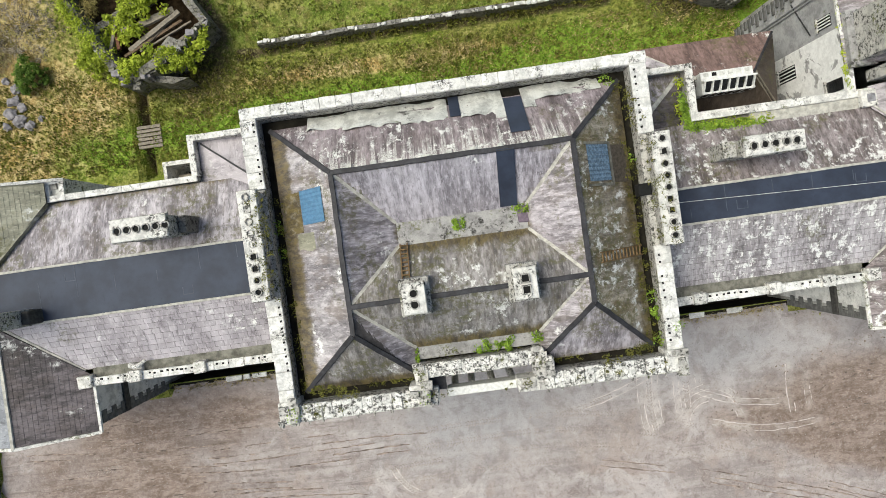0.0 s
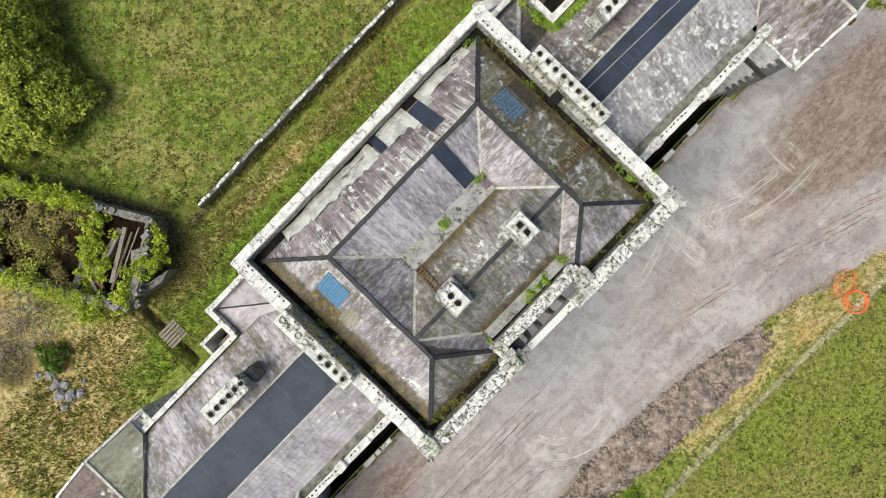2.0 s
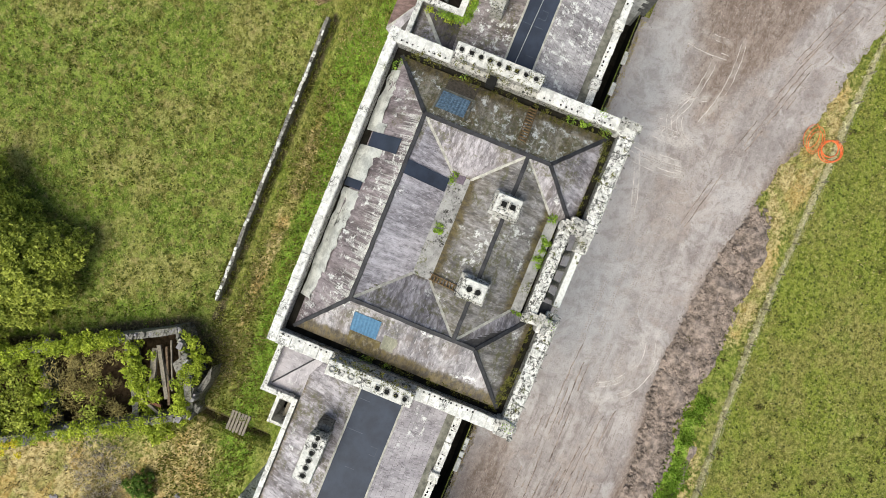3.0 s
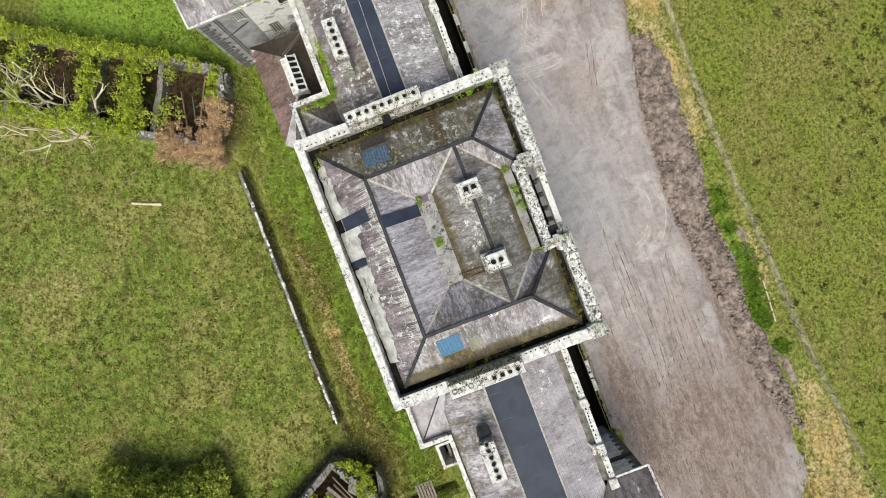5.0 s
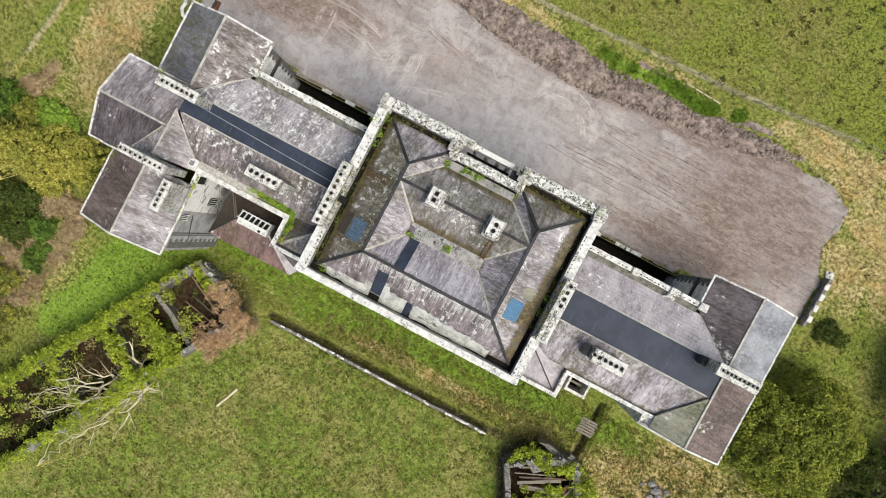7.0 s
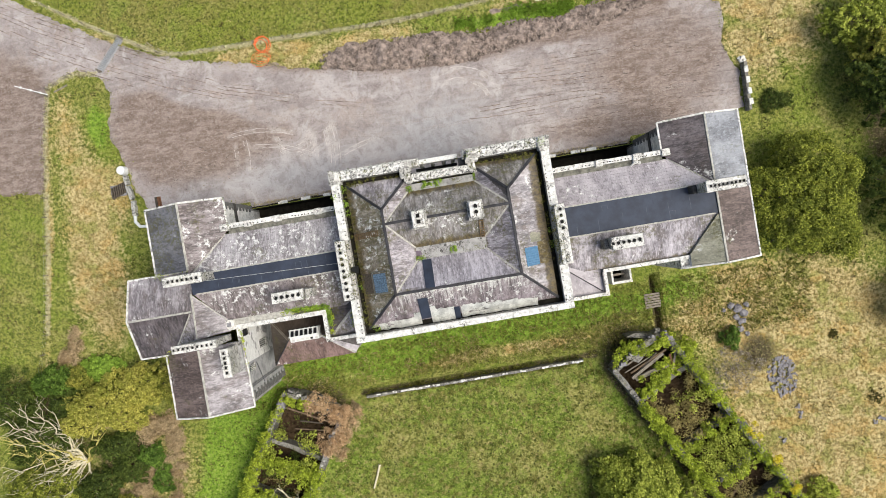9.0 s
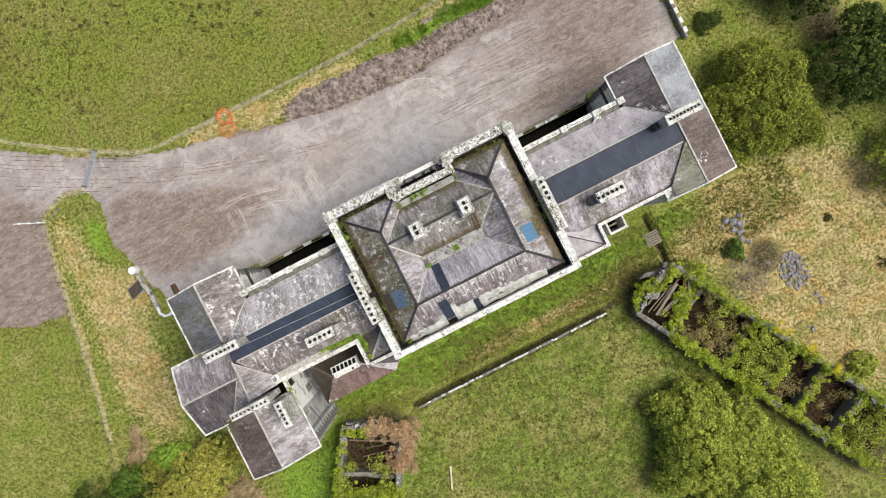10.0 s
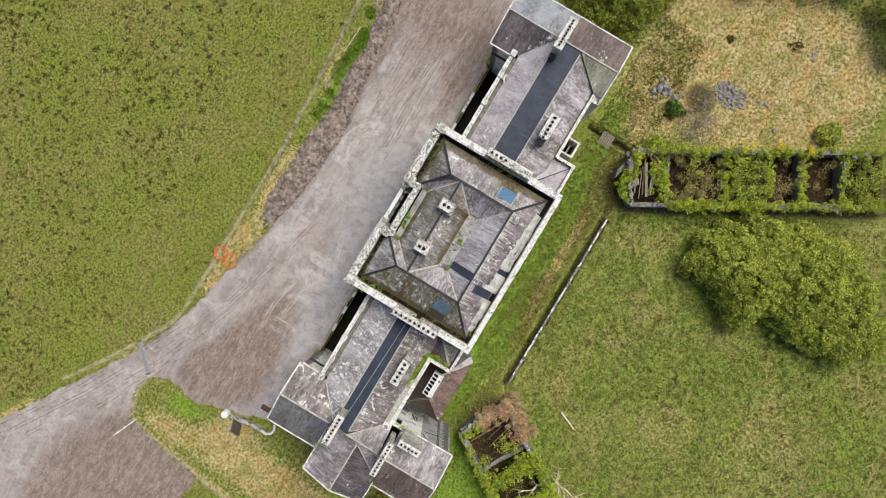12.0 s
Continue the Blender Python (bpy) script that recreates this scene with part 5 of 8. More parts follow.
ridge_line(serv, "valley", (27.1, 4.7, 10.4), (30.1, 1.2, 11.8), 0.12, 0.06, VALLEY, "", 0.01)
for p, q in (((37.85, -1.65, 10.1), (37.85, 3.0, 11.97)), ((37.85, 3.0, 11.97), (37.85, 7.6, 10.1)), ((37.85, 7.6, 10.1), (34.6, 7.65, 10.1)), ((25.7, 15.15, 10.1), (30.35, 15.15, 12.02)), ((30.35, 15.15, 12.02), (34.95, 15.15, 10.1)), ((34.95, 15.15, 10.1), (34.95, 7.8, 10.1)), ((30.4, -1.65, 10.1), (37.85, -1.65, 10.1)), ((25.72, 15.1, 10.1), (25.78, 9.5, 10.1))):
    ridge_line(serv, "verge_stone", p, q, 0.2, 0.13, STONE, "", 0.012)
chimney(serv, 27.0, 32.0, 6.2, 7.15, 10.0, 15.0, [(27.5 + 0.52 * i, 6.68) for i in range(9)], square=range(9), label="long stained chimney stack with a row of flues", hole=0.13)
chimney(serv, 26.3, 27.3, 7.5, 10.8, 10.2, 13.9, [(26.8, 8.0 + 0.55 * i) for i in range(5)], square=range(5), label="stained chimney stack with five flues", hole=0.15)
part("flat_roof", boxes((25.95, 27.6, 7.3, 10.9, 10.2, 10.6)), WELLROOF, serv, "mottled grey flat roof by the stack")
# courtyard walls
for r in ((15.75, 27.4, 5.45, 5.9), (15.75, 16.15, 5.9, 9.1), (12.1, 15.75, 8.75, 9.1)):
    part("wall", boxes((*r, -4.4, 9.9)), RENDER, serv)
    part("wall_top", boxes((r[0] - 0.03, r[1] + 0.03, r[2] - 0.03, r[3] + 0.03, 9.9, 10.15), rough=0.02), STONE, serv)
part("broad_wall_head", boxes((19.5, 27.4, 4.75, 5.42, 9.4, 10.0), rough=0.02), VALLEY, serv, "broad mortared wall head")
part("wall_block", boxes((26.4, 27.5, 4.7, 5.85, 10.0, 10.5), bevel=0.05, rough=0.02), STONE, serv)
part("wall_block_hollow", boxes((26.7, 27.2, 5.0, 5.5, 10.5, 10.53)), CUTSTONE, serv)
slope(serv, [(15.75, 8.75, 9.2), (12.05, 8.75, 9.2), (12.05, 5.2, 10.0)], SLATE)
slope(serv, [(15.7, 5.3, 9.2), (15.75, 8.75, 9.2), (12.05, 5.2, 10.0), (12.05, 4.9, 10.0)], SLATE_DARK)
ridge_line(serv, "ridge", (15.5, 8.5, 9.28), (12.3, 5.5, 9.98), 0.3, 0.06, VALLEY, "", 0.01)
RUN_E, RUN_W, RUN_Y, RUN_Z = 21.2, 17.3, 8.45, 7.9
slope(serv, [(24.0, 11.6, 5.6), (13.9, 11.6, 5.6), (RUN_W, RUN_Y, RUN_Z), (RUN_E, RUN_Y, RUN_Z)], SLATE_RUST)
# both slopes towards the yard have its deep shade in their colour
slope(serv, [(23.7, 6.1, 5.6), (24.0, 11.6, 5.6), (RUN_E, RUN_Y, RUN_Z)], SLATE_SHADED)
slope(serv, [(16.2, 6.0, 5.6), (23.7, 6.0, 5.6), (RUN_E, RUN_Y, RUN_Z), (16.2, RUN_Y, RUN_Z)], SLATE_SHADED)
slope(serv, [(13.9, 11.6, 5.6), (12.2, 9.15, 5.9), (16.2, 9.15, RUN_Z - 0.3), (RUN_W, RUN_Y, RUN_Z)], SLATE_CLEAN)
ridge_line(serv, "hip", (RUN_E, RUN_Y, RUN_Z), (23.9, 11.5, 5.7), 0.16, 0.08, LEAD, "", 0.01)
for d in (-0.1, 0.12):
    ridge_line(serv, "hip", (RUN_E + d, RUN_Y, RUN_Z), (23.55 + d, 6.2, 5.7), 0.1, 0.08, WOOD, "pale hip roll", 0.01)
ridge_line(serv, "hip", (RUN_W, RUN_Y + 0.05, RUN_Z), (14.0, 11.5, 5.7), 0.24, 0.08, VALLEY, "", 0.01)
for r in ((13.9, 24.0, 10.9, 11.4), (23.4, 23.9, 6.0, 10.9)):
    part("wall", boxes((*r, -4.4, 5.4)), RENDER, serv)
# roof lantern astride the ridge: glazed slope to the yard, painted panels behind
lantern = part("roof_lantern", boxes((17.35, 20.85, 7.35, 8.75, 6.4, 8.5), bevel=0.03), WHITEWOOD, serv, "white-painted timber roof lantern with a glazed slope")
for i in range(6):
    x = 17.5 + 0.55 * i
    part("roof_pane", beam(bmesh.new(), (x + 0.2, 7.36, 8.42), (x + 0.2, 8.02, 8.9), 0.36, 0.04), GLASS_DARK, lantern)
    part("roof_pane", beam(bmesh.new(), (x + 0.2, 7.3, 7.55), (x + 0.2, 7.3, 8.35), 0.36, 0.04, (0, -1, 0)), GLASS_DARK, lantern)
    part("lantern_panel", boxes((x + 0.05, x + 0.36, 8.42, 8.66, 8.5, 8.53)), SHEETING if i != 1 else SOOT_SHADE, lantern)
for i in range(7):
    x = 17.43 + 0.55 * i
    part("glazing_bar", beam(bmesh.new(), (x, 7.33, 8.44), (x, 8.08, 8.96), 0.09, 0.07), WHITEWOOD, lantern)
for y, z in ((7.34, 8.42), (8.08, 8.92)):
    part("lantern_rail", boxes((17.33, 20.87, y - 0.06, y + 0.06, z - 0.5, z + 0.06)), WHITEWOOD, lantern)
# near-black floor, the depth of the yard's shade put into its colour
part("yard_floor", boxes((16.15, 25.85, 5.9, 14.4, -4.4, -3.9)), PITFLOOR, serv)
# openings in the courtyard wall, its corner stones, downpipes and the scar of a lost lean-to
for y0, y1, z0, z1 in ((6.15, 6.95, 8.0, 9.7), (10.45, 11.25, 7.9, 9.3), (8.2, 9.2, 2.4, 4.6)):
    w = part("window", boxes((25.82, 25.87, y0, y1, z0, z1)), GLASS_DARK, serv, "dark barred window")
    part("window_sill", boxes((25.7, 25.85, y0 - 0.1, y1 + 0.1, z0 - 0.16, z0)), STONE_DIRTY, w)
    if z0 != 8.0:
        for i in range(4):
            y = y0 + (y1 - y0) * (i + 0.5) / 4
            part("window_bar", boxes((25.76, 25.81, y - 0.04, y + 0.04, z0, z1)), WHITEWOOD, w)
for i in range(22):
    part("quoin", boxes((25.74, 25.86, 13.45 if i % 2 else 13.8, 14.47, -4.3 + 0.63 * i, -3.95 + 0.63 * i), rough=0.01, bevel=0.02), QUOIN, serv)
for y in (12.72, 12.95):
    bm = bmesh.new()
    limb(bm, [(25.74, y, -4.0), (25.74, y, 3.0), (25.74, y, 9.9)], 0.06, 0.06, 8)
    part("downpipe", bm, SHEETMETAL, serv)
part("flashing", beam(bmesh.new(), (25.8, 10.5, 7.0), (25.8, 13.3, 5.2), 0.09, 0.05, (-1, 0, 0)), LEAD, serv, "dark scar of a lost lean-to")
bits = []
for i in range(46):
    clumps(bits, (random.uniform(16.3, 21), random.uniform(4.8, 5.35), 9.95), 0.3, 12, 0.1, 0.3)
for i in range(30):
    clumps(bits, (random.uniform(15.0, 15.7), random.uniform(5.2, 8.4), 9.6), 0.25, 9, 0.1, 0.3)
for i in range(30):
    clumps(bits, (25.9 + random.uniform(-0.15, 0.1), random.uniform(6.0, 11.2), 10.15), 0.2, 9, 0.09, 0.3)
for x, y in ((12.3, -5.3), (12.5, -5.6), (34.2, -1.4), (33.6, -1.0), (34.6, 7.6), (34.9, 8.2), (33.8, 7.2), (12.6, 6.5), (12.7, 7.6)):
    clumps(bits, (x, y, 10.2), 0.5, 50, 0.11, 0.4)
for i in range(40):
    clumps(bits, (random.uniform(30.4, 34.6), -1.75 + random.uniform(-0.1, 0.1), 10.2), 0.2, 7, 0.09, 0.3)
tagged(leaves("wall_moss", bits, LEAF_IVY), "bright moss and weeds on the wall heads", "moss", kind="stuff")

# ---- sunken areas before the wings ----
for s in (-1, 1):
    X = lambda *a: sorted(s * v for v in a)
    ar = thing("sunken_area", "deep dark basement area before the wing, stone kerb round it", "basement area", (s * 19, -7.4, -3.2), "basement areas", kind="structure")
    # floor and walls near black: the area's deep shade is in their colour
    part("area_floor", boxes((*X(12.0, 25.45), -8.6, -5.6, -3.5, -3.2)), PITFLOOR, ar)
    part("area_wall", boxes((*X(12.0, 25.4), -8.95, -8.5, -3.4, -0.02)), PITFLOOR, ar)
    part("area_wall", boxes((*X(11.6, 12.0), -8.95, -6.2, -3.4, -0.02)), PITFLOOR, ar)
    kx = 12.6
    while kx < 24.5:
        L = random.uniform(0.5, 1.6)
        if random.random() < 0.6:
            part("kerb_stone", boxes((*X(kx, kx + L), -8.95, -8.55, -0.05, random.uniform(0.08, 0.2)), rough=0.04, bevel=0.03), STONE_ONE, ar)
        kx += L + random.uniform(0.05, 0.9)


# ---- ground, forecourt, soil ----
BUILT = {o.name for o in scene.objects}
random.seed(11)
LAWN_WALL = 18.2
FENCE = [(64.0, -50.0), (49.9, -40.9), (43.2, -36.3), (38.4, -33.4), (34.0, -30.8), (31.0, -30.1), (25.2, -30.0), (17.3, -29.9), (8.0, -29.6), (1.0, -29.6), (-6.2, -29.9), (-13.5, -30.4), (-22.4, -30.7), (-36.4, -32.2), (-60.0, -34.0)]
GRAVEL_EDGE = [(64.5, -48.6), (50.0, -39.6), (43.5, -35.2), (38.2, -32.4), (33.8, -30.3), (29.2, -28.9), (25.2, -28.1), (20.5, -26.9), (13.5, -25.2), (9.8, -24.9), (5.4, -23.9), (1.2, -23.4), (-6.2, -22.9), (-12.1, -24.0), (-19.3, -24.6), (-25.0, -25.2), (-31.0, -26.4), (-36.4, -26.4), (-39.2, -24.4), (-39.3, -21.8), (-38.6, -19.2), (-39.7, -17.2), (-40.3, -16.0), (-40.4, -11.0), (-34.8, -9.6), (-25.3, -9.55), (-24.9, -8.75), (-12.0, -8.75), (-12.0, -7.6), (12.0, -7.6), (12.0, -8.75), (25.4, -8.75), (25.4, -9.5), (34.6, -9.4), (38.4, -10.4), (40.2, -13.2), (41.0, -17.0), (42.4, -21.5), (41.2, -26.6), (42.3, -29.0), (45.7, -30.2), (49.2, -28.9), (50.9, -22.0), (52.2, -15.0), (57.0, -15.6), (62.1, -17.8), (78.0, -22.0), (84.0, -40.0), (84.0, -60.0)]


def dist_line(x, y, pts):
    d = np.full(np.shape(x), 1e9)
    for (x0, y0), (x1, y1) in zip(pts, pts[1:]):
        t = np.clip(((x - x0) * (x1 - x0) + (y - y0) * (y1 - y0)) / ((x1 - x0) ** 2 + (y1 - y0) ** 2), 0, 1)
        d = np.minimum(d, np.hypot(x - x0 - t * (x1 - x0), y - y0 - t * (y1 - y0)))
    return d


def bump_at(x, y, cx, cy, rx, ry=None):
    return np.exp(-(((x - cx) / rx) ** 2 + ((y - cy) / (ry or rx)) ** 2))


def fence_y(x):
    xs, ys = zip(*FENCE[::-1])
    return np.interp(x, xs, ys)


def zones(x, y):
    """Dry grass, rushy field, lush green and bare soil (painted shade included), from 0 to 1, at a place."""
    field = (y < fence_y(x) - 0.1) * 1.0
    field = np.maximum(field, ((y > LAWN_WALL + 0.3) & (np.abs(x) < 17 + 0.5 * (y - 18))) * 0.65)
    dry = 0.85 * bump_at(x, y, -44, 26, 13, 14) + 0.8 * bump_at(x, y, -49, 36, 7, 7) + 0.75 * bump_at(x, y, -33, 14, 7, 5) + 0.8 * bump_at(x, y, 0, 15.4, 26, 0.9) + 0.85 * bump_at(x, y, 47, -4, 5, 13) + 0.7 * bump_at(x, y, 44, -14, 4, 4)
    dry += 0.5 * np.exp(-(dist_line(x, y, [(50.6, -26), (52.5, -10), (56, 8)]) / 0.6) ** 2) + 0.75 * (y > fence_y(x)) * np.exp(-((y - fence_y(x) - 1.6) / 1.7) ** 2) * (0.55 + 0.45 * np.sin(x * 0.35)) + 0.95 * bump_at(x, y, -45, -22, 8, 10) + 0.7 * bump_at(x, y, -47, 26, 12, 16) + 0.95 * bump_at(x, y, 17, -27.3, 7, 2.0) + 0.7 * bump_at(x, y, -38, -28.5, 8, 2.5) + 0.6 * bump_at(x, y, 45, 24, 12, 8)
    lush = 0.55 * bump_at(x, y, -7, 12, 8, 2.2) + 0.5 * bump_at(x, y, -19, 24, 6, 6) + 0.5 * bump_at(x, y, 19, 27, 6, 6) + 0.95 * bump_at(x, y, 10, 14, 7, 3.0) + 0.7 * bump_at(x, y, 27, 17, 9, 5) + 0.95 * bump_at(x, y, -14, -27.4, 9, 1.3) + 0.85 * bump_at(x, y, 43.6, -22.5, 2.2, 4.0) + 0.95 * bump_at(x, y, -3, 12.0, 32, 2.4) + 0.6 * bump_at(x, y, 34, 24, 6, 8) + 0.4 * bump_at(x, y, -29, 9, 5, 3)
    lush += 0.75 * np.exp(-(dist_line(x, y, [(26, 11), (31, 19), (38, 31)]) / 2.6) ** 2) + 0.8 * bump_at(x, y, 48.3, 8.8, 2.6, 2)
    worn = np.exp(-(dist_line(x, y, [(-39.6, -22.6), (-43.6, -20.6), (-45.6, -17.7), (-46.4, -14.9), (-47.5, -11)]) / 0.7) ** 2) + np.exp(-(dist_line(x, y, [(-41, 17), (-44.1, 20.4), (-47.5, 24.3), (-49, 28.6), (-49.5, 33)]) / 0.8) ** 2)
    dry *= 1 - 0.45 * np.clip(worn, 0, 1)
    dry *= 1 - 0.9 * bump_at(x, y, -44.4, -10.8, 2.4, 1.6)
    # strips along ditch and garden wall hold their shade as dark soil
    bare = 1.2 * bump_at(x, y, -25.0, 13.0, 0.6, 4.5) + 0.95 * np.exp(-(dist_line(x, y, [(-16, 17.8), (15, 17.8)]) / 0.38) ** 2) + 0.85 * bump_at(x, y, -37, 21, 3.2, 3.2) + 0.7 * np.exp(-(dist_line(x, y, [(-20, 17.5), (-40, 54)]) / 4.3) ** 4) + 0.7 * np.exp(-(dist_line(x, y, [(20.5, 18.5), (40, 50)]) / 4.4) ** 4)
    # shade and bare earth along the lawn side of the western ruin
    bare += 0.45 * np.exp(-(dist_line(x, y, [(-17.0, 20.0), (-36.0, 53.0)]) / 0.9) ** 2) * (0.75 + 0.25 * np.sin(x * 0.9))
    bare += 0.75 * bump_at(x, y, -58, -4, 5, 9) + 0.8 * bump_at(x, y, 47, 21, 5, 4) + 0.8 * bump_at(x, y, 56, 15, 5, 7)
    dry += 0.55 * bump_at(x, y, 48, -24, 3, 7)
    dry += 0.42 * bump_at(x, y, 8, 56, 32, 15) + 0.3 * bump_at(x, y, 10, 38, 10, 6)
    dry *= 1 - 0.8 * ((y < fence_y(x)) * 1.0)
    return np.clip(np.stack([dry, field, lush, bare], -1), 0, 1)


def zone_attribute(me, values):
    a = me.color_attributes.new("zone", "FLOAT_COLOR", "POINT")
    a.data.foreach_set("color", np.asarray(values, dtype=np.float32).ravel())


# one sheet of ground; fine squares near the house, wide ones to the horizon
gx = np.concatenate([[-2500, -900, -400, -220, -150], np.arange(-110, 110.01, 0.5), [150, 220, 400, 900, 2500]])
gy = np.concatenate([[-2500, -900, -400, -220, -150], np.arange(-90, 110.01, 0.5), [150, 220, 400, 900, 2500]])
GX, GY = np.meshgrid(gx, gy)
rng = np.random.default_rng(5)
near = (np.abs(GX) < 115) & (np.abs(GY) < 115)
GZ = np.where(near, 0.05 * np.sin(GX * 0.31 + 1.3 * np.sin(GY * 0.17)) * np.sin(GY * 0.27) + rng.uniform(-0.03, 0.03, GX.shape), 0.0)
flat = (np.abs(GX) < 40) & (GY > -11) & (GY < 9.5)
GZ = np.where(flat, GZ * 0.15, GZ)
GZ -= 1.4 * np.exp(-((GX + 25.0) / 0.5) ** 2) * ((GY > 8.5) & (GY < 17.0))
GZ -= 0.5 * np.exp(-((GY - 17.75) / 0.35) ** 2) * (np.abs(GX) < 15.5)
ny, nx = GX.shape
GZ[inside_many(GX.ravel(), GY.ravel(), GRAVEL_EDGE).reshape(GX.shape)] = -0.12
idx = np.arange(nx * ny).reshape(ny, nx)
cx, cy = (GX[:-1, :-1] + GX[1:, 1:]) / 2, (GY[:-1, :-1] + GY[1:, 1:]) / 2
hole = (np.abs(cx) > 12.0) & (np.abs(cx) < 25.5) & (cy > -8.5) & (cy < -5.5)
quads = np.stack([idx[:-1, :-1], idx[:-1, 1:], idx[1:, 1:], idx[1:, :-1]], -1)[~hole]
me = bpy.data.meshes.new("ground")
me.from_pydata(np.stack([GX, GY, GZ], -1).reshape(-1, 3).tolist(), [], quads.tolist())
zone_attribute(me, zones(GX.ravel(), GY.ravel()))
me.materials.append(GRASS)
ground = tagged(new("ground", me), "rough meadow and lawn, green with straw-coloured patches", "grass", kind="structure")


def ragged_sheet(name, outline, material, step, lift, values, ragged=0.35, relief=0.0):
    """A sheet inside an outline with a ragged edge, triangulated, that lies on the ground."""
    from mathutils.geometry import delaunay_2d_cdt
    edge = []
    for (x0, y0), (x1, y1) in zip(outline, outline[1:] + outline[:1]):
        n = max(1, int(math.hypot(x1 - x0, y1 - y0) / 0.4))
        for i in range(n):
            x, y = x0 + (x1 - x0) * i / n, y0 + (y1 - y0) * i / n
            k = 0.12 if (abs(x) < 35 and y > -10.5) else 1.0
            x += k * ragged * (noise.noise((x * 0.5, y * 0.5, 1)) * 1.6 + noise.noise((x * 2.1, y * 2.1, 2)))
            y += k * ragged * (noise.noise((x * 0.5, y * 0.5, 7)) * 1.6 + noise.noise((x * 2.1, y * 2.1, 8)))
            edge.append((x, y))
    pts = [Vector(p) for p in edge]
    xs, ys = [p[0] for p in edge], [p[1] for p in edge]
    y = min(ys)
    while y < max(ys):
        x = min(xs)
        while x < max(xs):
            p = (x + random.uniform(-0.3, 0.3) * step, y + random.uniform(-0.3, 0.3) * step)
            if inside(p, edge):
                pts.append(Vector(p))
            x += step
        y += step
    n = len(edge)
    v, _, f, *_ = delaunay_2d_cdt(pts, [(i, (i + 1) % n) for i in range(n)], [], 1, 1e-4)
    co = np.array([(p.x, p.y) for p in v])
    z = np.full(len(co), lift)
    rim = dist_line(co[:, 0], co[:, 1], edge + edge[:1])
    z = np.where(rim < 0.01, -0.03, z)
    if relief:
        z += np.array([max(0, relief * (0.6 + noise.noise((p[0] * 0.7, p[1] * 0.7, 4)) + 0.6 * noise.noise((p[0] * 2.3, p[1] * 2.3, 5)))) for p in co]) * np.clip(rim / 0.8, 0, 1)
    me = bpy.data.meshes.new(name)
    me.from_pydata([(a[0], a[1], b) for a, b in zip(co.tolist(), z.tolist())], [], f)
    if values is not None:
        zone_attribute(me, values(co[:, 0], co[:, 1]))
    me.materials.append(material)
    return new(name, me)


def arc(cx, cy, r, a0, a1, n=12):
    return [(cx + r * math.cos(radians(a0 + (a1 - a0) * i / n)), cy + r * math.sin(radians(a0 + (a1 - a0) * i / n))) for i in range(n + 1)]


TRACKS = [arc(27, -15.2, r, 170 - d, 190 + d) for r, d in ((14.3, 0), (13.6, 2), (13.1, 1), (11.4, -3), (10.6, -4))]
TRACKS += [arc(18.3, -17.8, 2.3, 15, 175), arc(18.1, -17.5, 2.9, 40, 150), arc(38, -16, 13.4, 170, 188), arc(38, -16, 12.0, 172, 186), arc(20.5, -13.0, 3.2, 190, 250)]
TRACKS += [arc(2, 14, 29.5, -80, -66), arc(24, -2, 14.5, -124, -90), arc(24, -3, 15.6, -112, -80)]
TRACKS += [arc(-4, -16.5, r, 200, 300) for r in (4.2, 5.6)]
for y0 in (-13.5, -15.6, -17.2, -19.4, -21.6):
    TRACKS.append([(x, y0 - 0.04 * (x + 15) + 0.25 * math.sin(x * 0.3 + y0)) for x in np.linspace(-36, -8, 15)])
for k in (0, 1, 2, 3):
    TRACKS.append([(x, -15 - 1.3 * k - 0.012 * (x - 2) ** 2 * (1 if x > 2 else 0.2)) for x in np.linspace(-8, 36, 24)])
RUTS = [[(x, y0 - 0.045 * (x + 15) + 0.3 * math.sin(x * 0.22 + y0)) for x in np.linspace(x0, x1, 16)] for y0, x0, x1 in ((-12.4, -34, -14), (-14.6, -38, -12), (-16.4, -36, -6), (-18.4, -38, -16), (-20.4, -37, -8), (-22.2, -36, -20), (-13.4, -33, -18), (-15.6, -30, -4), (-17.5, -38, -22), (-19.3, -30, -10), (-21.4, -36, -12))]
LANE = [(76, -53.5), (60, -42.6), (50, -36.2), (41, -31.3), (33.5, -27.6), (26, -24.6), (17, -21.9), (8, -19.8)]
RUTS += [[(x + 0.35 * d, y + d) for x, y in LANE[a:c]] for d, a, c in ((-1.5, 0, 5), (-0.3, 0, 7), (1.3, 1, 6), (2.4, 2, 5), (0.6, 3, 8))]
RUTS += [[(x, y0 - 0.1 * math.sin(x)) for x in np.linspace(x0, x1, 10)] for y0, x0, x1 in ((-16.3, 25.5, 32), (-17.7, 26, 31.5), (-15.5, 28.5, 34), (-19.4, 27, 34))] + [arc(30, -19.5, 5, 60, 160), arc(31, -18, 3.5, 20, 130)]


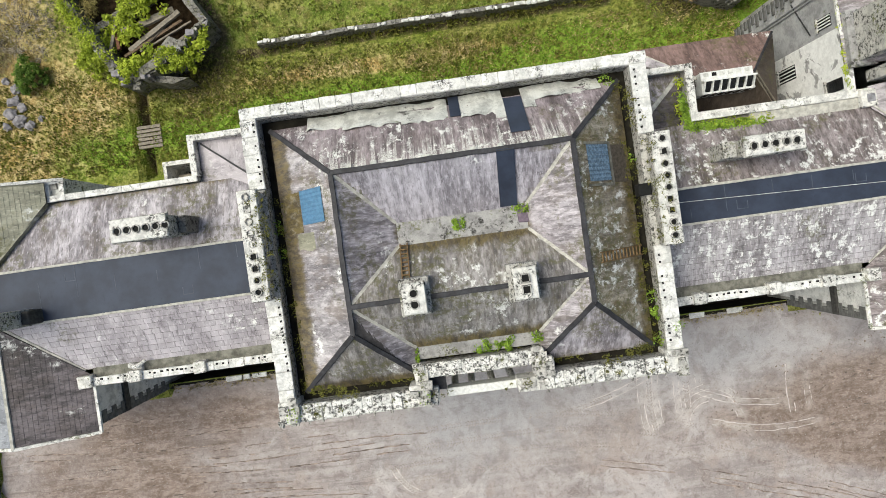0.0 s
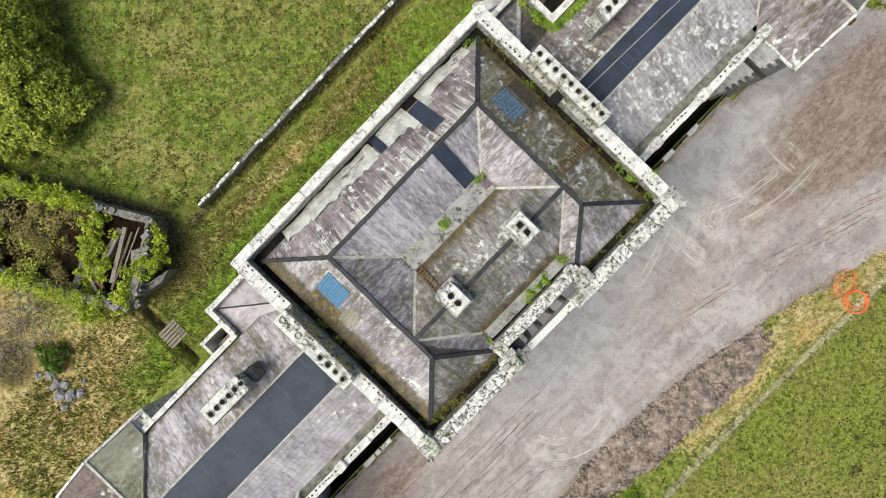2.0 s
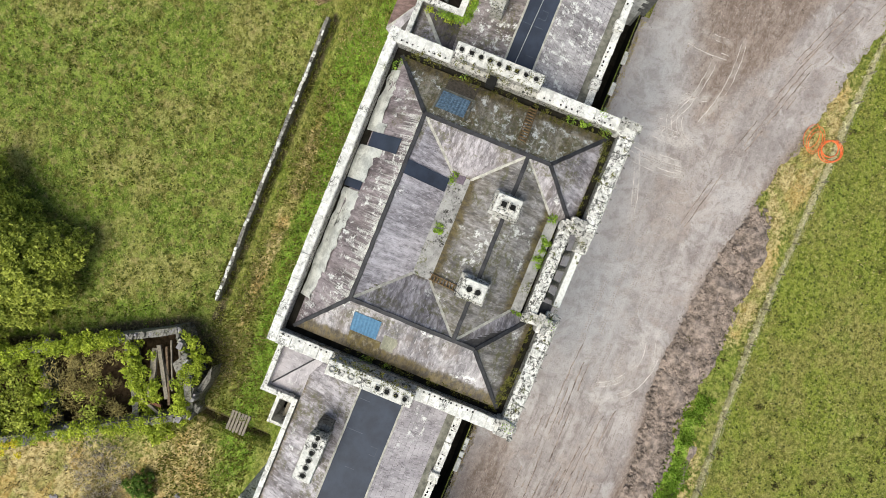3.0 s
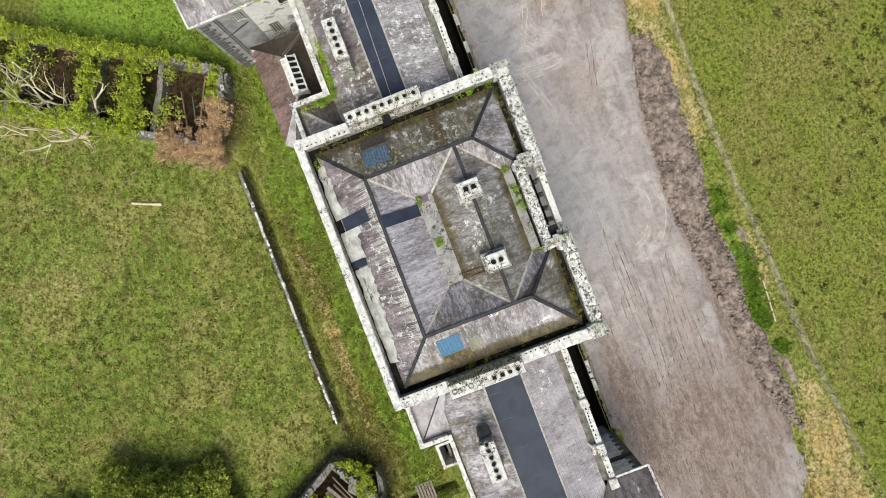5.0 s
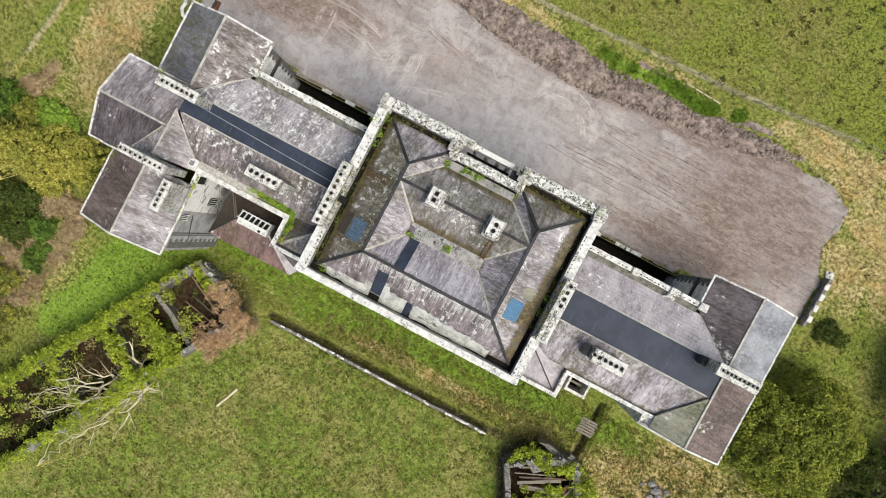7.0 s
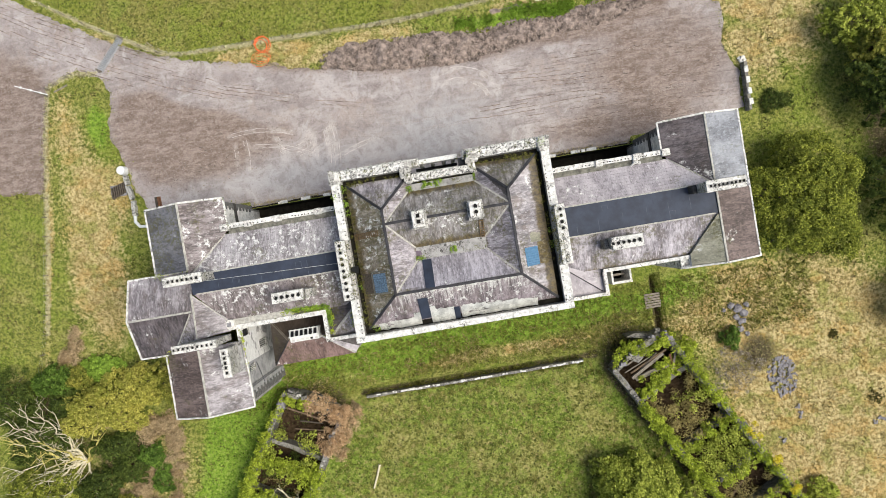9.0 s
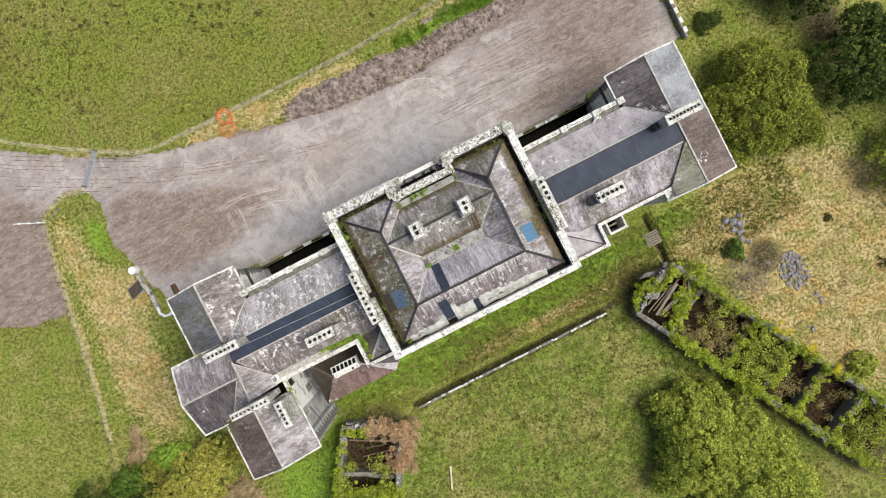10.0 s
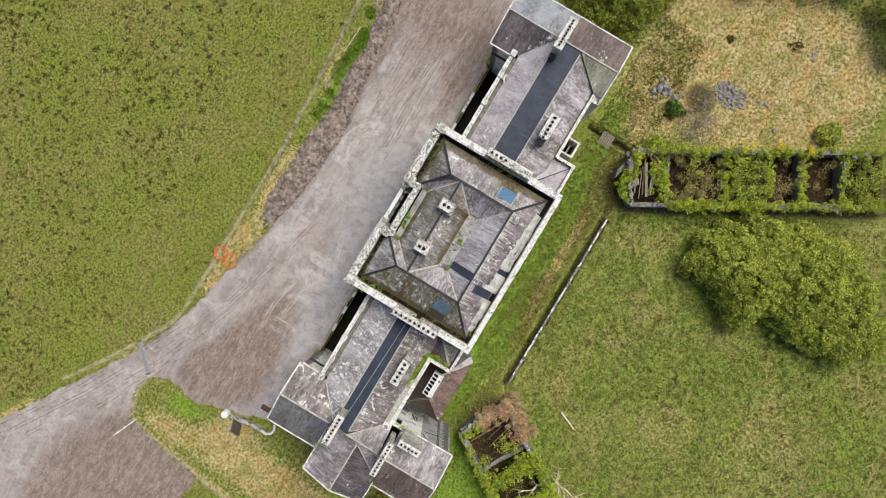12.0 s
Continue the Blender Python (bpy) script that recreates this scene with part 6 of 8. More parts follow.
def gravel_zones(x, y):
    mud = 0.95 * bump_at(x, y, 32, -18, 8, 6) + 0.9 * bump_at(x, y, 37.0, -23.5, 4, 5) + 1.0 * bump_at(x, y, 55, -21, 6, 9) + 0.88 * bump_at(x, y, -30, -19, 14, 9) + 0.5 * bump_at(x, y, -22, -11, 12, 2.5) + 0.95 * bump_at(x, y, 64, -28, 18, 14) + 0.75 * np.exp(-(dist_line(x, y, GRAVEL_EDGE[7:17]) / 1.3) ** 2) + 0.3 * bump_at(x, y, 28, -23, 10, 4) + 0.65 * bump_at(x, y, 25, -18.5, 11, 4.5)
    mud *= 1 - 0.9 * np.exp(-(dist_line(x, y, [(84, -58), (60, -43), (41, -31.5), (26, -24), (8, -19), (-10, -19)]) / 3.2) ** 2)
    # two bluish-grey areas before the house front
    bluish = bump_at(x, y, -1, -14.5, 8, 4.5) + 0.9 * bump_at(x, y, 19, -11.8, 13, 2.6)
    tr = np.zeros_like(x)
    for t in TRACKS[:15]:
        tr = np.maximum(tr, np.exp(-(dist_line(x, y, t) / 0.2) ** 2))
    return np.clip(np.stack([mud, bluish, 0.55 * tr, np.clip((-2 - x) / 8, 0.15, 1) * np.clip((-10.5 - y) / 2, 0.2, 1)], -1), 0, 1)


forecourt = tagged(ragged_sheet("forecourt", GRAVEL_EDGE, GRAVEL, 0.55, 0.03, gravel_zones, relief=0.02), "grey-brown gravel and mud forecourt with tyre tracks", "gravel", kind="structure")
BANK = [(13.6, -25.2), (9.8, -24.4), (5.4, -23.5), (1.2, -23.1), (-6.2, -22.5), (-12.1, -23.6), (-19.3, -24.2), (-25.0, -24.8), (-31.0, -26.4), (-32.0, -27.6), (-25.0, -27.4), (-18.8, -26.4), (-13.0, -27.0), (-7.2, -26.5), (-1.0, -27.2), (3.0, -27.4), (8.5, -27.6), (12.6, -26.9)]
tagged(ragged_sheet("soil_bank", BANK, SOIL, 0.45, 0.05, None, 0.5, 0.45), "heaped bank of dug brown soil along the forecourt", "soil", kind="structure")
for k, o in enumerate(([(-9.5, -28.0), (-13.0, -28.2), (-15.5, -28.6), (-13.5, -28.9), (-10.0, -28.7)], [(-22.5, -27.3), (-26.0, -27.8), (-29.5, -28.2), (-27.0, -28.8), (-23.0, -28.4)])):
    tagged(ragged_sheet("soil_heap", o, SOIL, 0.35, 0.05, None, 0.3, 0.35), "low heap of bare brown soil in grass", "soil", "soil heaps", "structure")

# tread marks of tyres: low chevrons of gravel along the tracks
rows = []
for k, t in enumerate(TRACKS):
    if k < 20 and k % 3 != 1:
        continue
    d = 0.0
    for (x0, y0), (x1, y1) in zip(t, t[1:]):
        L = math.hypot(x1 - x0, y1 - y0)
        ux, uy = (x1 - x0) / L, (y1 - y0) / L
        while d < L:
            if noise.noise((x0 * 0.2 + d * 0.1, y0 * 0.2, k)) > (0.05 if k < 20 else -0.2) and random.random() < 0.85:
                for s in (-1, 1):
                    rows.append((x0 + ux * d, y0 + uy * d, ux, uy, s, random.uniform(0.7, 1.2)))
            d += 0.24
        d -= L
rows = np.array([r for r in rows if r[1] < -9.7])
p, u, s, w = rows[:, :2], rows[:, 2:4], rows[:, 4:5], rows[:, 5:6]
nrm = np.stack([-u[:, 1], u[:, 0]], 1)
tip = p + nrm * s * 0.05
end = p + nrm * s * 0.24 * w - u * 0.17 * w
flat3 = lambda q, z: np.concatenate([q, np.full((len(q), 1), z)], 1)
v = np.stack([flat3(tip - u * 0.05, 0.03), flat3(tip + u * 0.05, 0.03), flat3(end + u * 0.05, 0.03), flat3(end - u * 0.05, 0.03), flat3(tip, 0.08), flat3(end, 0.07)], 1).reshape(-1, 3)
i = np.arange(len(rows))[:, None] * 6
tagged(quick("tyre_treads", v, np.concatenate([i + q for q in ((0, 3, 5), (0, 5, 4), (1, 4, 5), (1, 5, 2), (0, 4, 1), (3, 2, 5))], 1).reshape(-1, 3), TREAD), "low chevron tread marks pressed up in the gravel", "tyre tracks", kind="stuff")


def ridges(name, lines, wide, high, material, label, gaps=-0.2):
    """Low ridges of pressed gravel along lines, broken here and there."""
    v, f = [], []
    for k, t in enumerate(lines):
        last = None
        for (x0, y0), (x1, y1) in zip(t, t[1:]):
            L = math.hypot(x1 - x0, y1 - y0)
            nx, ny, m = -(y1 - y0) / L, (x1 - x0) / L, max(1, int(L / 0.35))
            for i in range(m):
                u = i / m
                c = (x0 + (x1 - x0) * u + random.gauss(0, 0.025), y0 + (y1 - y0) * u + random.gauss(0, 0.025))
                if noise.noise((c[0] * 0.35, c[1] * 0.35, k * 3.1)) < gaps or c[1] > -9.7:
                    last = None
                    continue
                w = wide * random.uniform(0.5, 1.1) / 2
                ring = (len(v), len(v) + 1, len(v) + 2)
                v += [(c[0] - nx * w, c[1] - ny * w, 0.02), (c[0], c[1], 0.03 + high * random.uniform(0.6, 1.2)), (c[0] + nx * w, c[1] + ny * w, 0.02)]
                if last:
                    for a, b in ((0, 1), (1, 2)):
                        f += [(last[a], last[b], ring[b]), (last[a], ring[b], ring[a])]
                last = ring
    return tagged(quick(name, v, f, material), label, "tyre tracks", kind="stuff")


side = lambda t, d: [(x - (t[min(i + 1, len(t) - 1)][1] - t[max(i - 1, 0)][1]) * d / max(0.01, math.dist(t[min(i + 1, len(t) - 1)], t[max(i - 1, 0)])), y + (t[min(i + 1, len(t) - 1)][0] - t[max(i - 1, 0)][0]) * d / max(0.01, math.dist(t[min(i + 1, len(t) - 1)], t[max(i - 1, 0)]))) for i, (x, y) in enumerate(t)]
ridges("wheel_marks", [side(t, d) for t in TRACKS[:15] for d in (-0.22, 0.24)], 0.17, 0.03, PALETRACK, "pale curving wheel marks pressed in the gravel", -0.15)
ridges("wheel_ruts", [side(t, d) for t in RUTS for d in (0, 0.5)], 0.2, 0.05, SOIL, "dark muddy wheel ruts along the forecourt", -0.1)


# ---- grasses ----
def tufts(name, places, material, high, wide, blades, label, spread=0.25):
    """Blades of grass in tufts at places given as rows of x, y and size."""
    p = np.repeat(np.asarray(places, dtype=float), blades, axis=0)
    n = len(p)
    s = p[:, 2]
    a, t = RNG.uniform(0, 6.283, n), RNG.uniform(0.2, 1.0, n)
    bx, by = p[:, 0] + spread * s * RNG.normal(0, 0.5, n), p[:, 1] + spread * s * RNG.normal(0, 0.5, n)
    h, w, l = high * s * RNG.uniform(0.5, 1.1, n), wide * s * RNG.uniform(0.7, 1.3, n), high * s * t
    ca, sa = np.cos(a), np.sin(a)
    low = np.full(n, -0.03)
    v = np.stack([np.stack([bx - sa * w, by + ca * w, low], 1), np.stack([bx + sa * w, by - ca * w, low], 1),
                  np.stack([bx + ca * l * 0.45 - sa * w * 0.8, by + sa * l * 0.45 + ca * w * 0.8, h * 0.75], 1), np.stack([bx + ca * l, by + sa * l, h * 0.8], 1)], 1).reshape(-1, 3)
    i = np.arange(n)[:, None] * 4
    return tagged(quick(name, v, np.concatenate([i + (0, 1, 2), i + (1, 3, 2)], 1).reshape(-1, 3), material), label, "grass", kind="stuff")


def scatter(n, x0, x1, y0, y1, ok, s0=0.6, s1=1.3, zone=None, least=0.35, soft=0.3, keep=None):
    """Up to n places in a rectangle, where ok holds and, if a zone is named, that zone is strong."""
    x, y = RNG.uniform(x0, x1, n * 6), RNG.uniform(y0, y1, n * 6)
    if zone is not None:
        near = zones(x, y)[:, zone] > least + soft * RNG.random(len(x))
        x, y = x[near], y[near]
    if keep is not None:
        near = keep(x, y)
        x, y = x[near], y[near]
    out = []
    for a, b in zip(x.tolist(), y.tolist()):
        if len(out) >= n:
            break
        if ok(a, b):
            out.append((a, b, random.uniform(s0, s1)))
    return out


random.seed(21)
built = lambda x, y: -38.5 < x < 38.5 and -9.6 < y < 9.5 or (25 < x < 36 and y < 15.5 and y > 0) or (12 < x < 26 and 0 < y < 12.2)
off_gravel = lambda x, y: ~inside_many(x, y, GRAVEL_EDGE)
on_gravel = lambda x, y: inside_many(x, y, GRAVEL_EDGE)
patchy = lambda x, y, k, lo: noise.noise((x * k, y * k, 9.3)) > lo
grid = []
for gx_ in np.arange(-80, 80, 1.25):
    for gy_ in np.arange(-88, -29, 1.25):
        x, y = gx_ + random.uniform(-0.6, 0.6), gy_ + random.uniform(-0.6, 0.6)
        if y < fence_y(x) - 0.5 and random.random() < 0.06 + 0.55 * min(1, max(0, (-38 - y) / 9)) + 0.7 * noise.noise((x * 0.09, y * 0.09, 2.2)):
            grid.append((x, y, random.uniform(0.6, 1.35)))
tufts("rush_tussocks", grid, RUSH, 0.22, 0.09, 20, "dark green rush tussocks across the field", 0.3)
tufts("field_straw", scatter(2500, -75, 75, -85, -29, lambda x, y: y < fence_y(x) - 0.2 and patchy(x, y, 0.12, -0.1), 0.4, 0.9), STRAW, 0.24, 0.05, 4, "faded dry blades in the field", 0.4)
tufts("lawn_straw", scatter(4500, -45, 45, 18.6, 90, lambda x, y: abs(x) < 15 + 0.5 * (y - 18) and patchy(x, y, 0.15, -0.15), 0.4, 0.9), STRAW, 0.22, 0.045, 4, "faded dry blades in the lawn", 0.4)
tufts("field_grass", scatter(9000, -75, 75, -85, -29, lambda x, y: y < fence_y(x) - 0.2), BLADE, 0.26, 0.055, 5, "short green field grass", 0.4)
tufts("lawn_tussocks", scatter(9000, -45, 45, 18.6, 90, lambda x, y: abs(x) < 15 + 0.5 * (y - 18) and patchy(x, y, 1.1, -0.15), 0.5, 1.0), TUSSOCK, 0.24, 0.06, 9, "darker tussocks in the walled lawn", 0.34)
tufts("lawn_grass", scatter(6000, -45, 45, 18.6, 90, lambda x, y: abs(x) < 16 + 0.5 * (y - 18)), BLADE, 0.24, 0.05, 5, "uneven lawn grass within the wall", 0.35)
tufts("rear_grass", scatter(6000, -45, 40, 9.6, 17.9, lambda x, y: not built(x, y) and abs(x + 25) > 0.55 and not (16.8 < y < 18 and abs(x) < 15)), BLADE, 0.26, 0.05, 5, "grass strip behind the house", 0.3)
tufts("rear_straw", scatter(700, -24, 26, 12.5, 16.9, lambda x, y: not built(x, y) and patchy(x, y, 0.35, 0.0)), STRAW, 0.3, 0.03, 7, "straw-coloured tufts behind the house", 0.35)
tufts("rear_tussocks", scatter(260, -45, 40, 9.8, 17.6, lambda x, y: not built(x, y) and patchy(x, y, 0.6, 0.0), 0.5, 1.1), TUSSOCK, 0.26, 0.07, 8, "dark green tufts behind the house", 0.3)
tufts("dry_grass", scatter(4500, -62, 62, -34, 45, lambda x, y: not built(x, y), zone=0, keep=off_gravel), STRAW, 0.26, 0.04, 6, "tangled straw-coloured dry grass", 0.35)
tufts("lush_weeds", scatter(2600, -40, 52, -31, 24, lambda x, y: not built(x, y), zone=2, soft=0.4, keep=off_gravel), LUSH, 0.28, 0.04, 7, "lush bright green weeds", 0.3)
strip = [(x, -27.9 + 0.5 * math.sin(x * 0.6) + random.gauss(0, 0.45), random.uniform(0.6, 1.2)) for x in (random.uniform(-24, -5) for _ in range(1100)) if patchy(x, 0.0, 0.5, -0.25)]
tufts("bank_weeds", strip, LUSH, 0.3, 0.05, 8, "bright green weeds beside the soil bank", 0.35)
tufts("rough_tussocks", scatter(3000, -62, 62, -33, 45, lambda x, y: not built(x, y) and y > fence_y(x) and (abs(x) > 26 or y < 8) and patchy(x, y, 0.4, -0.1), 0.4, 1.0, keep=lambda x, y: off_gravel(x, y) & (zones(x, y)[:, 0] < 0.5)), RUSH, 0.3, 0.07, 7, "dark tussocks in the rough grass", 0.3)
edge = []
for (x0, y0), (x1, y1) in zip(GRAVEL_EDGE[:20] + GRAVEL_EDGE[32:47], GRAVEL_EDGE[1:21] + GRAVEL_EDGE[33:48]):
    for _ in range(int(math.hypot(x1 - x0, y1 - y0) * 5)):
        t = random.random()
        edge.append((x0 + (x1 - x0) * t + random.gauss(0, 0.35), y0 + (y1 - y0) * t + random.gauss(0, 0.35), random.uniform(0.4, 1.0)))
edge = [e for e in edge if not built(e[0], e[1]) and not (-33 < e[0] < 14 and e[1] < -20)]
tufts("verge_grass", edge, BLADE, 0.3, 0.03, 6, "ragged grass along the gravel edge", 0.3)
kerb = [(s * random.uniform(12.3, 25), -9.0 + random.gauss(0, 0.12), random.uniform(0.4, 0.9)) for s in (-1, 1) for _ in range(320)]
tufts("kerb_weeds", kerb, STRAW, 0.22, 0.03, 6, "weeds along the basement kerb", 0.2)


def pebbles(name, n, x0, x1, y0, y1, ok, r0, r1, material, label, z=0.03, keep=None):
    """Loose stones, one small uneven solid each."""
    p = scatter(n, x0, x1, y0, y1, ok, r0, r1, keep=keep)
    p = np.array(p)
    k = len(p)
    a = RNG.uniform(0, 6.28, (k, 1)) + np.array([0, 2.09, 4.19])
    r = p[:, 2:3] * RNG.uniform(0.6, 1.3, (k, 3))
    v = np.zeros((k, 4, 3))
    v[:, :3, 0], v[:, :3, 1], v[:, :3, 2] = p[:, :1] + r * np.cos(a), p[:, 1:2] + r * np.sin(a), z - 0.02
    v[:, 3, 0], v[:, 3, 1], v[:, 3, 2] = p[:, 0], p[:, 1], z + p[:, 2] * RNG.uniform(0.5, 1.1, k)
    i = np.arange(k)[:, None] * 4
    return tagged(quick(name, v.reshape(-1, 3), np.concatenate([i + q for q in ((0, 1, 3), (1, 2, 3), (2, 0, 3))], 1).reshape(-1, 3), material), label, "stones", kind="stuff")


pebbles("loose_stones", 10000, -40, 66, -46, -9, lambda x, y: patchy(x, y, 0.25, -0.25), 0.03, 0.1, PEBBLE, "loose grey stones scattered over the gravel", keep=on_gravel)
pebbles("mud_clods", 3200, -40, 66, -40, -9, lambda x, y: True, 0.05, 0.15, SOIL, "clods of mud pressed up by wheels", keep=lambda x, y: on_gravel(x, y) & (gravel_zones(x, y)[:, 0] > 0.4) & (x > 0))
pebbles("soil_clods", 2200, -33, 14, -28, -22.8, lambda x, y: True, 0.08, 0.28, SOIL, "loose clods on the soil bank", 0.3, keep=lambda x, y: inside_many(x, y, BANK))


# ---- garden wall, ruined outbuildings ----
random.seed(31)


def rubble_wall(parent, p, q, thick, high, ruin=0.3, step=0.9, name="wall", material=RUBBLE):
    """A rubble wall with an uneven head."""
    p, q = Vector((*p, 0)), Vector((*q, 0))
    n = max(2, int((q - p).length / step))
    d = (q - p).normalized()
    s = Vector((-d.y, d.x, 0)) * thick / 2
    bm = bmesh.new()
    rings = []
    for i in range(n + 1):
        c = p.lerp(q, i / n) + s * random.uniform(-0.15, 0.15)
        h = high * (1 - ruin * (0.5 + 0.5 * noise.noise((c.x * 0.35, c.y * 0.35, 4)))) + random.uniform(-0.08, 0.08)
        k = random.uniform(0.85, 1.1)
        rings.append([bm.verts.new(c + o) for o in (-s + Vector((0, 0, -0.9)), s + Vector((0, 0, -0.9)), s * k + Vector((0, 0, h)), -s * k + Vector((0, 0, h + random.uniform(-0.05, 0.05))))])
    for a, b in zip(rings, rings[1:]):
        for i in range(4):
            bm.faces.new((a[i], a[(i + 1) % 4], b[(i + 1) % 4], b[i]))
    bm.faces.new(rings[0][::-1])
    bm.faces.new(rings[-1])
    return part(name, bm, material, parent)


garden = thing("garden_wall", "low rubble garden wall with pale lichened coping stones", "wall", (0, LAWN_WALL, 0))
rubble_wall(garden, (-14.2, LAWN_WALL), (14.4, LAWN_WALL + 0.1), 0.36, 1.15, 0.12)
x = -14.1
while x < 14.2:
    L = random.uniform(0.22, 0.6)
    z = 1.06 + random.uniform(-0.06, 0.1)
    if random.random() < 0.72:
        part("coping_stone", boxes((x, x + L - 0.05, LAWN_WALL - 0.12 + random.uniform(-0.06, 0.05), LAWN_WALL + 0.1 + random.uniform(-0.05, 0.06), z, z + random.uniform(0.1, 0.22)), rough=0.06, bevel=0.03), random.choice((STONE_ONE, STONE_ONE, STONE_ONE, STONE_DIRTY)), garden)
    x += L


weeds = [(random.uniform(-14.2, 14.2), LAWN_WALL + random.choice((-0.3, 0.3, 0.35)) + random.gauss(0, 0.12), random.uniform(0.5, 1.2)) for _ in range(420)]
tufts("wall_weeds", weeds, BLADE, 0.5, 0.04, 7, "long green weeds along the garden wall", 0.3)


def ivy_along(bits, p, q, z, wide, n, size=0.2, per=40):
    for _ in range(n):
        t = random.random()
        c = Vector((p[0] + (q[0] - p[0]) * t + random.gauss(0, wide), p[1] + (q[1] - p[1]) * t + random.gauss(0, wide), z * random.uniform(0.7, 1.12)))
        clumps(bits, c, random.uniform(0.25, 0.6), per, size, 0.6)


def ruin(s, label, length, walls, seed, bays):
    """A roofless outbuilding that runs off obliquely; s: -1 to the west, 1 to the east."""
    random.seed(seed)
    t = thing("ruined_outbuilding", label, "ruin", (s * 24, 24, 0), "ruined outbuildings")
    d = Vector((0.5 * s, 0.866, 0)) if s < 0 else Vector((0.515, 0.857, 0))
    a = Vector((s * 17.6, 19.8, 0))
    n = Vector((d.y * s, -d.x * s, 0))
    b = a + n * 7.9
    H = 3.6
    c = lambda p: (p.x, p.y)
    at = lambda u, w: a + d * u + n * w
    rubble_wall(t, c(at(0, 0)), c(at(length, 0)), 0.65, H, 0.25)
    rubble_wall(t, c(at(0, 7.9)), c(at(length, 7.9)), 0.65, H, 0.25)
    rubble_wall(t, c(at(0, 0)), c(at(-0.6, 4.2)), 0.7, H * 1.05, 0.5)
    rubble_wall(t, c(at(-0.6, 4.2)), c(at(0.2, 7.9)), 0.7, H * 1.1, 0.4)
    for u in walls:
        rubble_wall(t, c(at(u, 0)), c(at(u, 7.9)), 0.6, H * random.uniform(0.5, 0.92), 0.6)
    fl = [at(0, 0.3), at(length, 0.3), at(length, 7.6), at(0, 7.6)]
    bm = bmesh.new()
    bm.faces.new([bm.verts.new(p + Vector((0, 0, 0.06))) for p in fl])
    bmesh.ops.extrude_face_region(bm, geom=bm.faces[:])
    for v in list(bm.verts)[:4]:
        v.co.z -= 0.3
    part("earth_floor", bm, LITTER, t)
    # fallen beams and slabs in the first bay
    for i in range(5):
        u = 0.8 + 0.5 * i
        p, q = at(u, random.uniform(0.6, 2.2)) + Vector((0, 0, random.uniform(0.8, 1.8))), at(u + random.gauss(0, 0.35), random.uniform(4.5, 7.2)) + Vector((0, 0, random.uniform(1.6, 3.1)))
        part("fallen_beam", beam(bmesh.new(), p, q, random.uniform(0.12, 0.24), 0.16, waver=0.02), random.choice((OLDWOOD, WOOD, TWIG) if s < 0 else (OLDWOOD, TWIG)), t)
    for u in bays[3][:2]:
        for i in range(4):
            p = at(u + random.uniform(0, 2.5), random.uniform(1.5, 6))
            part("fallen_beam", beam(bmesh.new(), p + Vector((0, 0, 0.3)), p + n * random.gauss(0, 2) + d * random.gauss(0, 1) + Vector((0, 0, random.uniform(0.5, 1.6))), 0.16, 0.14, waver=0.02), random.choice((TWIG, WOOD, RUST)), t)
    for u in range(8):
        p = at(random.uniform(0, length), random.choice((0, 7.9)) + random.uniform(-0.3, 0.3))
        bm = bmesh.new()
        box(bm, p.x - 0.5, p.x + 0.5, p.y - 0.4, p.y + 0.4, H * 0.75, H * 0.92, rough=0.16, bevel=0.05)
        part("loose_slab", bm, CUTSTONE, t)
    for w in (0, 7.9):
        u = 0.0
        while u < 14:
            p, h = at(u, w + random.gauss(0, 0.08)), random.uniform(0.12, 0.3)
            part("head_stone", boxes((p.x - h, p.x + h, p.y - h * 0.8, p.y + h * 0.8, H * 0.78, H * random.uniform(0.86, 1.0)), rough=0.07, bevel=0.03), random.choice((RUBBLE, STONE_DIRTY, SLAB)), t)
            u += random.uniform(0.35, 0.8)
    for w in np.arange(0, 7.9, 0.5).tolist():
        p, h = at(-0.6 * min(1, w / 4.2), w + random.gauss(0, 0.1)), random.uniform(0.15, 0.34)
        part("head_stone", boxes((p.x - h, p.x + h, p.y - h * 0.8, p.y + h * 0.8, H * 0.6, H * random.uniform(0.82, 1.0)), rough=0.08, bevel=0.03), random.choice((RUBBLE, STONE_DIRTY, SLAB)), t)
    ivy = []
    for w, u0 in ((0, 5.2 if s < 0 else 7.5), (7.9, 2.0)):
        ivy_along(ivy, at(u0, w), at(length, w), H * 0.99, 0.3, int(length * 10), 0.13, 40)
    for u in walls[1:]:
        ivy_along(ivy, at(u, 0), at(u, 7.9), H * 0.8, 0.3, 40)
    ivy_along(ivy, at(0.3, 4.5), at(0.8, 7.9), H, 0.4, 26)
    if s < 0:
        ivy_along(ivy, at(-0.9, 0.5), at(-1.2, 4.4), H * 0.8, 0.4, 26)
        ivy_along(ivy, at(3.2, 4.6), at(4.6, 7.4), H * 0.7, 0.5, 30)
    if s > 0:
        ivy_along(ivy, at(8.4, 0.5), at(8.9, 7.5), H * 0.95, 0.55, 110, 0.17)
        ivy_along(ivy, at(8.0, 8.0), at(33.0, 8.0), H, 0.5, 190, 0.17)
        ivy_along(ivy, at(8.0, 0.2), at(20.0, 0.2), H * 0.95, 0.65, 110, 0.17)
        ivy_along(ivy, at(13.5, 0.0), at(13.8, 7.5), H * 0.95, 0.4, 40)
    else:
        ivy_along(ivy, at(4.4, 0.5), at(4.6, 5.0), H * 0.9, 0.55, 50)
        ivy_along(ivy, at(6.0, 0.0), at(19.0, 0.0), H, 0.36, 110, 0.17)
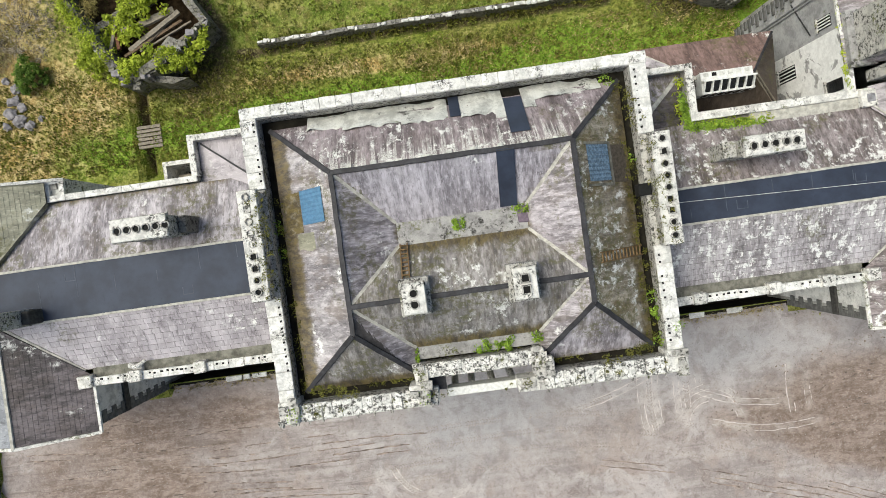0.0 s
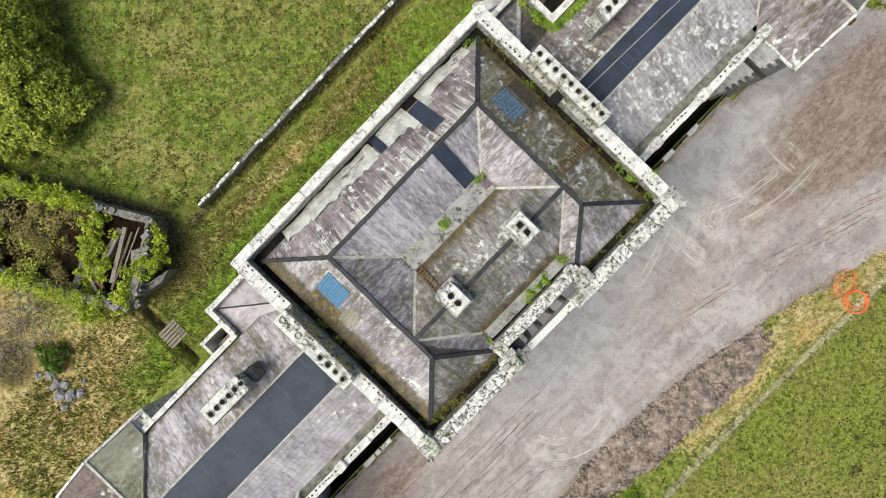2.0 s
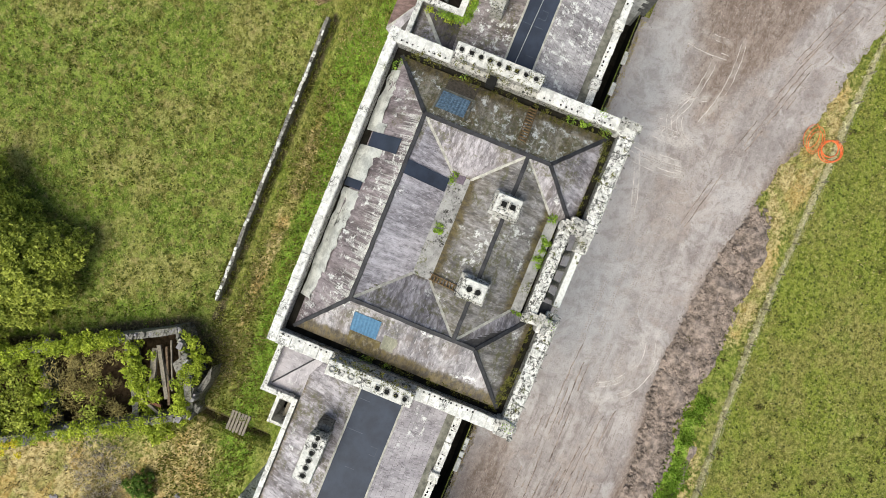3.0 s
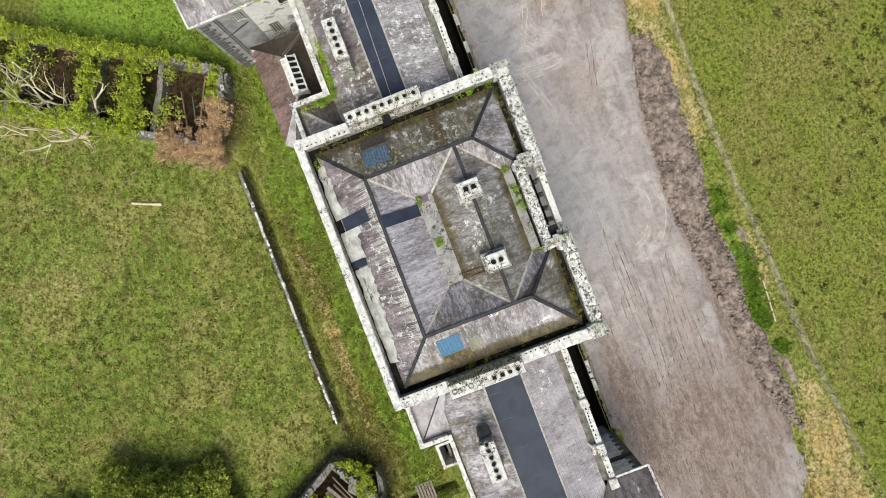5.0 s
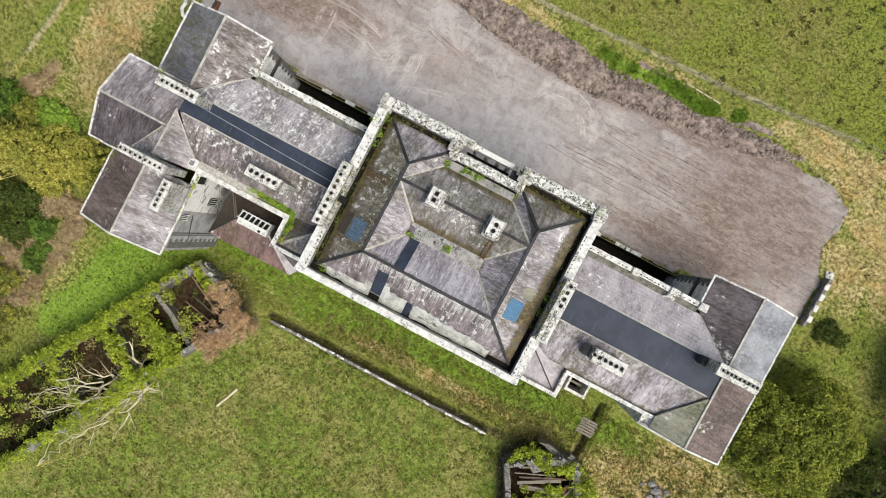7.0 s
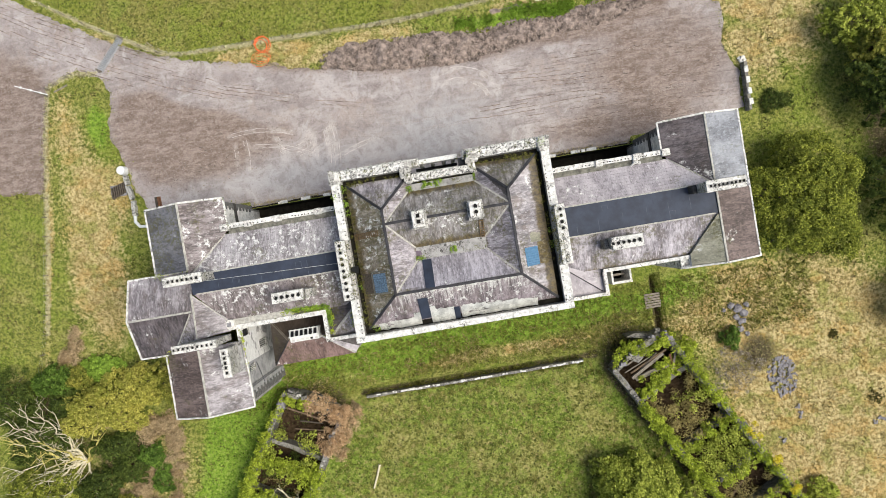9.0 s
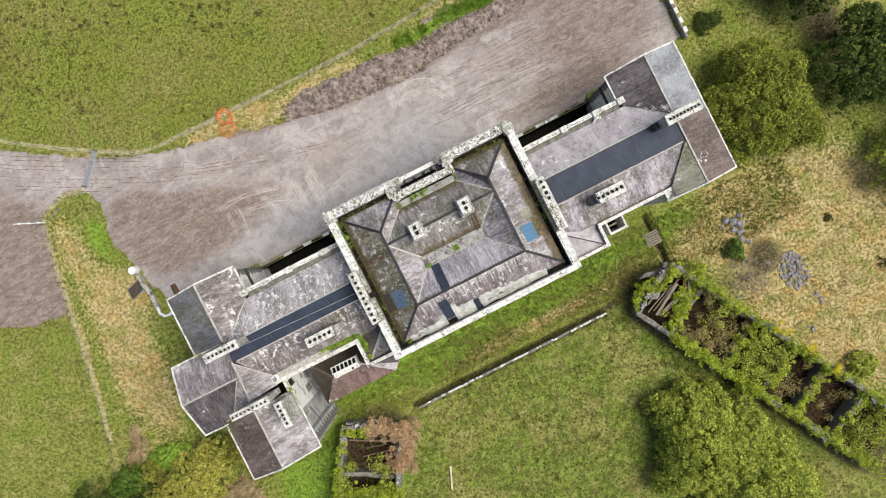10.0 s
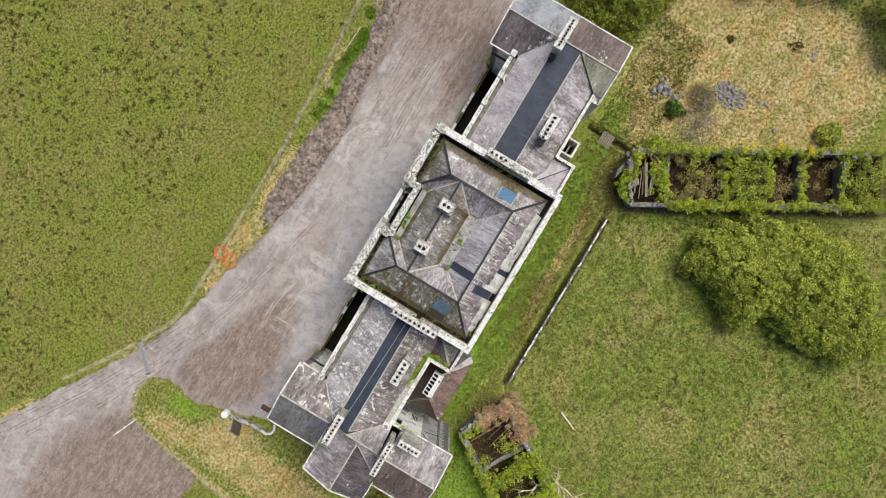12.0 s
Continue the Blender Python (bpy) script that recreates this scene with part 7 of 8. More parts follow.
    tagged(leaves("ivy", ivy, LEAF_IVY, t, "bright yellow-green ivy over the wall heads"), kind="stuff")
    scrub, green = [], []
    for u0, u1, m, bits in bays:
        for _ in range(m):
            p = at(random.uniform(u0, u1), random.uniform(0.8, 7.1))
            clumps(green if bits else scrub, (p.x, p.y, random.uniform(0.3, 4.3 if bits else 3.2)), random.uniform(0.5, 1.1), 55, 0.2 if bits else 0.1, 0.6)
    if s > 0:
        dark = []
        for _ in range(90):
            p = at(random.uniform(7.2, 33), random.uniform(0.8, 7.1))
            clumps(dark, (p.x, p.y, random.uniform(0.1, 1.2)), random.uniform(0.5, 1.0), 50, 0.16, 0.4)
        tagged(leaves("nettle_bed", dark, LEAF_DARK, t, "dark green nettles on the floor"), kind="stuff")
    tagged(leaves("scrub", scrub, LEAF_BARE, t, "ochre leafless scrub inside the walls", long=4.0), kind="stuff")
    tagged(leaves("undergrowth", green, LEAF_LAUREL, t, "green undergrowth inside the walls"), kind="stuff")
    return t, at


r1, at1 = ruin(-1, "roofless rubble outbuilding overgrown with ivy and scrub", 38, (5.5, 13.8, 20.0, 25.0, 31.0), 41, ((6.3, 13.0, 60, 0), (14.6, 19.4, 75, 1), (12.5, 14.0, 8, 1), (20.8, 30.3, 22, 0), (32.0, 38.0, 60, 1), (8.0, 10.0, 8, 1)))
bits = []
for x, y in ((-33.0, 29.8), (-35.5, 33.6), (-37.3, 37.4)):
    for _ in range(5):
        clumps(bits, (x + random.gauss(0, 0.4), y + random.gauss(0, 0.4), 3.8 + random.uniform(0, 0.5)), 0.42, 60, 0.14, 0.6)
tagged(leaves("gorse_flowers", bits, LEAF_YELLOW), "clumps of yellow gorse flowers on the ruin wall", "flowers", kind="stuff")
# pale slabs, timbers and a bush of ivy in the broken end of the western ruin
for o in ([(-19.7, 18.7), (-20.9, 19.3), (-22.6, 17.8), (-21.2, 18.0)], [(-19.8, 15.8), (-21.0, 15.5), (-23.4, 16.1), (-22.5, 16.4)]):
    bm = bmesh.new()
    low, top = ([bm.verts.new((x + random.gauss(0, 0.08), y + random.gauss(0, 0.08), z + random.uniform(-0.35, 0.1))) for x, y in o] for z in (-0.1, 2.4))
    bm.faces.new(top)
    for k in range(len(o)):
        bm.faces.new((low[k], low[(k + 1) % len(o)], top[(k + 1) % len(o)], top[k]))
    bmesh.ops.recalc_face_normals(bm, faces=bm.faces[:])
    part("wall_stub", bm, RUBBLE, r1, "pale lilac-grey broken wall end")
for (p, q), w, m in ((((-19.8, 21.2), (-24.1, 18.6)), 0.42, WOOD), (((-20.2, 21.4), (-24.5, 20.1)), 0.6, WOOD), (((-25.0, 21.0), (-25.9, 17.9)), 0.3, WOOD), (((-25.1, 20.5), (-24.9, 18.8)), 0.3, RUST)):
    part("roof_timber", beam(bmesh.new(), (*p, 2.1), (*q, 2.3), w, 0.22, waver=0.02), m, r1)
bits = []
for _ in range(26):
    clumps(bits, (-20.5 + random.gauss(0, 0.55), 17.2 + random.gauss(0, 0.5), random.uniform(2.6, 3.9)), 0.4, 50, 0.13, 0.6)
tagged(leaves("ivy_clump", bits, LEAF_IVY, r1), kind="stuff")
r2, at2 = ruin(1, "roofless rubble outbuilding with ivy and fallen red-brown bracken", 34, (6.5, 13.5, 21.0), 43, ((3.5, 6.2, 10, 1), (7.0, 10.0, 14, 1), (11.5, 13.0, 4, 0), (14.5, 20.0, 10, 0), (17.0, 34.0, 44, 1)))
bits = []
for _ in range(150):
    u, w = random.choice(((random.uniform(-1.4, 5.2), random.gauss(-0.2, 0.7)), (random.gauss(-0.3, 0.6), random.uniform(-0.8, 4.8))))
    p = at2(u, w)
    clumps(bits, (p.x, p.y, random.uniform(2.3, 3.9)), random.uniform(0.35, 0.7), 90, 0.05, 0.4)
tagged(leaves("dead_bracken", bits, LEAF_DEAD, long=9.0), "red-brown dead creeper over the corner of the ruin", "dead plant", kind="stuff")

bits = []
for _ in range(70):
    p = at2(random.uniform(-1.6, 6.0), random.gauss(-1.2, 0.5))
    clumps(bits, (p.x, p.y, random.uniform(0.3, 2.2)), random.uniform(0.3, 0.6), 70, 0.045, 0.4)
tagged(leaves("pale_bracken", bits, LEAF_TAN, long=9.0), "straw-brown dead creeper hanging down the ruin wall", "dead plant", kind="stuff")

# ---- trees and bushes ----
tree("yew_tree", "large dense dark green tree beside the end pavilion", (-43.6, 2.0), (7.6, 7.4), 8.5, LEAF_YEW, 620, 56, 0.22, seed=51, low=0.2)
tree("laurel_tree", "broad yellow-green evergreen tree on the walled lawn", (-17.8, 39.0), (7.0, 7.8), 7.5, LEAF_LAUREL, 520, 70, 0.22, seed=52, low=0.12)
tree("laurel_tree", "second yellow-green evergreen grown into the broad one", (-20.6, 46.6), (7.6, 7.6), 7.5, LEAF_LAUREL, 470, 70, 0.22, seed=54, low=0.12)
tree("laurel_tree", "yellow-green evergreen filling the side towards the ruin", (-22.6, 41.8), (5.4, 6.2), 6.6, LEAF_LAUREL, 330, 66, 0.22, seed=55, low=0.12)
tree("laurel_tree", "smaller yellow-green evergreen behind the lawn", (-18.6, 54.5), (7.0, 7.2), 6.0, LEAF_LAUREL, 360, 64, 0.22, seed=53, low=0.12)
for k, (x, y, r, h, m, n) in enumerate(((-57.5, 3, 6.5, 10, LEAF_DARK, 300), (-56.5, -10, 5, 8, LEAF_DARK, 260), (-55, -14.5, 2.6, 7, LEAF_WOOD, 90), (-60, 18, 6, 7, LEAF_LAUREL, 220), (-66, 28, 7, 8, LEAF_YEW, 240), (-56, -18, 5, 6, LEAF_LAUREL, 170), (-62, 42, 6, 7, LEAF_LAUREL, 200), (-70, 12, 8, 11, LEAF_DARK, 220))):
    tree("woodland_tree", "dense woodland tree at the edge of the grounds", (x, y), (r, r * 0.95), h, m, n, 38, 0.3, seed=60 + k)
THICKET = [
        (47.2, 13.4, 5.4, 3.6, 4.6, LEAF_GOLD, 330, "yellow-green spring thicket behind the service range"), (42.6, 11.6, 2.9, 2.9, 4.2, LEAF_GOLD, 170, "yellow-green spring bush beside the service range"), (51.6, 15.2, 2.6, 2.2, 4.0, LEAF_GOLD, 130, "yellow-green spring bush at the thicket's end"), (39.6, 12.4, 1.9, 2.2, 3.0, LEAF_WOOD, 90, "green bush against the service range wall"),
        (48.3, 8.9, 2.7, 1.7, 1.8, LUSH, 140, "low bright green bush before the thicket"), (54.6, 9.6, 2.7, 2.0, 3.2, LEAF_FERN, 140, "fresh green bush at the field edge"), (53.4, 12.6, 2.4, 2.4, 3.0, LEAF_DARK, 120, "dark green bush within the thicket"), (51.0, 9.8, 1.8, 1.6, 2.4, LEAF_WOOD, 80, "mid-green bush before the thicket")]
UNDERWOOD = [
        (48.2, 19.2, 3.2, 1.8, 2.6, LEAF_DARK, 150, "dark green bush behind the thicket"), (46.6, 22.4, 2.4, 2.2, 2.4, LEAF_DARK, 120, "dark green bush below the bracken bank"), (43.9, 21.2, 1.9, 1.4, 1.8, LEAF_FERN, 80, "dark fern bush between bracken banks"), (42.9, 24.6, 1.3, 2.0, 1.6, LEAF_FERN, 70, "dark fern bush along the track bank"), (51.0, 24.4, 3.2, 2.6, 3.0, LEAF_DARK, 150, "dark green bush under the dead tree"),
        (57.5, 16.5, 4.6, 4.0, 3.2, LEAF_DARK, 210, "dark undergrowth below the dead tree"), (58.5, 24.5, 5.0, 4.4, 4.0, LEAF_YEW, 210, "olive bush beyond the dead tree"), (47.5, 29.0, 4.0, 3.0, 3.4, LEAF_WOOD, 170, "green bush behind the bracken bank"), (53.0, 32.5, 5.5, 4.6, 5.5, LEAF_YEW, 220, "olive thicket tree beyond the dead tree"), (61.0, 11.0, 4.0, 3.6, 4.5, LEAF_DARK, 150, "dark thicket tree at the field edge"), (45.0, 35.5, 4.2, 3.6, 4.5, LEAF_WOOD, 170, "green thicket tree along the track")]
for k, (x, y, rx, ry, h, m, n, lab) in enumerate(THICKET + UNDERWOOD):
    tree("thicket_bush", lab, (x, y), (rx, ry), h, m, n, 40, 0.2, "bush", seed=80 + k, low=0.12)
random.seed(96)
bits = []
bank(bits, [(40.6, 17.6), (42.8, 17.8), (45.2, 18.2)], 1.4, 110, 100, 0.05)
bank(bits, [(40.5, 18.5), (40.6, 21.2), (41.4, 27.0), (43.0, 31.0)], 1.0, 100, 100, 0.05, 0.8)
bank(bits, [(43.4, 22.4), (45.0, 25.0), (47.0, 25.6)], 1.6, 110, 100, 0.05, 0.9)
bank(bits, [(51.4, 3.0), (51.5, 6.0), (53.6, 7.0)], 0.9, 50, 100, 0.05, 0.5)
bank(bits, [(46.0, 16.0), (50.0, 15.6)], 0.7, 30, 100, 0.05, 1.4)
tagged(leaves("bracken_banks", bits, LEAF_TAN, long=9.0), "pale brown dead bracken along the track banks", "bracken", kind="stuff")
fan_tree("dead_tree", "great bleached leafless tree leaning over the thicket", (52.4, 20.7, 0.3), [(60.4, 12.7, 4.2), (57.9, 11.9, 4.0), (53.6, 12.9, 4.2), (60.3, 17.2, 4.2), (61.5, 19.7, 3.8), (60.0, 22.6, 3.6), (55.0, 24.6, 3.4), (48.0, 15.4, 4.4), (57.3, 15.5, 4.6), (62.0, 14.6, 4.0), (57.5, 22.0, 3.4), (58.5, 24.6, 3.2), (55.6, 16.4, 4.8), (50.6, 24.6, 2.8), (55.6, 12.6, 4.4)], 0.22, 8)
fan_tree("dead_tree", "bleached leafless tree fallen across the ruin", (23.8, 32.4, 0.3), [(33.1, 36.8, 3.5), (27.5, 40.0, 3.9), (31.9, 39.0, 4.3), (27.2, 27.4, 3.5), (23.5, 36.8, 3.9), (20.9, 30.4, 4.3), (29.9, 32.7, 3.5), (32.5, 35.1, 3.9), (26.5, 34.0, 4.3)], 0.24, 5)
fan_tree("dead_tree", "smaller bleached leafless tree on the walled lawn", (31.2, 46.8, 0.3), [(28.1, 40.3, 1.8), (26.0, 42.0, 2.2), (26.8, 44.2, 2.6), (30.6, 42.4, 1.8)], 0.09, 6)
for name, lab, x, y, r, h, m, n, sz in (("green_bush", "small bright green bush beside the boulders", -33.55, 18.5, 1.25, 1.6, LEAF_FERN, 50, 0.16), ("bare_bush", "grey-brown leafless bush in the rough grass", -33.4, 22.6, 3.3, 1.5, LEAF_TWIG, 60, 0.1), ("green_bush", "round green bush beside the ruin wall", -41.8, 40.0, 1.8, 1.9, LEAF_LAUREL, 80, 0.18), ("ivy_bush", "bush of ivy at the end of the ruin", -27.0, 18.6, 1.4, 3.4, LEAF_IVY, 60, 0.16)):
    tree(name, lab, (x, y), (r, r), h, m, n, 40, sz, "bush", seed=int(abs(x) * 7))

# ---- boulders, planks, log, small things ----
random.seed(71)


def stone(name, x, y, r, material, label="", group=""):
    bm = bmesh.new()
    bmesh.ops.create_icosphere(bm, subdivisions=2, radius=r)
    for v in bm.verts:
        v.co *= 0.8 + 0.6 * noise.noise(v.co * 1.3 / r + Vector((x, y, 0)))
        v.co.z *= 0.6
        v.co += Vector((x, y, r * 0.3))
    ob = part(name, bm, material)
    return tagged(ob, label, "boulder", group)


for x, y, r in ((-34.4, 14.4, 0.55), (-35.2, 14.9, 0.7), (-35.9, 15.6, 0.6), (-34.9, 16.0, 0.5), (-36.4, 14.6, 0.45), (-35.5, 16.6, 0.6), (-33.4, 14.9, 0.35), (-35.2, 17.6, 0.5), (-36.0, 18.4, 0.4)):
    stone("boulder", x, y, r, SLAB, "purple-grey boulder in rough yellow grass", "boulders")
for cx, cy, rx, ry, n in ((-39.6, 24.6, 1.9, 2.7, 150), (-40.9, 29.5, 0.5, 0.9, 7), (-51.1, 32.4, 0.8, 0.6, 9), (-38.4, 32.7, 0.5, 0.5, 5)):
    heap = thing("slab_heap", "heap of flat purple-grey stone slabs in dry grass", "rubble", (cx, cy, 0), "slab heaps")
    for _ in range(n):
        a, f, q = random.uniform(0, 6.283), math.sqrt(random.random()), random.uniform(0.1, 0.26)
        bm = boxes((-q, q, -q * 0.7, q * 0.7, 0, 0.09), rough=0.05, bevel=0.015)
        bm.transform(Matrix.Translation((cx + rx * f * math.cos(a), cy + ry * f * math.sin(a), random.uniform(0.02, 0.4) * (1.1 - f))) @ Matrix.Rotation(random.uniform(0, 3.1), 4, "Z") @ Matrix.Rotation(random.gauss(0, 0.22), 4, "X"))
        part("slab", bm, SLAB, heap)
# dark tufts stand in for two dark pits in the meadow
tufts("dark_hollows", [(x + random.gauss(0, r), y + random.gauss(0, r), 1.0) for x, y, r in ((-46.9, 20.2, 0.25), (-50.9, 29.2, 0.5)) for _ in range(40)], RUSH, 0.25, 0.08, 8, "dark tufts set where the dry grass has small pits", 0.2)
bridge = thing("plank_bridge", "short bridge of grey weathered planks over the ditch", "footbridge", (-24.4, 12.0, 0))
for i in range(6):
    y = 11.15 + i * 0.33
    part("plank", boxes((-25.5 + random.uniform(-0.1, 0.1), -23.5, y, y + 0.24, 0.08, 0.17), rough=0.02), WOOD, bridge)
part("bearer", boxes((-25.3, -25.1, 11.1, 13.1, -0.05, 0.08)), OLDWOOD, bridge)
part("bearer", boxes((-23.9, -23.7, 11.1, 13.1, -0.05, 0.08)), OLDWOOD, bridge)
log = bmesh.new()
limb(log, [(14.35, 27.6, 0.12), (14.9, 29.0, 0.13), (15.6, 30.6, 0.12)], 0.17, 0.13, 8)
tagged(part("log", log, DEADWOOD), "pale stripped log lying on the lawn", "log")
for (x, y), (u, v), n in (((-15.8, -28.9), (-20.5, -28.6), 4),):
    for i in range(n):
        bm = bmesh.new()
        p, q = Vector((x + (u - x) * i / n, y + (v - y) * i / n, 0.3)), Vector((x + (u - x) * (i + 0.8) / n, y + (v - y) * (i + 0.8) / n, 0.32))
        limb(bm, [p, p.lerp(q, 0.5), q], 0.09, 0.07, 6)
        tagged(part("fallen_branch", bm, DEADWOOD), "pale fallen branch on the soil bank", "branch", "fallen branches")
# coil of orange pipe on the verge
coil = thing("pipe_coil", "tangled coils of orange plastic water pipe on the verge", "pipe", (20.5, -29.4, 0))
for k, (cx, cy, r, turns) in enumerate(((20.3, -29.6, 0.88, 3), (20.45, -29.4, 0.72, 2), (20.2, -29.5, 1.0, 1), (20.7, -27.9, 1.3, 1), (20.9, -27.4, 1.15, 1), (20.6, -27.9, 0.95, 1))):
    bm = bmesh.new()
    pts = []
    for i in range(26 * turns + 1):
        a = i * 2 * math.pi / 26
        rr = r * (1 + 0.05 * math.sin(a * 0.37 + k)) + 0.05 * a / 6.28
        pts.append((cx + rr * math.cos(a), cy + rr * math.sin(a) * (1 if k < 3 else 0.6), 0.09 + 0.05 * (i // 26) + 0.03 * math.sin(a * 2)))
    limb(bm, pts, 0.042 if k < 3 else 0.03, 0.042 if k < 3 else 0.03, 6)
    part("pipe", bm, ORANGE, coil)
# field gate across the drive
gate = thing("field_gate", "galvanised tubular field gate closed across the drive", "gate", (40, -31.6, 0))
g0, g1 = Vector((38.4, -33.5, 0)), Vector((41.9, -29.7, 0))
for h in (0.25, 0.45, 0.65, 0.88, 1.12):
    bm = bmesh.new()
    limb(bm, [g0 + Vector((0, 0, h)), g0.lerp(g1, 0.5) + Vector((0, 0, h)), g1 + Vector((0, 0, h))], 0.04, 0.04, 6)
    part("gate_bar", bm, GALV, gate)
for t in (0, 0.33, 0.66, 1.0):
    c = g0.lerp(g1, t)
    part("gate_upright", boxes((c.x - 0.04, c.x + 0.04, c.y - 0.04, c.y + 0.04, 0.15, 1.2)), GALV, gate)
sheet = beam(bmesh.new(), g0 + Vector((0.15, 0, 0.04)), g1 + Vector((0.15, 0, 0.04)), 0.75, 0.04)
tagged(part("metal_sheet", sheet, SHEETMETAL), "pale metal sheet lying under the gate", "metal sheet")
for p in (g0, g1):
    bm = bmesh.new()
    limb(bm, [(p.x, p.y, -0.2), (p.x, p.y, 0.7), (p.x, p.y, 1.35)], 0.12, 0.1, 8)
    tagged(part("gate_post", bm, WOOD), "round wooden gate post", "post", "gate posts")


def fence_run(label, pts, step, group):
    t = thing("wire_fence", label, "fence", (*pts[0], 0))
    last = None
    for (x0, y0), (x1, y1) in zip(pts, pts[1:]):
        n = max(1, round(math.hypot(x1 - x0, y1 - y0) / step))
        for i in range(n):
            x, y = x0 + (x1 - x0) * i / n, y0 + (y1 - y0) * i / n
            bm = bmesh.new()
            limb(bm, [(x, y, -0.2), (x + random.uniform(-0.03, 0.03), y, 1.15)], 0.06, 0.05, 6)
            part("fence_post", bm, WOOD, t)
            if last:
                for h in (0.3, 0.65, 1.0):
                    bm = bmesh.new()
                    limb(bm, [(*last, h), (x, y, h)], 0.005, 0.005, 3)
                    part("wire", bm, GALV, t)
            last = (x, y)
    return t


fence_run("post and wire fence along the rushy field", FENCE[1:-1], 3.2, "fences")
fence_run("post and wire fence along the rough verge", [(45.9, -30.0), (49.3, -28.6), (50.9, -22.0), (52.1, -14.5), (53.2, -7.0), (55.1, 3.4), (57.6, 11.0)], 3.0, "fences")
bits = [(x, y, random.uniform(0.6, 1.2)) for (x0, y0), (x1, y1) in zip(FENCE[1:-1], FENCE[2:]) for x, y in [(x0 + (x1 - x0) * t + random.gauss(0, 0.06), y0 + (y1 - y0) * t + random.gauss(0, 0.06)) for t in np.random.default_rng(3).random(int(10 * math.hypot(x1 - x0, y1 - y0)))]]
FENCE_E = [(42.6, -29.6), (45.9, -30.0), (49.3, -28.8), (50.9, -22.0), (52.1, -14.5), (53.2, -7.0), (55.1, 3.4)]
for line in (FENCE[1:-1], FENCE_E):
    for (x0, y0), (x1, y1) in zip(line, line[1:]):
        for _ in range(int((130 if line is not FENCE_E else 75) * math.hypot(x1 - x0, y1 - y0))):
            t, w = random.random(), 0.12 if line is not FENCE_E else 0.17
            bits.append((x0 + (x1 - x0) * t + random.gauss(0, w), y0 + (y1 - y0) * t + random.gauss(0, w), random.uniform(0.5, 1.0)))
tufts("fence_grass", bits, PALEGRASS, 0.15, 0.06, 5, "pale dry grass along the fence line", 0.16)
# pole with cross-arm lying over at the corner of the verge
pole = thing("utility_pole", "white pole top with a cross-arm and insulators", "pole", (49.6, -27.8, 0))
bm = bmesh.new()
limb(bm, [(49.6, -27.8, -0.2), (49.6, -27.8, 1.6), (49.62, -27.8, 3.2)], 0.12, 0.09, 8)
part("post", bm, WOOD, pole)
part("cross_arm", beam(bmesh.new(), (47.6, -26.9, 3.1), (51.6, -28.7, 3.1), 0.12, 0.12), WHITEPLASTIC, pole)
for t in (0.2, 0.5, 0.8):
    bm = bmesh.new()
    c = Vector((47.6, -26.9, 3.22)).lerp(Vector((51.6, -28.7, 3.22)), t)
    limb(bm, [c, c + Vector((0, 0, 0.12)), c + Vector((0, 0, 0.22))], 0.16, 0.1, 8)
    part("insulator", bm, WHITEPLASTIC, pole)
tagged(part("board", beam(bmesh.new(), (48.5, -28.1, 0.18), (46.6, -28.7, 0.2), 0.2, 0.06), WOOD), "pale weathered board lying in the grass", "board")
# low broken wall with a tank, grating and bent pipe east of the wing
low = thing("broken_wall", "low broken whitewashed wall running to the wing corner", "wall", (40.8, -12.5, 0))
for (x0, y0), (x1, y1) in (((41.0, -15.6), (40.9, -14.4)), ((40.9, -14.2), (40.6, -12.4)), ((40.5, -12.2), (40.6, -10.2))):
    rubble_wall(low, (x0, y0), (x1, y1), 0.5, 0.75, 0.4, 0.5, "wall", STONE_DIRTY)
bm = bmesh.new()
limb(bm, [(40.6, -10.3, 0.35), (40.7, -9.4, 0.4), (40.2, -8.7, 0.4), (39.4, -8.6, 0.4), (38.8, -9.0, 0.4)], 0.22, 0.2, 10)
tagged(part("bent_pipe", bm, WHITEPLASTIC), "bent white plastic pipe beside the wing corner", "pipe")
bm = bmesh.new()
limb(bm, [(41.2, -16.3, -0.1), (41.2, -16.3, 0.6), (41.2, -16.3, 1.0)], 0.62, 0.55, 12)
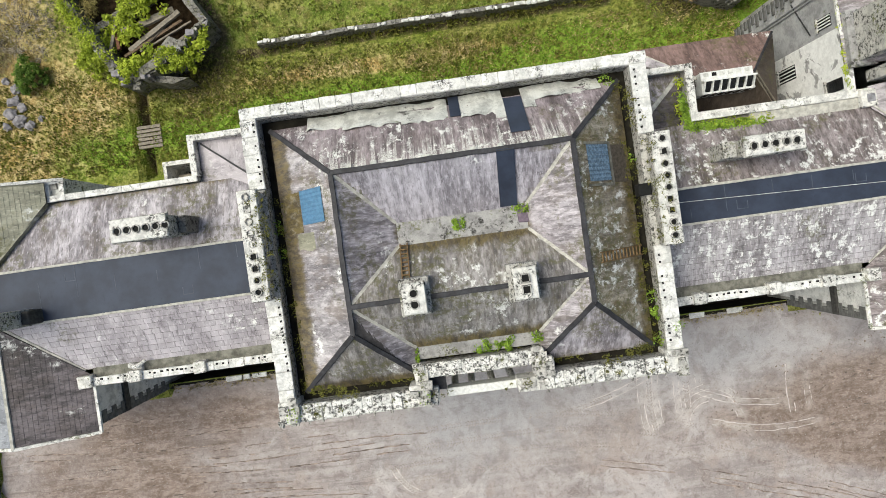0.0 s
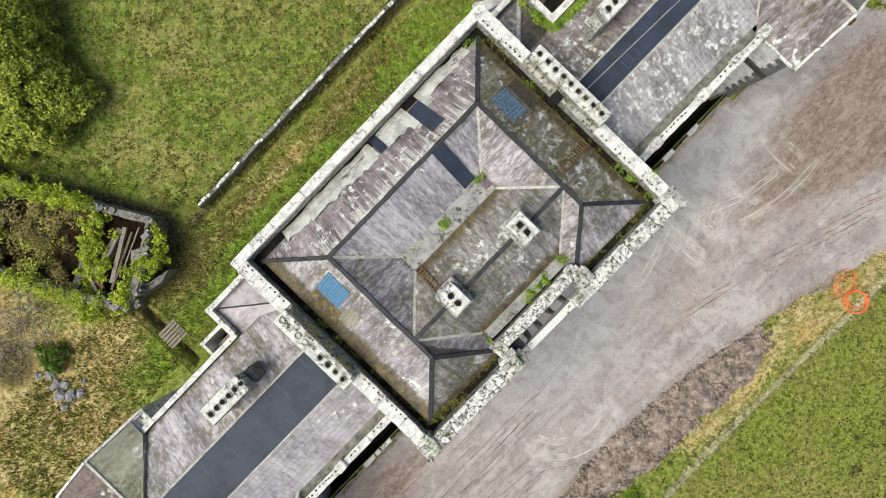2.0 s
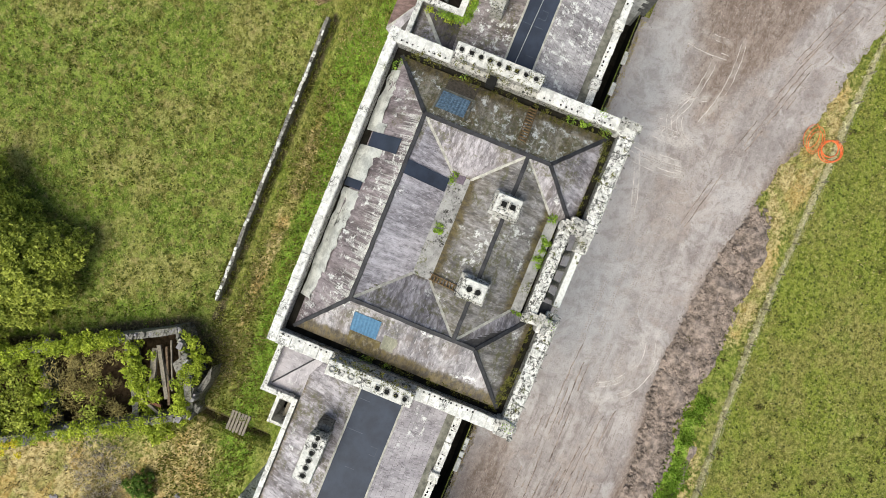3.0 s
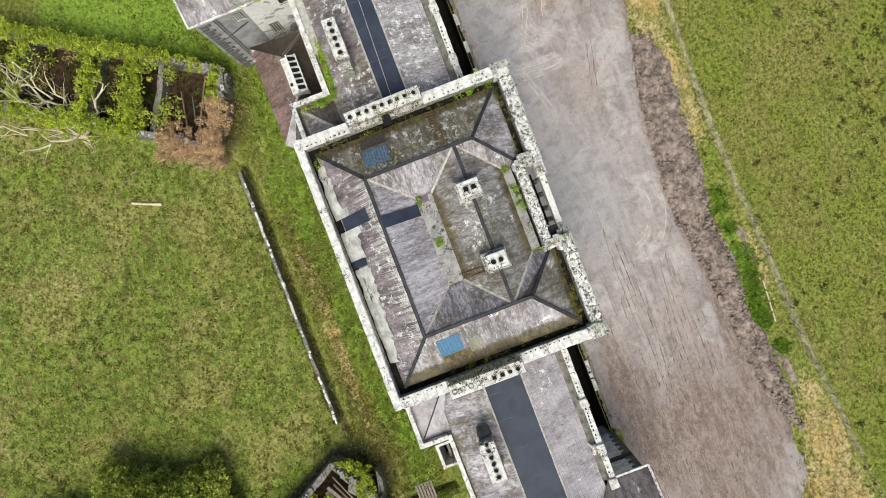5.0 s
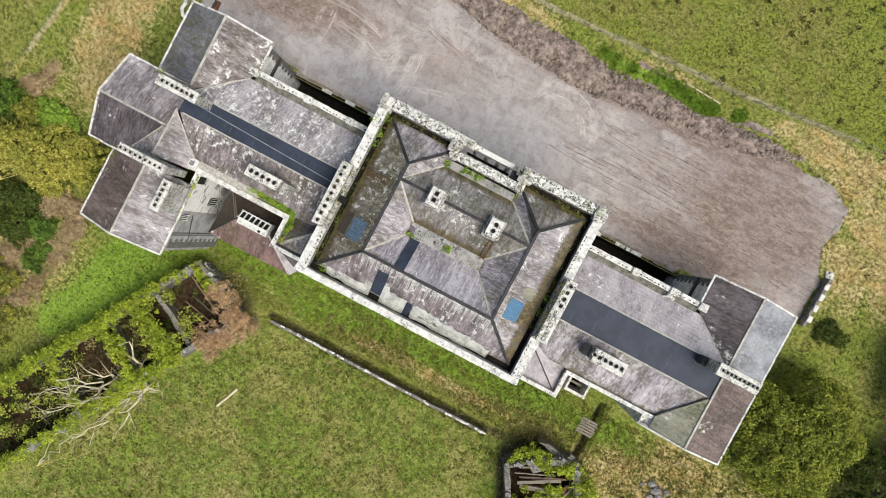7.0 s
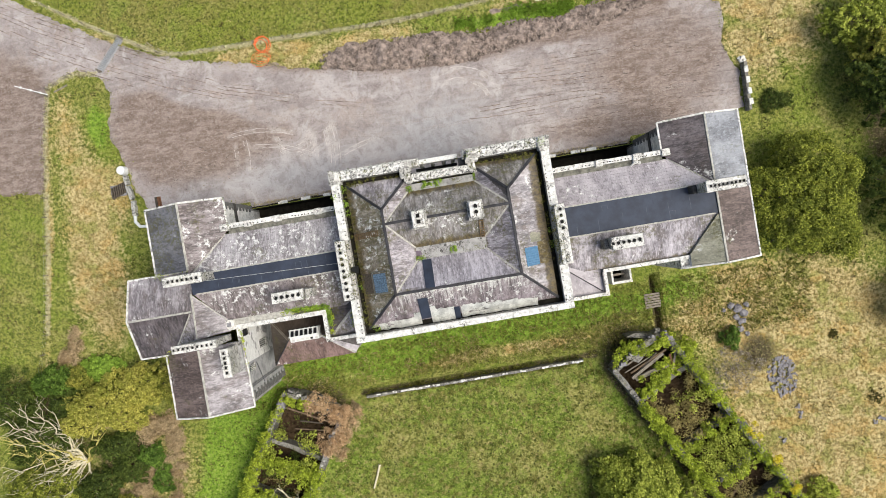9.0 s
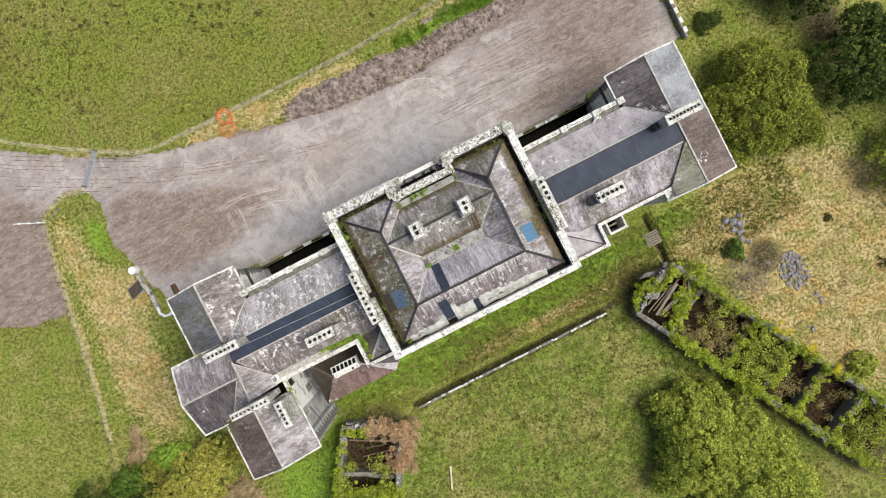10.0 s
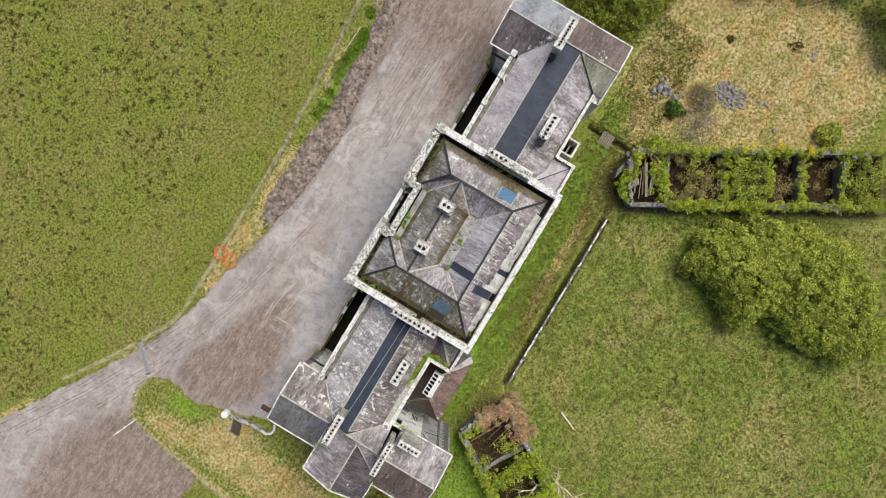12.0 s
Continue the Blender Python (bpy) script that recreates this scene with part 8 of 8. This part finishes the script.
tagged(part("water_tank", bm, WHITEPLASTIC), "round white plastic water tank at the wall end", "tank")
grid = thing("cattle_trough", "dark ribbed metal pallet lying in the grass", "pallet", (42.2, -13.9, 0))
for i in range(7):
    part("rib", boxes((41.4 + 0.28 * i, 41.58 + 0.28 * i, -14.9 + 0.1 * i, -13.4 + 0.1 * i, 0.1, 0.3), rough=0.02), OLDWOOD, grid)
part("base", boxes((41.3, 43.4, -14.6, -13.1, 0.0, 0.1), rough=0.03), CUTSTONE, grid)
stack = thing("timber_stack", "small stack of red-brown timber and dark battens", "timber", (37.6, -11.4, 0))
for i in range(5):
    part("batten", boxes((37.0 + 0.17 * i, 37.13 + 0.17 * i, -12.2, -10.6 + random.uniform(-0.2, 0.2), 0.02, 0.14 + 0.08 * (i % 2)), rough=0.02), RUST if i < 3 else OLDWOOD, stack)
# boundary wall west of the forecourt
wall_w = thing("boundary_wall", "low lichened boundary wall at the forecourt end", "wall", (-40.7, -13.5, 0))
rubble_wall(wall_w, (-40.6, -10.2), (-40.9, -16.4), 0.4, 1.2, 0.3)
for y in (-11.2, -12.6, -14.0, -15.4):
    part("coping_stone", boxes((-41.0, -40.5, y - 0.4, y + 0.4, 1.1, 1.3), rough=0.06, bevel=0.04), STONE_ONE, wall_w)
stone("boulder", -40.9, -16.9, 0.6, STONE_ONE, "pale stone at the wall end", "boulders")
tree("round_bush", "low dark bush beside the boundary wall", (-44.2, -10.8), (2.0, 1.3), 1.2, LEAF_DARK, 70, 36, 0.16, "bush", seed=77)
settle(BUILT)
# fallen urn on the west wing
urn = thing("fallen_urn", "broken pale stone finial lying against the wing parapet", "finial", (-22.0, -5.5, 9.6))
bm = bmesh.new()
limb(bm, [(-22.6, -5.2, 10.35), (-22.3, -5.3, 10.5), (-22.0, -5.3, 10.6), (-21.5, -5.0, 10.5)], 0.2, 0.1, 8)
part("shaft", bm, STONE, urn)
part("base", boxes((-22.5, -21.9, -5.75, -5.2, 9.4, 10.3), rough=0.06, bevel=0.06), STONE, urn)
